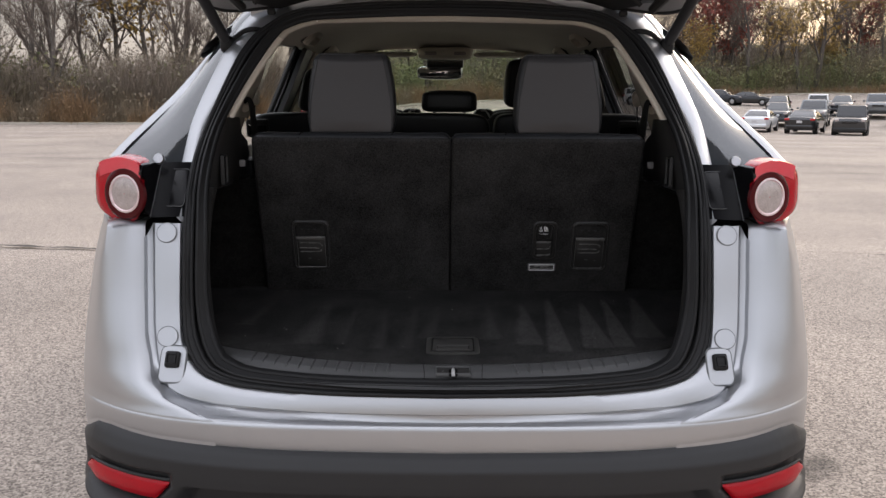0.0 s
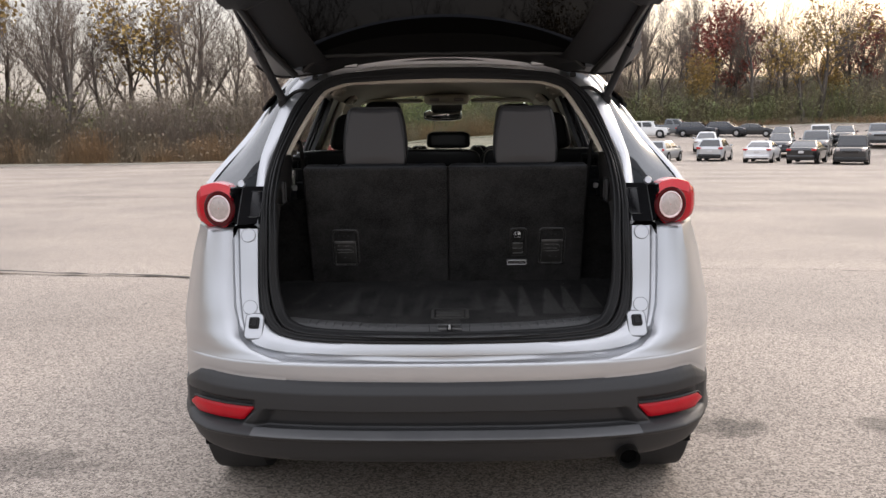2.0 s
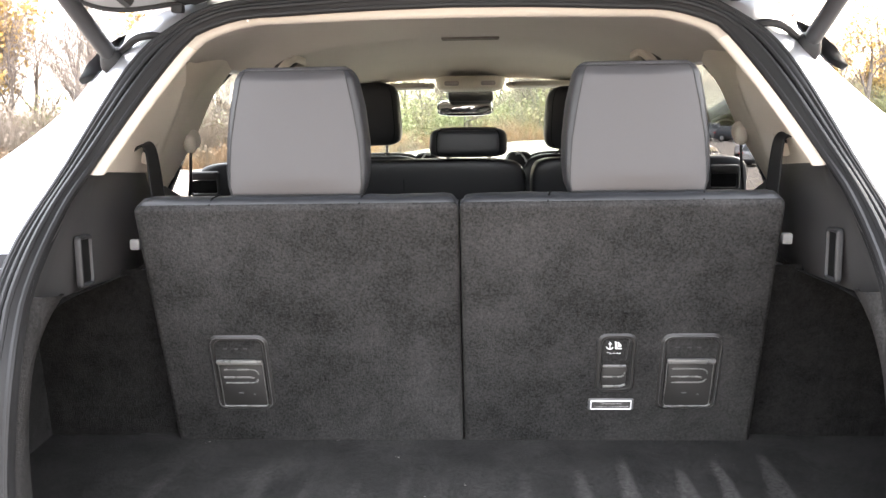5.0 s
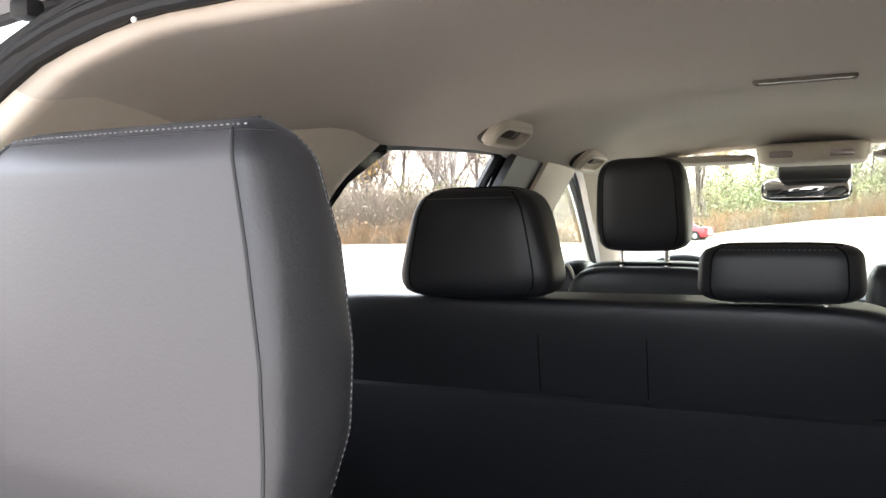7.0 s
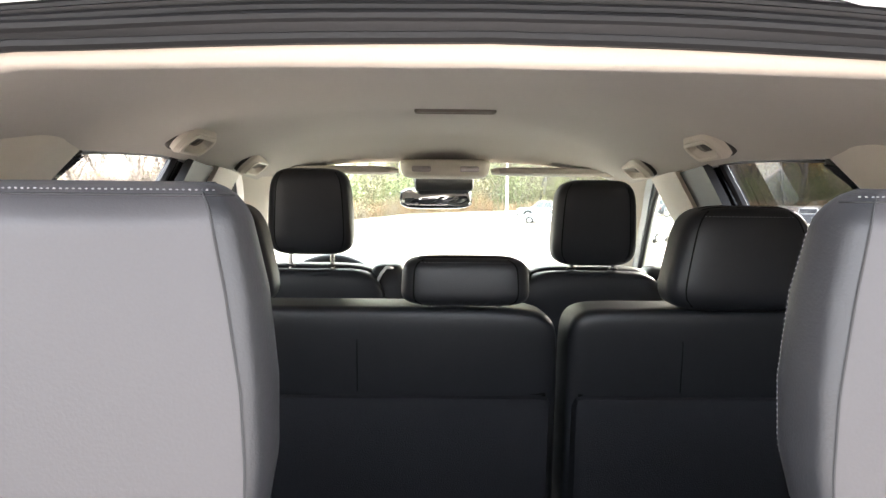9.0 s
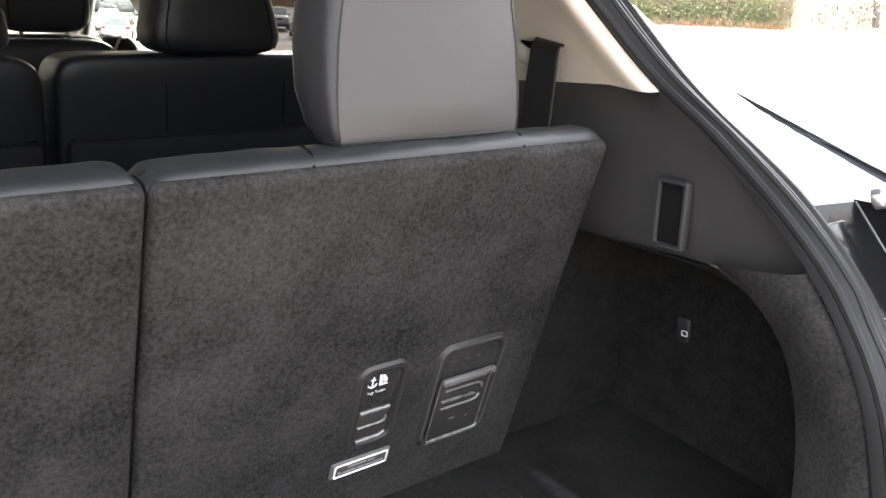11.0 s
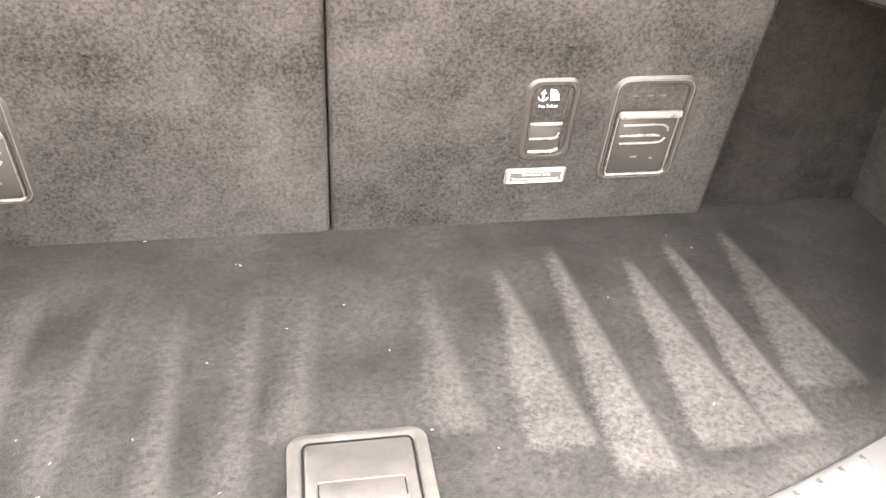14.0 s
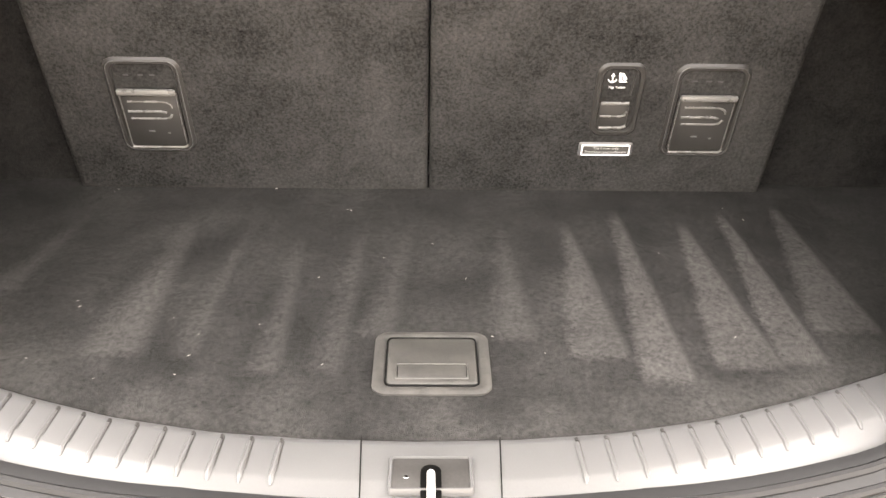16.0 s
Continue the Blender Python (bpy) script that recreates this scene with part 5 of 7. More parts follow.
wheel_ring = [wc + (wa * math.cos(2 * math.pi * k / 40) + wb * math.sin(2 * math.pi * k / 40)) * .185 for k in range(41)]
steer = part("steering_wheel", tube(wheel_ring, .016, 10, caps=False), LEATHER, suv, "black leather steering wheel")
part("wheel_hub", cushion(wc + Vector((0, .03, 0)), (.15, .06, .13), .6, nu=18, nv=10), BLACK_PLASTIC, steer)
for a in (0, 180, 270):
    part("wheel_spoke", tube([wc + Vector((0, .02, 0)), wc + (wa * math.cos(radians(a)) + wb * math.sin(radians(a))) * .18], .013, 8), GLOSS_BLACK, steer)
# cabin floor
part("cabin_floor", rbox((0, 2.35, .46), (1.52, 2.7, .08), .02), CARPET_SHADED, suv, "dark carpeted cabin floor")
part("firewall", rbox((0, 3.9, .75), (1.45, .06, .7), .02), DARK_VOID, suv)

# ---- load floor and cargo sides ----
def floor_z(y):
    return .805 + (y - .464) * .0855


def floor_y(x):
    return ip(abs(x), [0, .1, .2, .3, .39, .46, .52, .56, .60], [.289, .292, .303, .325, .356, .384, .410, .432, .462])


LOAD = bpy.data.materials.new("brushed_black_carpet")
LOAD.use_nodes = True
nt = LOAD.node_tree
lb = nt.nodes["Principled BSDF"]
lb.inputs["Roughness"].default_value, lb.inputs["Sheen Weight"].default_value = 0.95, 0.03
lb.inputs["Specular IOR Level"].default_value = 0.06
lco = nt.nodes.new("ShaderNodeTexCoord")
fib, mott, fine = nt.nodes.new("ShaderNodeTexNoise"), nt.nodes.new("ShaderNodeTexNoise"), nt.nodes.new("ShaderNodeTexNoise")
fib.inputs["Scale"].default_value, fib.inputs["Detail"].default_value, fib.inputs["Roughness"].default_value = 150, 5, 0.85
mott.inputs["Scale"].default_value, mott.inputs["Detail"].default_value = 9, 5
fine.inputs["Scale"].default_value, fine.inputs["Detail"].default_value = 700, 2
# strokes of the nap: narrow wedges that widen towards the sill, strongest on the right half
lsep = nt.nodes.new("ShaderNodeSeparateXYZ")
lmap = nt.nodes.new("ShaderNodeMapping")
lmap.inputs["Location"].default_value = (0, .55, .79)
nt.links.new(lco.outputs["Object"], lmap.inputs[0])
nt.links.new(lmap.outputs[0], lsep.inputs[0])


def mnode(op, a, b=None, c=None):
    n = nt.nodes.new("ShaderNodeMath")
    n.operation = op
    for k, v in enumerate((a, b, c)):
        if v is None:
            continue
        if isinstance(v, (int, float)):
            n.inputs[k].default_value = v
        else:
            nt.links.new(v, n.inputs[k])
    return n.outputs[0]


warp = mnode("MULTIPLY", mnode("SUBTRACT", mott.outputs["Fac"], 0.5), 0.014)
fuzz = mnode("MULTIPLY", mnode("SUBTRACT", fib.outputs["Fac"], 0.5), 0.016)
xs_ = mnode("ADD", lsep.outputs["X"], mnode("ADD", warp, fuzz))
ys_ = mnode("ADD", lsep.outputs["Y"], fuzz)


def ramp01(v, w):
    return mnode("MINIMUM", mnode("MAXIMUM", mnode("DIVIDE", v, w), 0.0), 1.0)


# each stroke of the nap: far tip x, y; near end from x to x, its y; strength, softness of its edges
STROKES = ((.114, .73, .085, .137, .455, .55, .016), (.207, .73, .173, .236, .42, .85, .010), (.283, .775, .244, .300, .375, 1.0, .008), (.375, .735, .332, .402, .40, 1.0, .007), (.440, .765, .406, .455, .41, 1.1, .006), (.525, .79, .467, .540, .47, .9, .008),
           (-.318, .78, -.385, -.306, .42, .82, .022), (-.238, .71, -.277, -.247, .42, .45, .014), (-.162, .70, -.186, -.150, .39, .62, .015), (-.074, .75, -.124, -.084, .39, .48, .015), (-.008, .74, -.078, -.030, .46, .52, .018), (-.47, .76, -.54, -.50, .55, .5, .016))
stroke = None
for xt, yt, xl, xr, yn, power, soft_ in STROKES:
    u_ = mnode("DIVIDE", mnode("SUBTRACT", yt + .015, ys_), yt + .015 - yn)
    left_ = mnode("SUBTRACT", xs_, mnode("MULTIPLY_ADD", u_, xl - xt - .001, xt - .008))
    right_ = mnode("SUBTRACT", mnode("MULTIPLY_ADD", u_, xr - xt + .001, xt + .008), xs_)
    inside_ = mnode("MULTIPLY", mnode("MULTIPLY", ramp01(left_, soft_ * 1.6), ramp01(right_, soft_)), mnode("MULTIPLY", ramp01(u_, .12), ramp01(mnode("SUBTRACT", 1.0, u_), .05)))
    one = mnode("MULTIPLY", inside_, power)
    stroke = one if stroke is None else mnode("MAXIMUM", stroke, one)
# nap ruffled the other way along the sill
bow = mnode("MULTIPLY_ADD", mnode("POWER", mnode("ABSOLUTE", lsep.outputs["X"]), 2.0), .34, .425)
ruffle = mnode("MULTIPLY", ramp01(mnode("SUBTRACT", mnode("ADD", bow, mnode("MULTIPLY", mnode("SUBTRACT", mott.outputs["Fac"], 0.5), .22)), ys_), .12), 0.42)
stroke = mnode("MAXIMUM", stroke, ruffle)
tone = mnode("ADD", mnode("MULTIPLY_ADD", stroke, 0.98, 0.49), mnode("MULTIPLY", mnode("SUBTRACT", mott.outputs["Fac"], 0.5), 1.3))
tone = mnode("MULTIPLY", tone, mnode("MAXIMUM", mnode("MULTIPLY_ADD", fib.outputs["Fac"], 3.4, -0.7), 0.15))
lmul = nt.nodes.new("ShaderNodeMix")
lmul.data_type, lmul.blend_type = "RGBA", "MULTIPLY"
lmul.inputs["Factor"].default_value = 1
lmul.inputs[6].default_value = (0.0336, 0.0321, 0.0311, 1)
nt.links.new(tone, lmul.inputs[7])
nt.links.new(lmul.outputs[2], lb.inputs["Base Color"])
for n in (fib, mott, fine):
    nt.links.new(lco.outputs["Object"], n.inputs["Vector"])
lbump = nt.nodes.new("ShaderNodeBump")
lbump.inputs["Strength"].default_value, lbump.inputs["Distance"].default_value = 1.0, 0.004
nt.links.new(mnode("ADD", fib.outputs["Fac"], mnode("MULTIPLY", fine.outputs["Fac"], 0.5)), lbump.inputs["Height"])
nt.links.new(lbump.outputs[0], lb.inputs["Normal"])

xs = [-.60 + 1.2 * k / 60 for k in range(61)]
rows = []
for f in [-0.02, 0.0, .012, .03] + [.06 + .94 * k / 24 for k in range(25)]:
    row = []
    for x in xs:
        y0 = floor_y(x)
        y = y0 + (.90 - y0) * max(0, f)
        z = floor_z(y) - (.03 if f < 0 else .010 if f == 0 else .003 if f < .02 else 0)
        row.append(Vector((x, y, z)))
    rows.append(row)
cargo = thing("cargo_floor", (0, .55, .79), "removable black carpeted load floor with brushed nap marks", "floor")
part("carpet", loft(rows), LOAD, cargo, "black cut-pile carpet with paler brushed strokes", angle=80)
for s in (-1, 1):
    rows = [[Vector((s * x, y, floor_z(y) - .004)) for x in (.598, .68, .80)] for y in (.44, .6, .8, .90)]
    part("side_carpet", loft(rows), LOAD, cargo)
# lint on the carpet
rng = random.Random(11)
lint_bm = bmesh.new()
for k in range(26):
    x, y = rng.uniform(-.5, .5), rng.uniform(.38, .84)
    a, L = rng.uniform(0, 6.28), rng.uniform(.001, .004)
    add(lint_bm, tube([(x, y, floor_z(y) + .0015), (x + L * math.cos(a), y + L * math.sin(a), floor_z(y) + .002)], rng.uniform(.0002, .0004), 4))
tagged(part("lint", lint_bm, mat("pale_lint", (0.34, 0.32, 0.30), 0.9, 0, 0.2), cargo, "specks of pale lint"), kind="stuff")
# pull handle in the load floor
up = (0, 1, .0855)
hm = axes((.0160, .417, floor_z(.417) + .002), (1, 0, 0), up)
pull = part("pull_handle", frame_ring(.128, .109, .016, .013, -.004, .0022, hm), PULL, cargo, "dark grey plastic pull handle")
part("pull_flap", plate(rrect(.099, .082, .006), -.004, .0022, hm), PULL, pull)
part("finger_slot", frame_ring(.080, .027, .003, .0022, .0015, .0036, hm @ Matrix.Translation((0, -.019, 0))), PULL, pull)
part("slot_floor", plate(rrect(.077, .024, .003), .0, .0026, hm @ Matrix.Translation((0, -.019, 0))), PULL, pull)
for dx in (-.0375, .0375):
    part("slot_gap", plate([(-.0012, -.009), (.0012, -.009), (.0012, .010), (-.0012, .010)], .0, .0031, hm @ Matrix.Translation((dx, -.020, 0))), DARK_VOID, pull)
part("flap_gap", frame_ring(.1015, .0845, .007, .0018, -.003, .0025, hm), DARK_VOID, pull)

# sill scuff plate
xs = [-.61 + 1.22 * k / 90 for k in range(91)]


def sill_row(inset, z):
    return [Vector((x, floor_y(x) - inset, z)) for x in xs]


MOTTLED_GREY = mat("mottled_grey_plastic", (0.0340, 0.0326, 0.0313), 0.5, 0, 0.35, 30, 300)
sill = part("sill_plate", loft([sill_row(-.006, .776), sill_row(-.003, .793), sill_row(.002, .7975), sill_row(.012, .7985), sill_row(.056, .7982), sill_row(.0605, .7968), sill_row(.080, .7865), sill_row(.092, .7835), sill_row(.125, .782)]), SCUFF, suv, "ribbed dark grey sill scuff plate")
for s in (-1, 1):
    for k in range(12):
        x = s * (.142 + k * .0290) + .013
        y = floor_y(x)
        part("sill_rib", tube([(x, y - .012, .7976), (x, y - .014, .7981), (x + s * .0005, y - .036, .7980), (x + s * .001, y - .056, .7978), (x + s * .001, y - .0605, .7966), (x + s * .001, y - .066, .7938)], [.0012, .0027, .0027, .0029, .0031, .0014], 8), SCUFF, sill)
        # darker strip along one side of the rib, painted as its shadow
        part("rib_shadow", tube([(x + .0028, y - .010, .7984), (x + .0029, y - .030, .7983), (x + .0029, y - .052, .7981)], [.0011, .0008, .0005], 6), MOTTLED_GREY, sill)
        part("rib_pit", tube([(x + .0006, y - .0075, .7984), (x + .0006, y - .0120, .7988)], [.0022, .0016], 8), MOTTLED_GREY, sill)
    part("sill_seam", tube([(s * .067 + .0145, floor_y(.07) + .001, .7985), (s * .064 + .0145, floor_y(.07) - .056, .7990), (s * .063 + .0145, floor_y(.07) - .076, .7975), (s * .063 + .0145, floor_y(.07) - .085, .787)], .0007, 5), DARK_VOID, sill)
sm = axes((.0145, .242, .7990), (1, 0, 0), (0, 1, .04))
st = part("striker_recess", frame_ring(.077, .046, .004, .0035, -.004, .0030, sm @ Matrix.Translation((0, -.003, 0))), SCUFF, sill)
part("striker_floor", plate(rrect(.074, .042, .003), -.004, .001, sm @ Matrix.Translation((0, -.003, 0))), MOTTLED_GREY, sill)
part("striker_slot", plate(rrect(.019, .048, .0092), .0, .0022, sm @ Matrix.Translation((0, -.016, 0))), SLOT_BLACK, sill, "black slot round the striker")
part("striker", tube([sm @ Vector(q) for q in ((0, -.040, .003), (0, -.03, .006), (0, -.008, .006), (0, -.004, .002))], .0038, 10), mat("pale_worn_steel", (0.72, 0.72, 0.72), 0.4, 0.4, 0.1, 40, 300), sill, "bright steel latch striker")
part("sill_screw", disc((-.008, .234, .7995), .0022, (0, 0, 1), .001, 12), STEEL, sill)

# carpeted jambs and side pockets; the pockets' shade is put into a darker carpet
ARCH = [(.475, .800), (.470, .90), (.478, 1.00), (.500, 1.075), (.540, 1.125), (.60, 1.146), (.72, 1.150), (.90, 1.150), (1.10, 1.150)]
for s in (-1, 1):
    jamb_a = curve([(.505, .300, .800), (.520, .315, .83), (.545, .345, .90), (.555, .365, .98), (.558, .40, 1.09), (.570, .470, 1.178)], 22)
    jamb_b = curve([(.590, .475, .800), (.590, .470, .90), (.592, .478, 1.00), (.592, .500, 1.075), (.590, .540, 1.125), (.588, .60, 1.160)], 22)
    rows = [[Vector((s * p.x, p.y, p.z)) for p in (a.lerp(b, f) + Vector((-.012, -.004, 0)) * math.sin(math.pi * f) for a, b in zip(jamb_a, jamb_b))] for f in (0, .12, .3, .55, .8, .94, 1)]
    rows[0] = [p + Vector((s * .007, .014, 0)) for p in rows[0]]
    rows[1] = [p + Vector((s * .003, .005, 0)) for p in rows[1]]
    rows.append([Vector((s * (p.x + .02), p.y + .004, p.z)) for p in jamb_b])
    part("jamb_carpet", loft(rows), CARPET_BACK, suv, "black carpeted jamb beside the load floor")
    rows = []
    for x, k in ((.592, 1.0), (.61, .995), (.70, .97), (.765, .95), (.775, .90)):
        rows.append([Vector((s * x, .85 + (y - .85) * (k if y < .85 else 1), .80 + (z - .80) * k)) for y, z in [(p.x, p.y) for p in curve([(a, b, 0) for a, b in ARCH], 34)]])
    pocket = part("side_pocket", loft(rows), CARPET_SHADED, suv, "carpeted side pocket of the boot, darkened for shade")
    part("pocket_wall", loft([[Vector((s * .775, y, z)) for y in (.44, .6, .8, 1.15)] for z in (.76, .9, 1.05, 1.16)]), CARPET_SHADED, pocket)
    part("pocket_end", loft([[Vector((s * x, .872 - (z - .838) * .12, z)) for x in (.50, .60, .70, .78)] for z in (.76, .9, 1.05, 1.16)]), CARPET_SHADED, pocket)
    # cubby in the upper trim
    cm = axes((s * .579, .652, 1.203), (0, -s * 1.0, 0), (0, 0, 1))
    cub = part("cubby_frame", frame_ring(.044, .082, .007, .007, -.004, .005, cm), BLACK_PLASTIC, suv, "small rectangular hook recess in the trim")
    part("cubby_floor", plate(rrect(.034, .07, .004), -.003, .001, cm), DARK_VOID, cub)
    part("bag_hook", rbox((s * .574, .835, 1.205), (.018, .012, .020), .004), mat("grey_hook", (0.3, 0.3, 0.3), 0.5), suv, "small grey bag hook")
lm = axes((.766, .742, .995), (0, -1, 0), (0, 0, 1))
sw = part("boot_lamp", plate(rrect(.022, .036, .006), 0, .005, lm), BLACK_PLASTIC, suv, "small switch panel in the side pocket")
part("lamp_symbol", frame_ring(.010, .008, .002, .0012, .0046, .0058, lm @ Matrix.Translation((.004, -.004, 0))), WHITE_PRINT, sw)

# ---- third-row seats ----
LEAN = .325


def face(x, z):
    """A pose on the rear face of the third-row backrests, z outwards."""
    return axes((x, .848 - (z - .838) * LEAN, z), (1, 0, 0), (0, -LEAN, 1))


HEAD_V = [0, .05, .12, .25, .45, .70, .90, 1.0]
HEAD_FACE = [.098, .105, .108, .108, .105, .096, .087, .084]
HEAD_WIDE = [.100, .110, .116, .1195, .1185, .1125, .1030, .098]
HEAD_DEEP = [.036, .056, .073, .088, .092, .086, .074, .066]


def head_loop(cx, v):
    """One level of the upholstered head restraint: its rear face, a side and the front, for half its width."""
    z = 1.286 + .219 * v
    f, w, d = (ip(v, HEAD_V, q) for q in (HEAD_FACE, HEAD_WIDE, HEAD_DEEP))
    y = .729 + .014 * v + .006 * max(0.0, .06 - v) / .06
    over = 1 - math.sqrt(max(.02, 1 - (max(0.0, v - .89) / .11) ** 2))
    f, w, y, d = f - .016 * over, w - .018 * over, y + .40 * d * over, d * (1 - over * .95)
    crown = lambda x: y - .007 * (1 - (x / f) ** 2) * min(1, 6 * v, 9 * (1 - v))
    face = [Vector((f * k / 8, crown(f * k / 8), z)) for k in range(9)]
    side = curve([(f, y, z), (f + (w - f) * .62, y + .07 * d, z), (w, y + .34 * d, z), (w * .985, y + .62 * d, z), (w * .90, y + .86 * d, z)], 15)
    front = curve([(w * .90, y + .86 * d, z), (w * .66, y + .97 * d, z), (0, y + d, z)], 9)
    return [[Vector((cx, 0, 0)) + p for p in row] for row in (face, side, front)]


def grey_headrest(seat, cx):
    """A padded head restraint with a rear face, two side panels and a front, all sewn together with pale thread."""
    levels = [.0, .012, .03, .05, .08, .12] + [.12 + .76 * k / 26 for k in range(1, 27)] + [.895, .91, .925, .94, .95, .96, .97, .978, .985, .991, .996, 1.0]
    half = [head_loop(cx, v) for v in levels]
    flip = lambda p, s: Vector((cx + s * (p.x - cx), p.y, p.z))
    rows = [[flip(p, -1) for p in h[0][:0:-1]] + h[0] for h in half]
    head = part("head_restraint", loft(rows), GREY_LEATHER, seat, "upright charcoal leatherette head restraint with pale stitching", angle=60)
    front = [[flip(p, 1) for p in h[2]] + [flip(p, -1) for p in h[2][-2::-1]] for h in half]
    whole = loft(front)
    top = half[-1]
    ring = top[0] + top[1][1:] + top[2][1:]
    lid = [ring, [p.lerp(Vector((p.x, top[0][0].y + .003, p.z)), .6) + Vector((0, 0, .0006)) for p in ring], [Vector((p.x, top[0][0].y + .003, p.z + .0008)) for p in ring]]
    for s in (1, -1):
        add(whole, loft([[flip(p, s) for p in r] for r in lid]))
    low = half[0]
    ring = low[0] + low[1][1:] + low[2][1:]
    for s in (1, -1):
        add(whole, loft([[flip(p, s) for p in ring], [flip(Vector((p.x, low[0][0].y + .022, p.z - .003)), s) for p in ring]]))
    part("front_cover", whole, SHADED_LEATHER, head, "charcoal front and top, shade in the colour")
    seam = mat("seam_shade", (0.012, 0.012, 0.0125), 0.7, 0, 0.1, 30, 300)
    for s in (-1, 1):
        part("side_panel", loft([[flip(p, s) for p in h[1]] for h in half]), SHADED_LEATHER, head, "charcoal side panel, shade in the colour", angle=60)
        edge = [flip(h[1][0], s) for h in half]
        part("side_seam", tube([p + Vector((0, -.0001, 0)) for p in edge[2:-5]], .0010, 6), seam, head, "dark side seam")
        far = curve([flip(h[1][12], s) + Vector((s * .0007, 0, 0)) for h in half[3:-2]], 121)
        for k in range(0, 120, 2):
            part("stitch", tube([far[k], far[k].lerp(far[k + 1], .75)], .00042, 4), THREAD, head)
        far = [flip(h[1][13], s) for h in half[2:-2]]
        part("side_seam", tube(far, .0009, 5), seam, head)
    for v, r in ((.966, .0007), (.055, .0011), (.025, .0008)):
        h = head_loop(cx, v)
        line = [flip(p, -1) for p in h[1][6::-1]] + [flip(p, -1) for p in h[0][:0:-1]] + h[0] + h[1][:7]
        part("cross_seam", tube([p + Vector((0, -.0002, 0)) for p in line], r, 5), seam, head)
    h = head_loop(cx, .978)
    line = curve([flip(p, -1) for p in h[1][3::-1]] + [flip(p, -1) for p in h[0][:0:-1]] + h[0] + h[1][:4], 97)
    for k in range(0, 96, 2):
        part("stitch", tube([line[k] + Vector((0, -.0004, .0005)), line[k].lerp(line[k + 1], .75) + Vector((0, -.0004, .0005))], .00048, 4), THREAD, head)
    for dx in (-.06, .06):
        part("post", tube([(cx + dx, .752, 1.24), (cx + dx, .760, 1.30)], .007, 8), STEEL, head)


def soft_slab(w, h, r, z0, z1, soft, m):
    """A slab whose face rolls over into its sides."""
    rows = [[m @ Vector((x, y, z0)) for x, y in rrect(w, h, r, 6)]]
    for k in range(7):
        a = math.pi / 2 * k / 6
        d = soft * (1 - math.cos(a))
        rows.append([m @ Vector((x, y, z1 - soft * (1 - math.sin(a)))) for x, y in rrect(w - 2 * d, h - 2 * d, max(.003, r - d), 6)])
    bm = loft(rows, close_u=True)
    bm.verts.ensure_lookup_table()
    n = len(rows[0])
    bm.faces.new([bm.verts[7 * n + i] for i in range(n)])
    bmesh.ops.recalc_face_normals(bm, faces=bm.faces)
    return bm


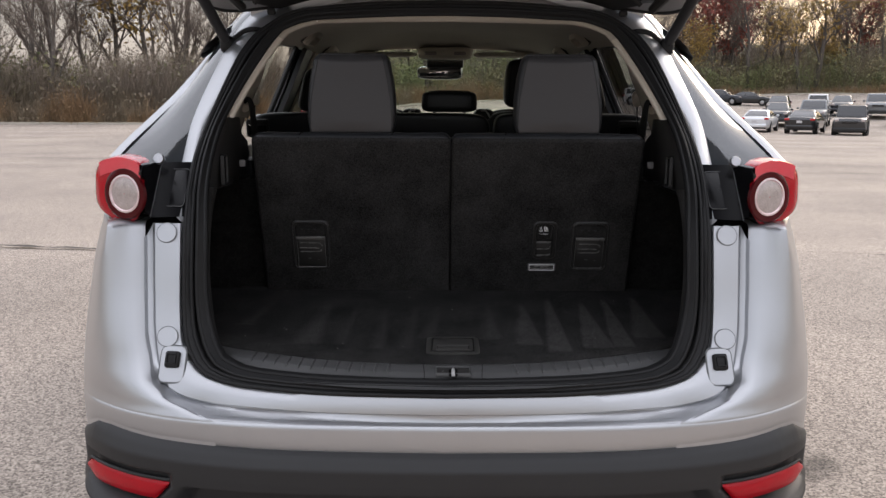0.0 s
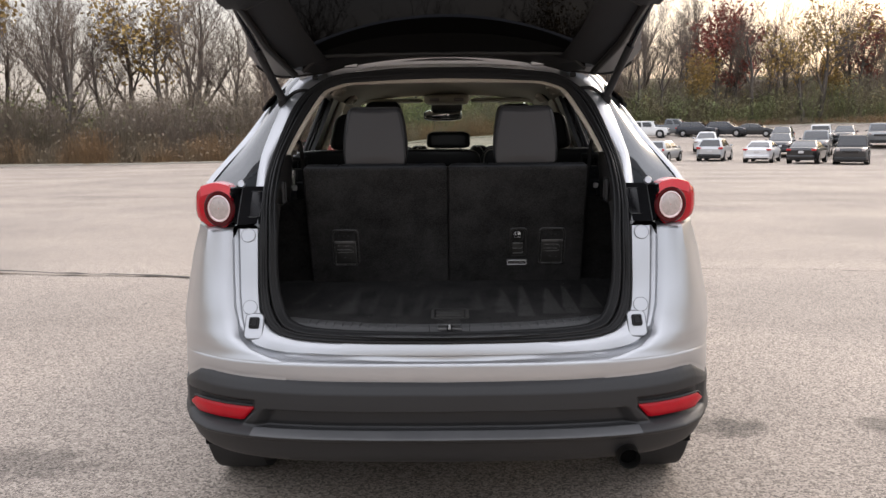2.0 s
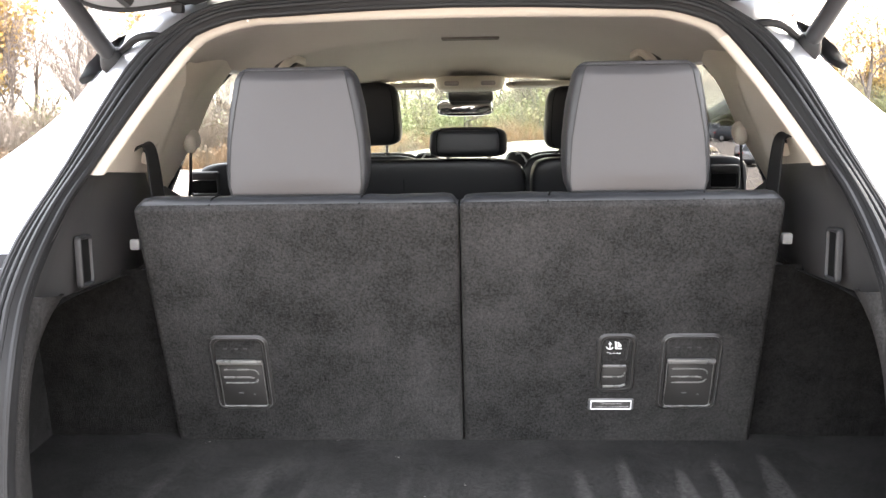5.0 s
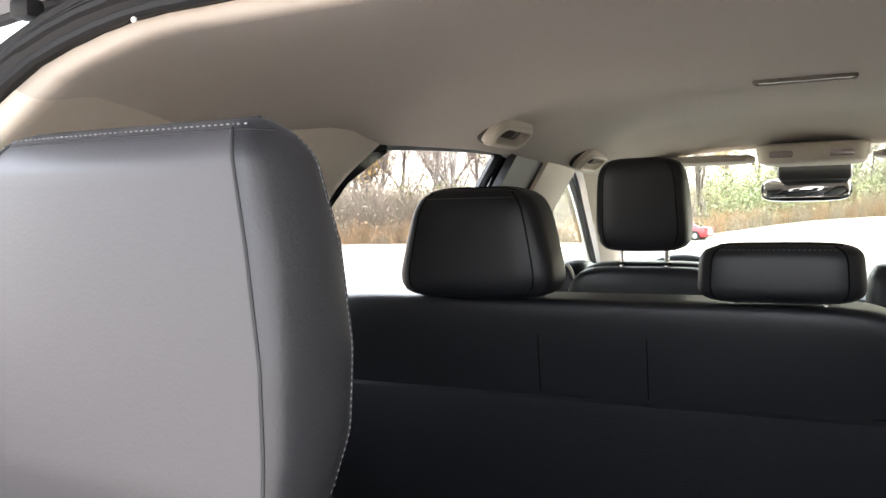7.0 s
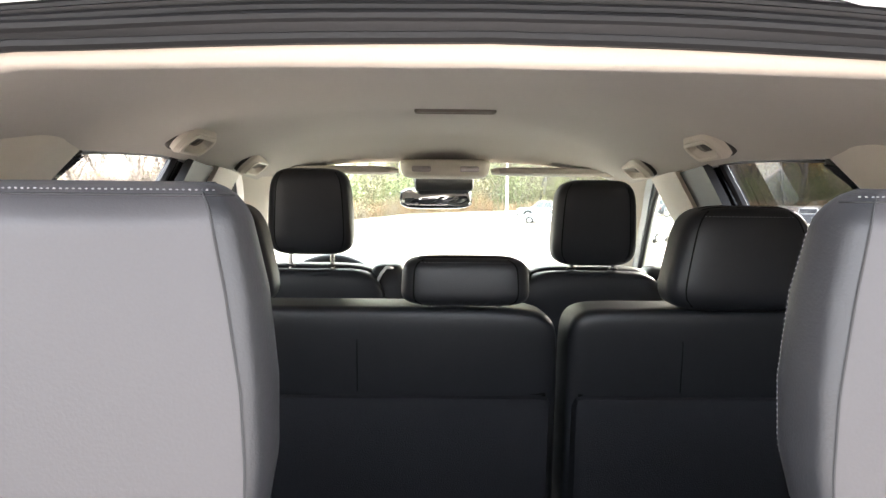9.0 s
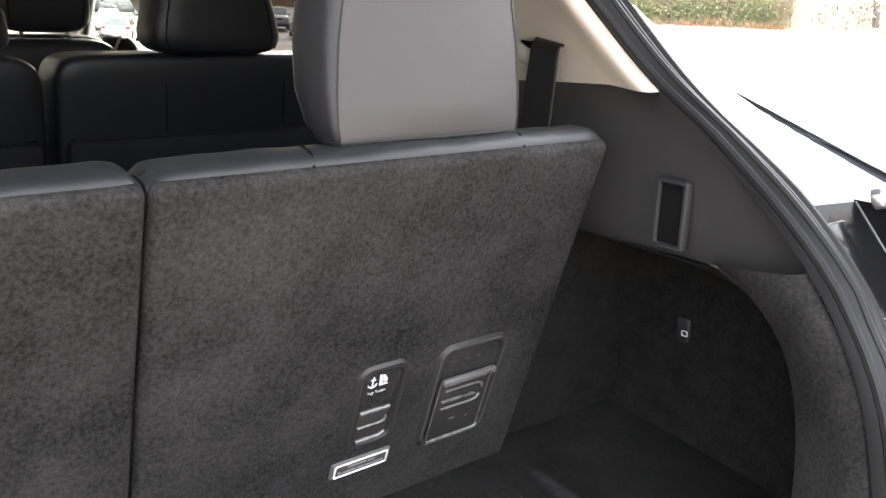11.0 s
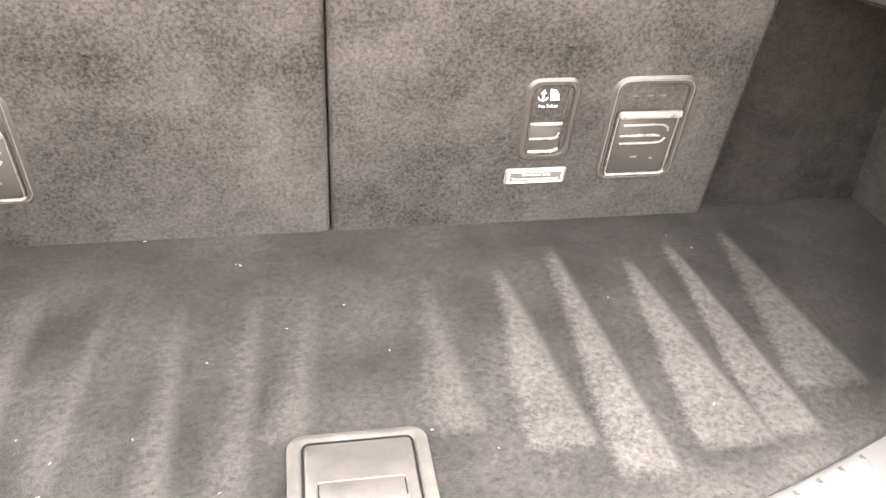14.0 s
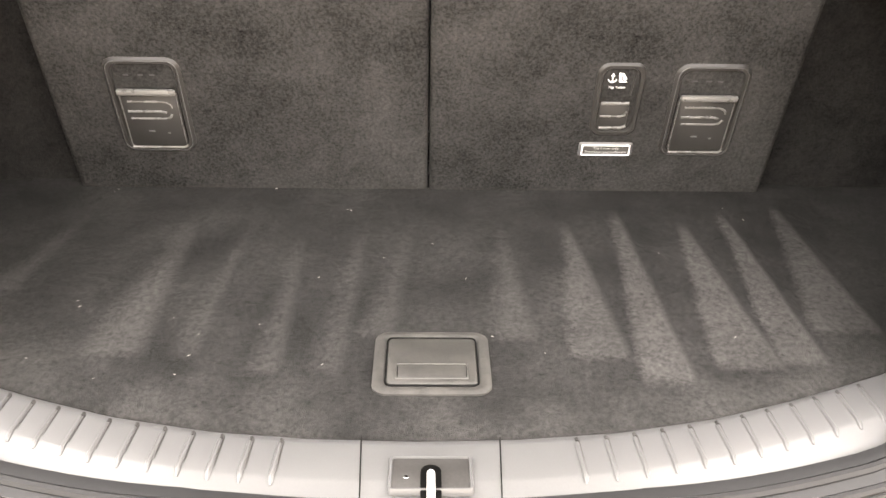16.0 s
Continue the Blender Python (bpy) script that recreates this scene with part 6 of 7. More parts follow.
def third_row(x0, x1, has_tether, label):
    cx = (x0 + x1) / 2
    seat = thing("third_row_seat", (cx, .9, .80), label, "seat", group="third-row seats")
    z0, z1 = .834, 1.283
    m = axes((cx, .848 - ((z0 + z1) / 2 - .838) * LEAN, (z0 + z1) / 2), (1, 0, 0), (0, -LEAN, 1))
    back = rbox((0, -.012, -.036), (x1 - x0 - .002, (z1 - z0) * 1.0, .062), .018, 4)
    bmesh.ops.transform(back, matrix=m, verts=back.verts)
    core = part("backrest", back, LEATHER, seat, "black leatherette backrest")
    bm = soft_slab(x1 - x0 - .001, (z1 - z0) * 1.086, .012, -.030, .0035, .010, m @ Matrix.Translation((0, -.0080, 0)))
    part("back_carpet", bm, CARPET_BACK, seat, "black felt carpet on the back of the seat")
    roll = [(.7180, 1.262), (.7125, 1.272), (.7085, 1.280), (.7095, 1.288), (.716, 1.2935), (.728, 1.2965), (.745, 1.2970), (.762, 1.2935), (.774, 1.286), (.780, 1.274), (.780, 1.255)]
    rows = []
    for k in range(49):
        u = -1 + 2 * k / 48
        end = max(0.0, (abs(u) - .93) / .07) ** 2
        x = cx + u * (x1 - x0 - .002) / 2
        sag = .0006 * math.sin(11 * u + cx * 7) + .0004 * math.sin(29 * u)
        rows.append([Vector((x, y + (.743 - y) * .10 * end, z - .012 * end * max(0.0, (z - 1.25) / .047) + sag * (z - 1.248) / .05)) for y, z in roll])
    topc = loft(rows)
    part("top_cover", topc, LEATHER, core, "black leatherette top edge with cross seams", angle=60)
    hx = cx + (.012 if x0 > -.1 else -.012)
    for dx in (-.125, .12):
        part("cross_seam", tube([(hx + dx - .003, .7075, 1.282), (hx + dx, .718, 1.2940), (hx + dx + .004, .742, 1.2975), (hx + dx + .007, .768, 1.2910)], .0018, 5), DARK_VOID, core)
    part("cushion", cushion((cx, 1.16, .72), (x1 - x0, .50, .16), .35, nu=32, nv=10), LEATHER, seat, "black leatherette seat cushion")
    grey_headrest(seat, -.256 if x0 < -.1 else .299)
    # release handle
    px = (-.380 if x0 < -.1 else .404)
    fm = face(px, .9792)
    bez = part("release_bezel", frame_ring(.106, .156, .019, .011, -.004, .0072, fm), TRIM_BLACK, seat, "satin black release handle set in the carpet")
    part("bezel_floor", plate(rrect(.094, .146, .012), .0, .0030, fm), SATIN_BLACK, bez)
    paddle = part("handle_paddle", plate(rrect(.080, .094, .006), .001, .0072, fm @ Matrix.Translation((0, -.0215, 0))), TRIM_BLACK, bez)
    part("paddle_edge", frame_ring(.080, .094, .006, .0012, .0070, .0080, fm @ Matrix.Translation((0, -.0215, 0))), EDGE_GLINT, paddle)
    lug = rbox((0, 0, 0), (.082, .0095, .008), .0034)
    bmesh.ops.transform(lug, matrix=fm @ Matrix.Translation((0, .0265, .0105)), verts=lug.verts)
    part("handle_bar", lug, EDGE_GLINT, bez, "raised bar of the release handle")
    upper_groove = [(-.030, .0095, .0083), (.016, .0095, .0083), (.024, .008, .0082), (.029, .004, .0080), (.030, -.001, .0078)]
    part("handle_groove", tube([fm @ Vector(q) for q in upper_groove], .0015, 6), EDGE_GLINT, bez)
    part("handle_groove", tube([fm @ Vector(q) for q in ((-.032, -.0065, .0086), (.014, -.0065, .0086), (.021, -.0085, .0082))], .0019, 6), EDGE_GLINT, bez)
    part("handle_groove", tube([fm @ Vector(q) for q in ((-.030, -.0185, .0084), (.018, -.0185, .0084), (.025, -.0165, .0084), (.0285, -.0115, .0080))], .0016, 6), EDGE_GLINT, bez)
    for dx, dy, w in ((-.006, -.041, .009), (.018, -.044, .004)):
        part("handle_mark", plate(rrect(w, .0028, .001), .0070, .0076, fm @ Matrix.Translation((dx, dy, 0))), SCUFF, bez)
    for dx in (-.024, -.004, .012):
        part("window_mark", plate(rrect(.008, .003, .001), .0028, .0036, fm @ Matrix.Translation((dx, .050, 0))), BLACK_PLASTIC, bez)
    part("handle_lip", tube([fm @ Vector((-.039, -.068, .009)), fm @ Vector((.036, -.068, .009)), fm @ Vector((.041, -.065, .008))], .0017, 6), EDGE_GLINT, bez)
    # thin pale ring painted as the highlight on the bezel's rim
    part("bezel_glint", frame_ring(.098, .148, .015, .0010, .005, .0079, fm), SCUFF, bez)
    if has_tether:
        tm = face(.277, .9965)
        tb = part("tether_bezel", frame_ring(.068, .120, .017, .010, -.004, .007, tm), TRIM_BLACK, seat, "black tether anchor cover set in the carpet")
        part("tether_floor", plate(rrect(.056, .108, .010), .0, .0030, tm), SATIN_BLACK, tb)
        flap = part("tether_flap", plate(rrect(.044, .046, .006), .001, .0052, tm @ Matrix.Translation((-.003, -.026, 0))), TRIM_BLACK, tb, "small hinged flap of the tether cover")
        for pts, r in ((((-.022, -.004), (.017, -.004)), .0024), (((-.021, -.026), (.008, -.026), (.014, -.024), (.016, -.018)), .0015), (((-.020, -.046), (.010, -.046), (.018, -.042)), .0022)):
            part("tether_bar", tube([tm @ Vector((x, y, .0062)) for x, y in pts], r, 8), EDGE_GLINT, flap)
        part("tether_rib", tube([tm @ Vector((.0195, .046, .0036)), tm @ Vector((.0165, .008, .0036))], .0017, 6), TRIM_BLACK, tb)
        pic = tm @ Matrix.Translation((-.004, .0345, .0032)) @ Matrix.Scale(.80, 4)
        anchor = tube([pic @ Vector(q) for q in ((-.010, .011, .0008), (-.010, -.006, .0008))], .0008, 5)
        add(anchor, tube([pic @ Vector((-.0135, .006, .0008)), pic @ Vector((-.0065, .006, .0008))], .0008, 5))
        add(anchor, tube([pic @ Vector((-.010 + .007 * math.sin(a), -.000 - .007 * math.cos(a), .0008)) for a in [-1.4 + 2.8 * k / 10 for k in range(11)]], .0008, 5))
        add(anchor, plate([(.000, .012), (.003, .012), (.006, -.004), (.015, -.004), (.016, -.007), (.002, -.007)], 0, .0010, pic))
        add(anchor, plate([(.005, .012), (.009, .010), (.015, .001), (.013, -.002), (.008, -.002)], 0, .0010, pic))
        part("tether_symbol", anchor, WHITE_PRINT, tb, "white child-seat anchor symbol")
        part("tether_words", text_mesh("Top Tether", .0052, tm @ Matrix.Translation((-.004, .0205, .0033)), .0003), WHITE_PRINT, tb)
        lm_ = face(.273, .9150)
        lp = part("label_plate", plate(rrect(.080, .024, .003), -.002, .0065, lm_), SCUFF, seat, "small framed label below the tether cover")
        part("label_frame", frame_ring(.072, .019, .002, .0018, .006, .0078, lm_), WHITE_PRINT, lp)
        part("label_field", plate(rrect(.068, .015, .001), .006, .0068, lm_), mat("label_grey", (0.045, 0.043, 0.041), 0.5, spec=0.2), lp)
        grey_ink = mat("pale_grey_print", (0.34, 0.33, 0.32), 0.6)
        part("label_words", text_mesh("Third row only", .0062, lm_ @ Matrix.Translation((0, .0034, .0068)), .0003), grey_ink, lp)
        part("label_words", text_mesh("Troisi\u00e8me rang seulement", .0058, lm_ @ Matrix.Translation((0, -.0034, .0068)), .0003, width=.062), grey_ink, lp)
    return seat


third_row(-.520, .0113, False, "black third-row seat with felt-carpeted back and raised head restraint")
third_row(.0120, .526, True, "black third-row seat with tether cover and raised head restraint")
part("loose_thread", tube([(.519, .845, .850), (.516, .842, .857), (.517, .840, .863)], .0009, 5), WHITE_PRINT, suv, "pale loose thread at the seat corner")
for s in (-1, 1):
    # third-row belt hanging from the pillar
    belt = thing("seat_belt", (s * .54, .90, 1.28), "black seat belt hanging from the pillar trim", "seat belt", group="third-row belts")
    dy = .016 if s < 0 else -.030
    line = curve([(s * .601, .888 + dy, 1.362), (s * .582, .884 + dy, 1.380), (s * .570, .880 + dy, 1.385), (s * .560, .877 + dy, 1.376), (s * .555, .875 + dy, 1.352), (s * .551, .876 + dy, 1.30), (s * .547, .879 + dy, 1.24), (s * .543, .884 + dy, 1.17)], 40)
    across = lambda k: Vector((s * .002, .0235, .006)).lerp(Vector((s * -.003, .0235, -.001)), min(1, k / 16))
    ridge = ((-1, 0), (-.93, -.0012), (-.80, -.0006), (-.5, -.0013), (-.2, -.0005), (.2, -.0014), (.5, -.0006), (.80, -.0012), (.93, -.0012), (1, 0))
    rows = [[p + across(k) * f + Vector((s * 1.6 * h, 0, 0)) for k, p in enumerate(line)] for f, h in ridge]
    part("webbing", loft(rows, thick=.0022), RUBBER, belt, "ribbed black webbing")
    slot = curve([(s * .582, .906 + dy, 1.375), (s * .585, .936 + dy, 1.381), (s * .588, .971 + dy, 1.396), (s * .589, 1.001 + dy, 1.412)], 12)
    part("belt_slot", tube(slot, [.0075 * (1 - .8 * k / 11) for k in range(12)], 8), SLOT_BLACK, belt, "dark slot in the pillar trim")
    ledge = curve([(s * .583, .911 + dy, 1.356), (s * .586, .941 + dy, 1.366), (s * .589, .976 + dy, 1.384), (s * .590, 1.006 + dy, 1.402)], 12)
    part("slot_lip", tube(ledge, [.012 * (1 - .5 * k / 11) for k in range(12)], 10), BEIGE_PLASTIC, belt, "raised beige lip below the slot")

# ---- second-row seats ----
def head_block(parent, c, s, material, label, lean=.05, taper=.08, posts=0.0, stitched=False):
    h = part("head_restraint", cushion(c, s, .42, taper=taper, lean=lean, nu=48, nv=26), material, parent, label, angle=50)
    for dx in (-.055, .055):
        part("post", tube([(c[0] + dx, c[1], c[2] - s[2] / 2 - .045 - posts), (c[0] + dx, c[1], c[2] - s[2] / 2 + .02)], .006, 8), STEEL, h)
        part("post_collar", disc((c[0] + dx, c[1], c[2] - s[2] / 2 - .012 - posts), .013, (0, 0, 1), .006, 14), BLACK_PLASTIC, h)
    skin = skin_of(c, s, .42, taper, lean)
    for side in (-1, 1):
        part("side_seam", tube([skin(side * .80, None, -.9 + 1.8 * k / 12) for k in range(13)], .0013, 5), DARK_VOID, h)
    if stitched:
        line = [skin(-.78 + 1.56 * k / 48, None, .80) for k in range(49)]
        for k in range(0, 48, 2):
            part("stitch", tube([line[k], line[k + 1]], .0005, 4), THREAD, h)
        for y in (-.62, -.3):
            part("top_pleat", tube([skin(-.75 + 1.5 * k / 12, y, None) for k in range(13)], .0012, 5), DARK_VOID, h)
    return h


def second_row(x0, x1, seams, label):
    cx, w = (x0 + x1) / 2, x1 - x0
    seat = thing("second_row_seat", (cx, 1.75, .55), label, "seat", group="second-row seats")
    back = cushion((cx, 1.665, 1.075), (w, .145, .506), .15, lean=.0, crown=.0, nu=80, nv=36, e2=.20)
    for v in back.verts:
        v.co.y -= (v.co.z - 1.30) * .12
    core = part("backrest", back, LEATHER, seat, "black leatherette backrest")
    lower_panel = rbox((cx, 1.628, .985), (w - .02, .10, .40), .02)
    for v in lower_panel.verts:
        v.co.y -= (v.co.z - 1.30) * .12
    part("back_panel", lower_panel, mat("black_seat_back_carpet", (0.0175, 0.0185, 0.0217), 0.8, 0, 0.2, 12, 500, 0.4, spec=0.25), seat)
    for sx in seams:
        part("back_seam", tube([(sx, 1.59 - (z - 1.30) * .12 - (.0 if z < 1.29 else -.02), z) for z in (1.19, 1.22, 1.27, 1.305)], .0009, 5), DARK_VOID, core)
    part("cross_seam", tube([(x0 + .02 + (w - .04) * k / 6, 1.598 - (1.182 - 1.30) * .12, 1.184) for k in range(7)], .003, 5), DARK_VOID, core)
    part("cushion", cushion((cx, 2.0, .72), (w, .56, .18), .3, nu=40, nv=12), LEATHER, seat)
    return seat


s2a = second_row(-.725, .166, (-.160, -.320), "black wide second-row bench section with two head restraints")
head_block(s2a, (-.416, 1.615, 1.411), (.274, .110, .168), LEATHER, "black leatherette head restraint", taper=.30, stitched=True)
head_block(s2a, (.0125, 1.615, 1.371), (.208, .115, .078), LEATHER, "low black centre head restraint with pleated top", taper=.04, stitched=True)
s2b = second_row(.180, .745, (.365, .60), "black single second-row seat with a raised head restraint")
head_block(s2b, (.459, 1.615, 1.411), (.274, .110, .168), LEATHER, "black leatherette head restraint", taper=.30, stitched=True)
for bench, x in ((s2b, .672), (s2a, -.690)):
    lt = axes((x, 1.574, 1.272), (1, 0, 0), (0, -.1, 1))
    lat = part("release_recess", frame_ring(.082, .066, .010, .008, -.006, .005, lt), BLACK_PLASTIC, bench, "black seat release recess")
    part("recess_floor", plate(rrect(.068, .034, .006), -.004, .001, lt @ Matrix.Translation((0, -.008, 0))), DARK_VOID, lat)
    part("finger_pad", plate(rrect(.070, .020, .004), -.002, .006, lt @ Matrix.Translation((0, .021, 0))), TRIM_BLACK, lat)
    part("recess_lip", tube([lt @ Vector((-.030, -.026, .004)), lt @ Vector((.030, -.026, .004))], .0018, 6), EDGE_GLINT, lat)
tag = part("warning_label", plate(rrect(.078, .036, .002), 0, .001, axes((.632, 1.590, 1.129), (1, 0, .04), (0, -.12, 1))), mat("label_white", (0.24, 0.22, 0.21), 0.5), s2b, "small orange and grey warning label")
lab = axes((.632, 1.590, 1.129), (1, 0, .04), (0, -.12, 1))
part("label_band", plate(rrect(.076, .013, .001), .001, .0018, lab @ Matrix.Translation((0, .0105, 0))), mat("label_orange", (0.85, 0.34, 0.03), 0.5), tag)
for dx, w in ((-.012, .032), (.016, .022)):
    part("label_bar", plate(rrect(w, .009, .001), .001, .0017, lab @ Matrix.Translation((dx, -.008, 0))), mat("label_ink", (0.05, 0.05, 0.05), 0.6), tag)
for s, x in ((-1, -.745), (1, .745)):
    part("seat_hinge", rbox((x * .985, 1.63, .97), (.045, .15, .38), .014), BLACK_PLASTIC, suv, "black hinge cover at the bench's end")

# ---- front seats ----
for s, cx, hz, posts in ((-1, -.358, 1.470, .020), (1, .386, 1.447, 0.0)):
    seat = thing("front_seat", (cx, 2.7, .5), "black leather front seat with a tall head restraint", "seat", group="front seats")
    back = cushion((cx, 2.56, 1.02), (.50, .17, .60), .32, taper=.22, lean=-.16, nu=44, nv=24)
    part("backrest", back, LEATHER, seat)
    part("shoulder", cushion((cx, 2.545, 1.28), (.34, .12, .10), .5, nu=28, nv=12), LEATHER, seat)
    for q in (-1, 1):
        part("bolster", cushion((cx + q * .20, 2.56, 1.20), (.12, .17, .26), .55, nu=24, nv=14), LEATHER, seat)
        part("piping", tube(curve([(cx + q * .155, 2.48, 1.15), (cx + q * .165, 2.47, 1.26), (cx + q * .20, 2.49, 1.325), (cx + q * .235, 2.53, 1.29)], 12), .004, 6), mat("pale_piping", (0.5, 0.5, 0.5), 0.4), seat)
    part("cushion", cushion((cx, 2.92, .72), (.52, .54, .20), .35, nu=32, nv=12), LEATHER, seat)
    head_block(seat, (cx, 2.475, hz), (.232, .115, .226), LEATHER, "tall black leather head restraint", lean=-.12, taper=.12, posts=posts)

# ---- verge beyond the lot, kerb ----
VERGE = mat("leaf_littered_verge", (0.20, 0.155, 0.095), 0.95, 0, 0.35, 0.4, 9, 0.8, tint=(0.16, 0.14, 0.075), dist=0.05)
KERB = mat("pale_concrete_kerb", (0.46, 0.42, 0.36), 0.9, 0, 0.15, 2, 40, 0.3, dist=0.004)


def at(az, r, dz=0.0):
    x, y = r * math.sin(radians(az)), r * math.cos(radians(az))
    return Vector((x, y, ground_height(x, y) + dz))


def bank(az, dr):
    """The rise of the verge beyond the kerb: a low bank on one side, a high wooded one on the other."""
    return ip(dr, [.6, 4, 12, 26, 60, 140], [.14, .35, 1.2, 3.4, 7.5, 11]) * ip(az, [-12, 8, 70, 110], [.35, 1, 1, .35])


azs = [-180 + 360 * k / 180 for k in range(180)]
rows = []
for dr, dz in ((0.3, .02), (0.6, .14), (4, .25), (12, .5), (26, 1.2), (60, 2.5), (140, 4.0), (500, 6), (2300, 8)):
    rows.append([at(a, lot_radius(a) + dr, (dz if dr < 1 else bank(a, dr)) + (.25 * noise.noise(Vector((a * .2, dr * .1, 0))) if dr > 2 else 0)) if dr < 140 else at(a, lot_radius(a) + 140, dz) * 1.0 + Vector((math.sin(radians(a)), math.cos(radians(a)), 0)) * (dr - 140) for a in azs])
single("verge", loft(rows, close_u=True), VERGE, "rough leaf-littered verge beyond the kerb", "ground", kind="structure")
rows = []
for dr, dz in ((0, -.02), (.0, .13), (.03, .15), (.17, .15), (.35, .13)):
    rows.append([at(a, lot_radius(a) + dr, dz) for a in azs])
single("kerb", loft(rows, close_u=True), KERB, "low pale concrete kerb round the car park", "kerb", kind="structure")

# ---- trees ----
BARK = mat("grey_brown_bark", (0.13, 0.112, 0.098), 0.95, 0, 0.3, 3, 40, 0.6, dist=0.01)
TWIG = mat("thin_brown_twigs", (0.17, 0.135, 0.112), 0.95, 0, 0.25, 2, 20, per_piece=0.25)
LEAF_RED = mat("rust_red_leaves", (0.27, 0.075, 0.055), 0.8, 0, 0.3, 1.5, 9, per_piece=0.45)
LEAF_GOLD = mat("golden_leaves", (0.42, 0.28, 0.085), 0.8, 0, 0.3, 1.5, 9, per_piece=0.4)
LEAF_GREEN = mat("olive_leaves", (0.170, 0.190, 0.075), 0.8, 0, 0.35, 0.25, 9, per_piece=0.5, tint=(0.205, 0.172, 0.092))
LEAF_DRY = mat("dry_rust_brush", (0.32, 0.205, 0.11), 0.85, 0, 0.35, 0.3, 9, per_piece=0.3, tint=(0.27, 0.215, 0.15))
LEAF_GREY = mat("grey_brown_brush", (0.245, 0.200, 0.158), 0.85, 0, 0.3, 0.3, 9, per_piece=0.35, tint=(0.205, 0.170, 0.122))


class Soup:
    """Vertices and faces gathered for one mesh."""

    def __init__(self):
        self.v, self.f = [], []

    def seg(self, a, b, ra, rb, n=3):
        d = (b - a).normalized()
        u = d.orthogonal().normalized()
        w = d.cross(u)
        k = len(self.v)
        for p, r in ((a, ra), (b, rb)):
            for i in range(n):
                t = 2 * math.pi * i / n
                self.v.append(p + (u * math.cos(t) + w * math.sin(t)) * r)
        for i in range(n):
            j = (i + 1) % n
            self.f.append((k + i, k + j, k + n + j, k + n + i))

    def leaf(self, c, s, rng):
        a = Vector((rng.gauss(0, 1), rng.gauss(0, 1), rng.gauss(0, 1))).normalized() * s
        b = a.orthogonal().normalized() * s * .6
        k = len(self.v)
        self.v += [c - a, c + b, c + a, c - b]
        self.f.append((k, k + 1, k + 2, k + 3))

    def obj(self, name, material, parent=None, label=""):
        me = bpy.data.meshes.new(name)
        me.from_pydata([tuple(p) for p in self.v], [], self.f)
        me.shade_smooth()
        me.materials.append(material)
        ob = new(name, me)
        if parent:
            ob.parent = parent
        return tagged(ob, label)


def grow(seed, height, leaf=None, leaf_share=0.0, label=""):
    rng = random.Random(seed)
    wood, twigs, leaves = Soup(), Soup(), Soup()

    def limb(p, d, length, r, depth):
        n = 4 if depth < 2 else 3
        q, dd = p, d
        steps = 4 if depth == 0 else 3
        for i in range(steps):
            dd = (dd + Vector((rng.gauss(0, .13), rng.gauss(0, .13), rng.gauss(0.04, .08))) * (1 if depth else .45)).normalized()
            nx = q + dd * length / steps
            r2 = r * (1 - .20 * (i + 1) / steps if depth == 0 else 1 - .45 * (i + 1) / steps)
            (wood if depth < 2 else twigs).seg(q, nx, r * (1 - .45 * i / steps) if depth else r * (1 - .2 * i / steps), r2, 6 if depth == 0 else n)
            if depth < 4 and (depth > 0 or i > 0):
                for _ in range(2):
                    if depth == 0 and rng.random() < .2:
                        continue
                    side = Vector((rng.gauss(0, 1), rng.gauss(0, 1), rng.gauss(0, .4))).normalized()
                    nd = (dd * rng.uniform(.55, 1.0) + side * rng.uniform(.45, .9) + Vector((0, 0, .25))).normalized()
                    limb(nx, nd, length * rng.uniform(.42, .68), max(.012, r2 * rng.uniform(.45, .66)), depth + 1)
            if leaf and depth >= 2 and rng.random() < leaf_share:
                for _ in range(5):
                    leaves.leaf(nx + Vector((rng.gauss(0, .35), rng.gauss(0, .35), rng.gauss(0, .3))), rng.uniform(.10, .22), rng)
            q, r = nx, r2
        if depth < 3:
            limb(q, dd, length * rng.uniform(.6, .8), r * .9, depth + 1)

    limb(Vector((0, 0, -.3)), Vector((rng.gauss(0, .06), rng.gauss(0, .06), 1)).normalized(), height * .42, height * .020, 0)
    t = thing("tree", (0, 0, 0), label, "tree", group="trees round the lot")
    wood.obj("trunk", BARK, t, "grey-brown trunk and limbs")
    twigs.obj("crown", TWIG, t, "bare brown twigs")
    if leaves.f:
        leaves.obj("foliage", leaf, t, "thin remaining leaves")
    return t


kinds = [grow(21, 13, None, 0, "tall bare autumn tree with fine twigs"), grow(22, 15, None, 0, "tall bare autumn tree with forked limbs"), grow(23, 12, None, 0, "slender bare tree among brush"), grow(24, 14, LEAF_GOLD, .025, "nearly bare tree with a few golden leaves"), grow(25, 15, LEAF_RED, .09, "rust-red leaved autumn tree"), grow(26, 12, LEAF_GOLD, .08, "golden leaved autumn tree")]
rng = random.Random(77)
spots = []
for k in range(26):
    spots.append((-44 + 40 * (k + rng.uniform(-.3, .3)) / 26, rng.uniform(2.5, 16), None))
for k in range(64):
    spots.append((-4 + 56 * (k + rng.uniform(-.3, .3)) / 64, rng.uniform(3, 20), None))
for k in range(24):
    spots.append((-50 - 150 * k / 24, rng.uniform(3, 12), None))
for k in range(10):
    spots.append((56 + 90 * k / 10, rng.uniform(3, 12), None))
spots += [(-31.0, 8, 5), (18.6, 12, 4), (17.6, 9, 4), (25.8, 14, 4), (16.4, 5, 5), (24.0, 9, 5)]
first_used = set()
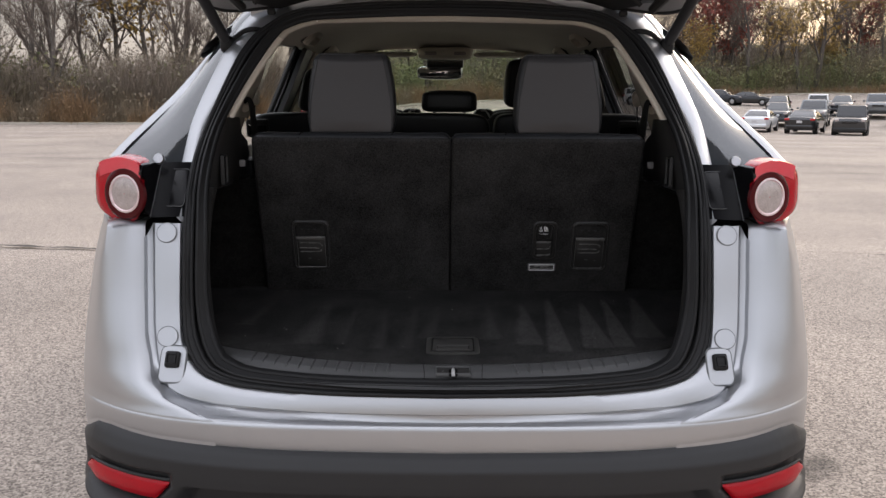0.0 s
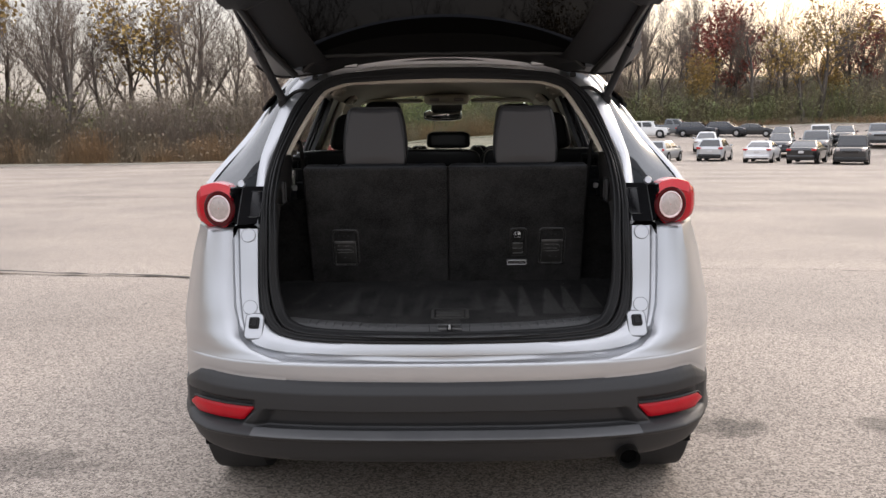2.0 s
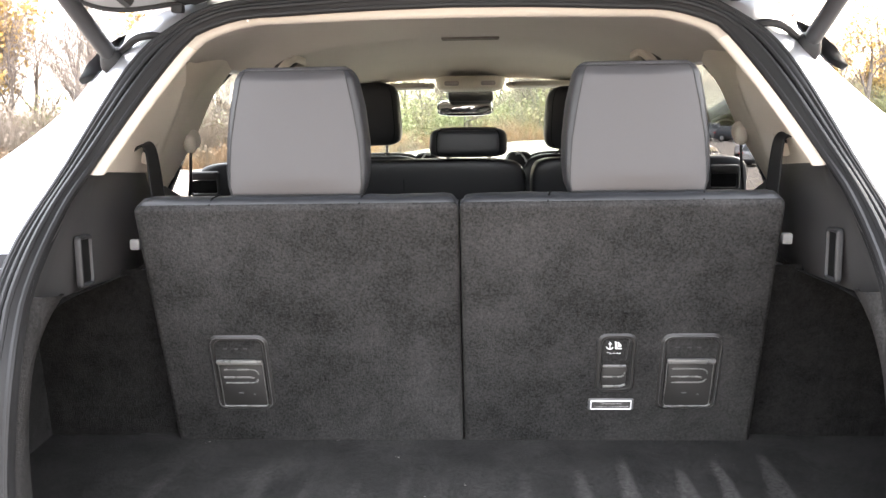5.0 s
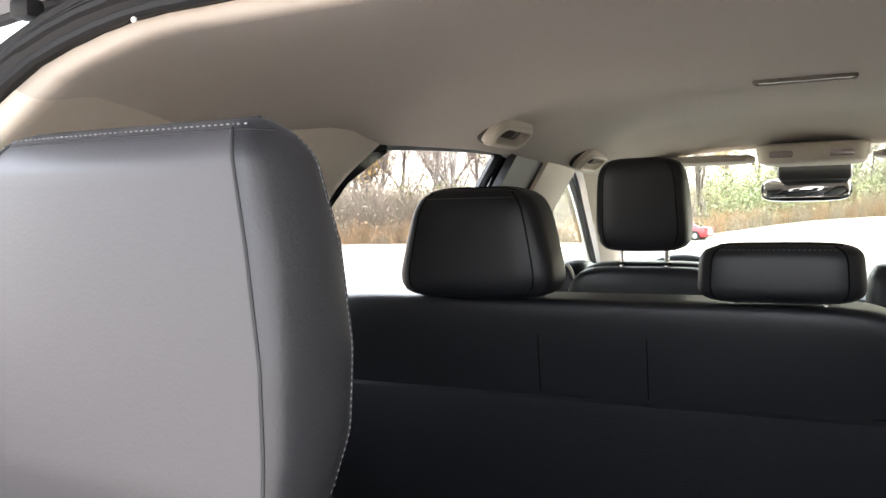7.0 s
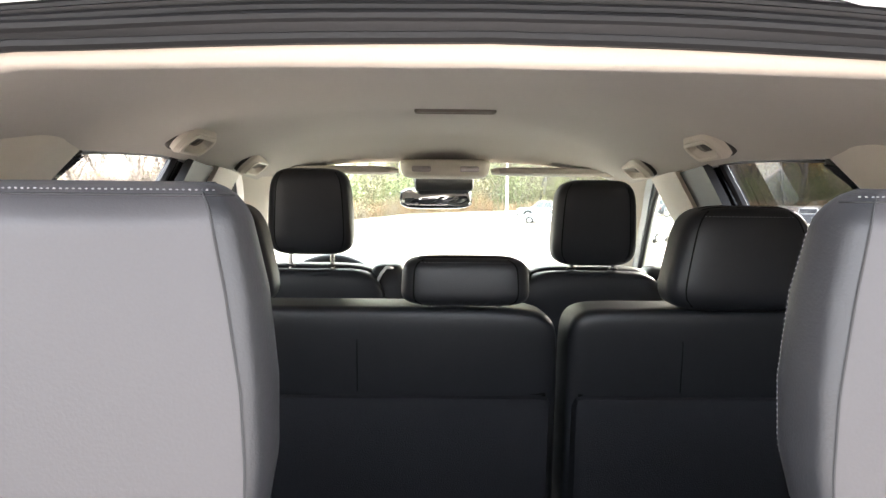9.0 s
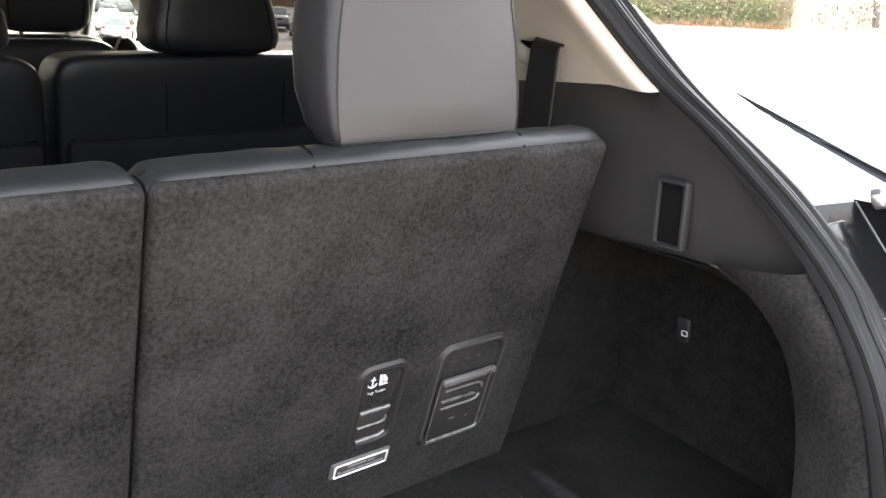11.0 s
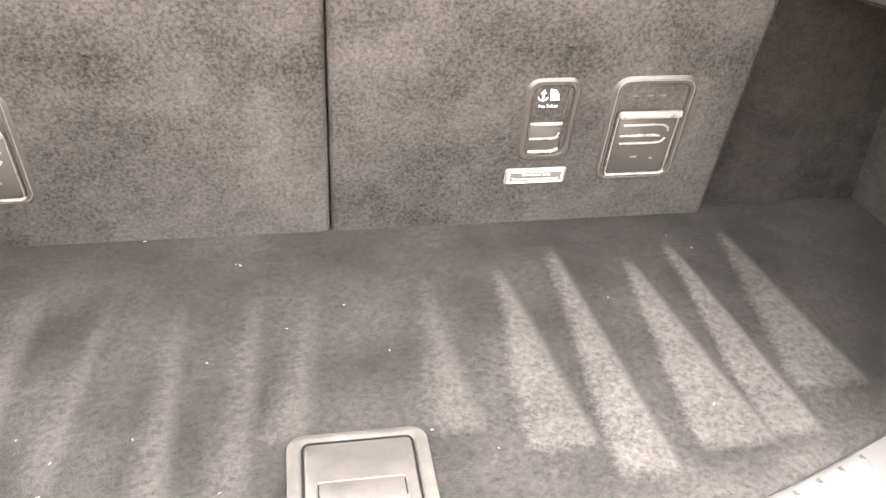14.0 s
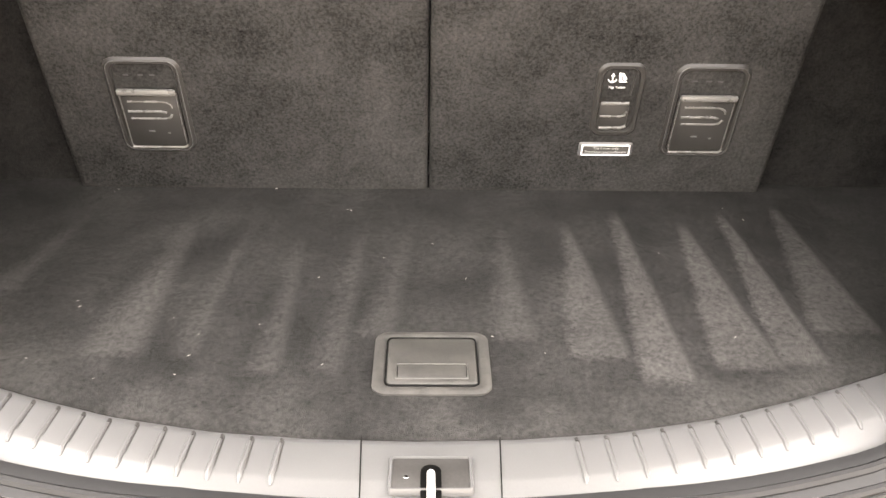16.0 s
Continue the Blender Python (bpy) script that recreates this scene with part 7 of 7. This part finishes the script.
for az, dr, kind in spots:
    i = kind if kind is not None else rng.choice((0, 0, 1, 1, 2, 2, 3))
    p = at(az, lot_radius(az) + dr, bank(az, dr) - .1)
    size = rng.uniform(.85, 1.25) * (1.18 if az > 4 else 1.0) * (1.0 if kind == 4 else (1.15 if az < 0 else .62) if kind == 5 else 1.0)
    m = Matrix.Translation(p) @ Matrix.Rotation(rng.uniform(0, 6.28), 4, "Z")
    if i in first_used:
        t = copy_thing(kinds[i], m)
    else:
        t = kinds[i]
        t.matrix_basis = m
        first_used.add(i)
    t.scale = (size, size, size)

# ---- brush and dry grass along the kerb ----
rng = random.Random(9)


def brush(name, material, label, count, az0, az1, d0, d1, h0, h1, leaf_s, seed, stems=6, leaves=22):
    rng = random.Random(seed)
    s = Soup()
    for _ in range(count):
        az = rng.uniform(az0, az1)
        dr = d0 + (d1 - d0) * rng.random() ** 1.3
        base = at(az, lot_radius(az) + dr, bank(az, dr) - .05)
        big = .6 + .8 * (noise.noise(Vector((az * .35, 3.0, seed))) + .5)
        h = rng.uniform(h0, h1) * max(.3, big)
        w = h * .38
        for _ in range(stems):
            tip = base + Vector((rng.gauss(0, w * .5), rng.gauss(0, w * .5), h * rng.uniform(.6, 1)))
            s.seg(base + Vector((rng.gauss(0, w * .3), rng.gauss(0, w * .3), 0)), tip, .018, .006, 3)
        for _ in range(leaves):
            u = rng.random() ** .7
            s.leaf(base + Vector((rng.gauss(0, w * .6), rng.gauss(0, w * .6), h * u)), leaf_s * rng.uniform(.6, 1.4), rng)
    o = s.obj(name, material)
    tagged(o, label, "undergrowth", kind="stuff")


brush("undergrowth", LEAF_GREY, "dense grey-brown undergrowth below bare trees", 2600, -60, -9, 2.0, 14, 2.5, 5.8, .10, 31, 16, 12)
brush("undergrowth", LEAF_GREEN, "olive green autumn undergrowth on the bank", 3400, -9, 60, 2.0, 24, 2.6, 5.6, .14, 32, 6, 24)
brush("undergrowth", LEAF_GREEN, "dark green brush among bare trees", 260, -50, -14, 3.0, 12, 2.5, 4.5, .14, 33)
brush("undergrowth", LEAF_GREY, "grey-brown thicket on the bank", 2400, 2, 60, 4.0, 34, 3.0, 7.5, .11, 36, 16, 12)
brush("undergrowth", LEAF_GOLD, "yellowing bushes among the thicket", 130, 10, 60, 6.0, 24, 3.0, 7.0, .15, 38, 5, 26)
brush("dry_grass", LEAF_DRY, "rust and straw coloured dry grass along the kerb", 2000, -60, 4, .5, 4.5, .8, 2.4, .07, 34, 16, 9)
brush("dry_grass", LEAF_DRY, "tawny grass strip below the wooded bank", 900, 4, 60, .5, 3.0, .5, 1.2, .07, 35, 14, 8)
brush("undergrowth", LEAF_GREY, "distant thicket round the lot", 900, 62, 300, 2.0, 12, 2.5, 6, .3, 37)

# ---- parked cars ----
def paint(name, c, metal=.4):
    return mat(name, c, .3, metal, .04, 3, 300, coat=.8)


CAR_GLASS = mat("dark_car_glass", (0.02, 0.022, 0.025), .05, 0, .05, coat=1.0)
RED_LAMP = mat("red_lamp", (0.45, 0.02, 0.02), .2, 0, .05, coat=.5)
PLATE_WHITE = mat("pale_plate", (0.6, 0.6, 0.62), .5)


def parked(kind, material, label):
    """A parked car in its own frame: y ahead, its rear at y = 0."""
    L, W, H, belt, deck, nose = {"sedan": (4.75, 1.84, 1.45, .96, 1.00, .82), "hatch": (3.85, 1.70, 1.50, .94, .96, .84), "suv": (4.6, 1.86, 1.66, 1.04, 1.06, .98), "jeep": (4.3, 1.88, 1.86, 1.14, 1.14, 1.10), "pickup": (5.8, 2.02, 1.92, 1.20, 1.18, 1.14)}[kind]
    c0, c1, r0, r1 = {"sedan": (.50, 3.60, 1.35, 2.65), "hatch": (.10, 3.05, .45, 2.15), "suv": (.10, 3.45, .55, 2.55), "jeep": (.05, 2.95, .12, 2.65), "pickup": (1.95, 4.30, 2.15, 3.55)}[kind]
    boxy = kind in ("jeep", "pickup")
    car = thing("parked_car", (0, 0, 0), label, "car", group="cars parked across the lot")
    # lower body: rounded in plan and section
    round_y = [0, .06, .16, .34, .7, L * .5, L - .8, L - .42, L - .18, L - .06, L]
    round_w = [.74, .86, .93, .975, 1, 1, 1, .965, .90, .82, .70] if not boxy else [.90, .95, .975, .99, 1, 1, 1, .985, .96, .93, .88]
    rows = []
    for y in [L * k / 30 for k in range(31)]:
        w = W / 2 * ip(y, round_y, round_w)
        top = ip(y, [0, .10, .30, c0 + .3, c1, c1 + .35, L - .35, L - .12, L], [deck - .16, deck - .03, deck, belt, belt, belt - .02, nose, nose - .07, nose - .22])
        lift = .05 * (max(0, 1 - y / .3) + max(0, 1 - (L - y) / .4))
        half = [(.80, .22 + lift), (.95, .29 + lift), (.985, .42), (1.0, .58), (.99, .70), (.965, .70 + (top - .70) * .55), (.93, top - .035), (.86, top - .004), (.5, top + .018), (0, top + .026)]
        rows.append([Vector((-x * w, y, z)) for x, z in half] + [Vector((x * w, y, z)) for x, z in half[-2::-1]])
    bm = loft(rows)
    bm.verts.ensure_lookup_table()
    n = len(rows[0])
    bm.faces.new([bm.verts[i] for i in range(n)])
    bm.faces.new([bm.verts[30 * n + i] for i in range(n)][::-1])
    bmesh.ops.recalc_face_normals(bm, faces=bm.faces)
    part("body", bm, material, car, angle=30)
    # cabin: pillars and a crowned roof in body colour, glass set just proud of it
    rw = .80 if boxy else .66
    level = lambda f: (c0 + (r0 - c0) * f ** 1.15, c1 + (r1 - c1) * f ** 1.1, W / 2 * (.90 + (rw - .90) * f ** 1.25), belt - .02 + (H - .055 - belt) * f)
    rings = []
    for f in (0, .2, .4, .6, .8, .93, 1.0):
        y0, y1, w, z = level(f)
        rings.append([Vector((x, (y0 + y1) / 2 + y, z)) for x, y in rrect(2 * w, y1 - y0, .16 if not boxy else .09, 5)])
    last = rings[-1]
    mid = sum(last, Vector()) / len(last)
    for k, dz in ((.93, .030), (.75, .046), (.4, .054), (.02, .056)):
        rings.append([mid + Vector(((p.x - mid.x) * k, (p.y - mid.y) * k, dz)) for p in last])
    part("cabin", loft(rings, close_u=True), material, car, "painted roof and pillars", angle=50)
    for s in (-1, 1):
        for k0, k1 in ((.10, .47), (.52, .88)):
            pane = []
            for f in (.10, .3, .5, .7, .88):
                y0, y1, w, z = level(f)
                pane.append([Vector((s * (w + .008), y0 + (y1 - y0) * (k0 + (k1 - k0) * u), z)) for u in (0, .5, 1)])
            part("side_window", loft(pane), CAR_GLASS, car)
        for y in (.19 * L, L - .20 * L):
            wr = .32 if kind in ("sedan", "hatch") else .36 if kind == "suv" else .41
            part("wheel_arch", disc((s * (W / 2 - .03), y, wr + .02), wr + .055, (s, 0, 0), .034, 24, bevel=.03), DARK_VOID, car)
            ty = loft([[Vector((s * (W / 2 - .13 + dx), y + r * math.cos(2 * math.pi * k / 24), wr + r * math.sin(2 * math.pi * k / 24))) for k in range(24)] for r, dx in ((.1, -.1), (wr - .02, -.11), (wr, -.08), (wr, .11), (wr - .03, .15), (wr * .6, .145))], close_u=True)
            wh = part("wheel", ty, TYRE, car)
            part("rim", disc((s * (W / 2 - .02), y, wr), wr * .64, (s, 0, 0), .035, 20), ALLOY, wh)
        tall = kind in ("jeep", "hatch", "suv")
        part("tail_lamp", cushion((s * W * .395, .055, deck - (.12 if not tall else .10)), (.30 if kind in ("sedan", "suv") else .15, .16, .13 if not tall else .17), .5, nu=18, nv=10), RED_LAMP, car, "red tail lamp")
        part("headlamp", cushion((s * W * .365, L - .12, nose - .16), (.34 if not boxy else .22, .22, .14 if not boxy else .20), .5, nu=18, nv=10), CLEAR_LENS, car, "clear headlamp")
        part("mirror", cushion((s * (W / 2 + .05), c1 - .42, belt + .07), (.20, .12, .14), .6, nu=12, nv=8), material, car)
    for back in (True, False):
        pane = []
        for f in (.12, .3, .5, .7, .90):
            y0, y1, w, z = level(f)
            pane.append([Vector((u * (w - .10), (y0 - .010) if back else (y1 + .010), z)) for u in (-1, -.5, 0, .5, 1)])
        part("rear_window" if back else "windscreen", loft(pane), CAR_GLASS, car)
    dark = kind in ("jeep", "suv")
    part("rear_bumper", rbox((0, .03, .44), (W * (.84 if not boxy else .94), .20, .22), .07, 3), BLACK_PLASTIC if dark else material, car)
    part("bumper_skirt", rbox((0, .06, .31), (W * .78, .14, .12), .04), BLACK_PLASTIC, car)
    part("front_bumper", rbox((0, L - .03, .42), (W * (.84 if not boxy else .94), .18, .24), .07, 3), BLACK_PLASTIC if boxy else material, car)
    part("grille", rbox((0, L - .02, nose - .24), (W * .44, .12, .17), .03), GLOSS_BLACK, car)
    part("number_plate", rbox((0, -.03, .74), (.31, .05, .15), .006), PLATE_WHITE, car, "blank pale number plate")
    part("floor_pan", rbox((0, L / 2, .30), (W * .80, L * .90, .14), .04), DARK_VOID, car)
    if kind == "jeep":
        part("spare_wheel", loft([[Vector((r * math.cos(2 * math.pi * k / 24), y, 1.02 + r * math.sin(2 * math.pi * k / 24))) for k in range(24)] for r, y in ((.1, -.26), (.36, -.25), (.38, -.20), (.38, -.06), (.3, -.03))], close_u=True), TYRE, car)
    if kind == "pickup":
        part("bed", rbox((0, .98, deck + .02), (W * .78, 1.75, .05), .01), DARK_VOID, car, "dark open load bed")
    return car


models = {
    "silver suv": parked("suv", paint("silver_paint", (0.55, 0.56, 0.58)), "small silver suv parked across the lot"),
    "silver hatch": parked("hatch", paint("grey_silver_paint", (0.42, 0.43, 0.44)), "small silver hatchback parked across the lot"),
    "white sedan": parked("sedan", paint("white_paint", (0.74, 0.75, 0.78), .1), "white sedan parked across the lot"),
    "black sedan": parked("sedan", paint("black_paint", (0.018, 0.018, 0.02)), "black sedan parked across the lot"),
    "black suv": parked("suv", paint("dark_blue_paint", (0.02, 0.022, 0.03)), "dark suv parked across the lot"),
    "grey pickup": parked("pickup", paint("grey_paint", (0.16, 0.17, 0.18)), "grey pickup parked across the lot"),
    "white jeep": parked("jeep", paint("bright_white_paint", (0.78, 0.78, 0.78), .1), "boxy white off-roader parked across the lot"),
    "black jeep": parked("jeep", paint("matt_black_paint", (0.02, 0.02, 0.022), .1), "boxy black off-roader parked across the lot"),
    "red sedan": parked("sedan", paint("red_paint", (0.35, 0.02, 0.03)), "dark red car parked at the edge of the lot"),
}
# each parked car: model, x, y of its rear, heading (degrees to the left of straight ahead)
lots = [("silver hatch", 14.0, 56.0, -34), ("silver suv", 17.9, 56.2, -27), ("white sedan", 19.8, 52.4, -29), ("black sedan", 21.5, 49.6, -32), ("black suv", 26.3, 64.6, 154), ("grey pickup", 28.4, 63.0, 153), ("black jeep", 25.6, 51.4, 152), ("white jeep", 33.2, 73.6, 154), ("black suv", 30.8, 76.0, 154), ("grey pickup", 37.6, 72.0, 153), ("black suv", 36.0, 75.0, 153), ("silver suv", 22.0, 70.0, 160), ("white jeep", 20.2, 93.2, -112), ("grey pickup", 23.4, 97.8, -118), ("black suv", 25.6, 93.4, -122), ("black suv", 28.6, 92.6, -128), ("black sedan", 31.0, 91.0, -125),
        ("white sedan", 29.6, 50.8, -40), ("silver suv", 35.0, 63.0, 155), ("black jeep", 34.6, 47.0, 152), ("silver hatch", 38.0, 54.0, 150), ("white sedan", 13.2, 80.0, 78), ("grey pickup", 14.8, 88.0, 80), ("red sedan", -9.4, 66.0, 80), ("black suv", 40.5, 48.0, 152)]
seen_models = set()
for name, x, y, head in lots:
    m = Matrix.Translation((x, y, ground_height(x, y))) @ Matrix.Rotation(radians(head), 4, "Z")
    if name in seen_models:
        copy_thing(models[name], m)
    else:
        models[name].matrix_basis = m
        seen_models.add(name)

# ---- light poles ----
LAMP_POLE = mat("white_painted_pole", (0.72, 0.72, 0.70), .5, 0, .06, 1, 20)
for az, r in ((5.1, 88), (33.5, 66)):
    b = at(az, r)
    pole = thing("light_pole", b, "tall white light pole at the edge of the lot", "light pole", group="light poles")
    part("pole", tube([b, b + Vector((0, 0, 8.5))], [.14, .09], 12), LAMP_POLE, pole)
    part("foot", tube([b + Vector((0, 0, -.1)), b + Vector((0, 0, .7))], [.30, .28], 14), KERB, pole)
    part("lamp_head", rbox(b + Vector((0, .4, 8.5)), (.35, .9, .14), .04), BLACK_PLASTIC, pole)
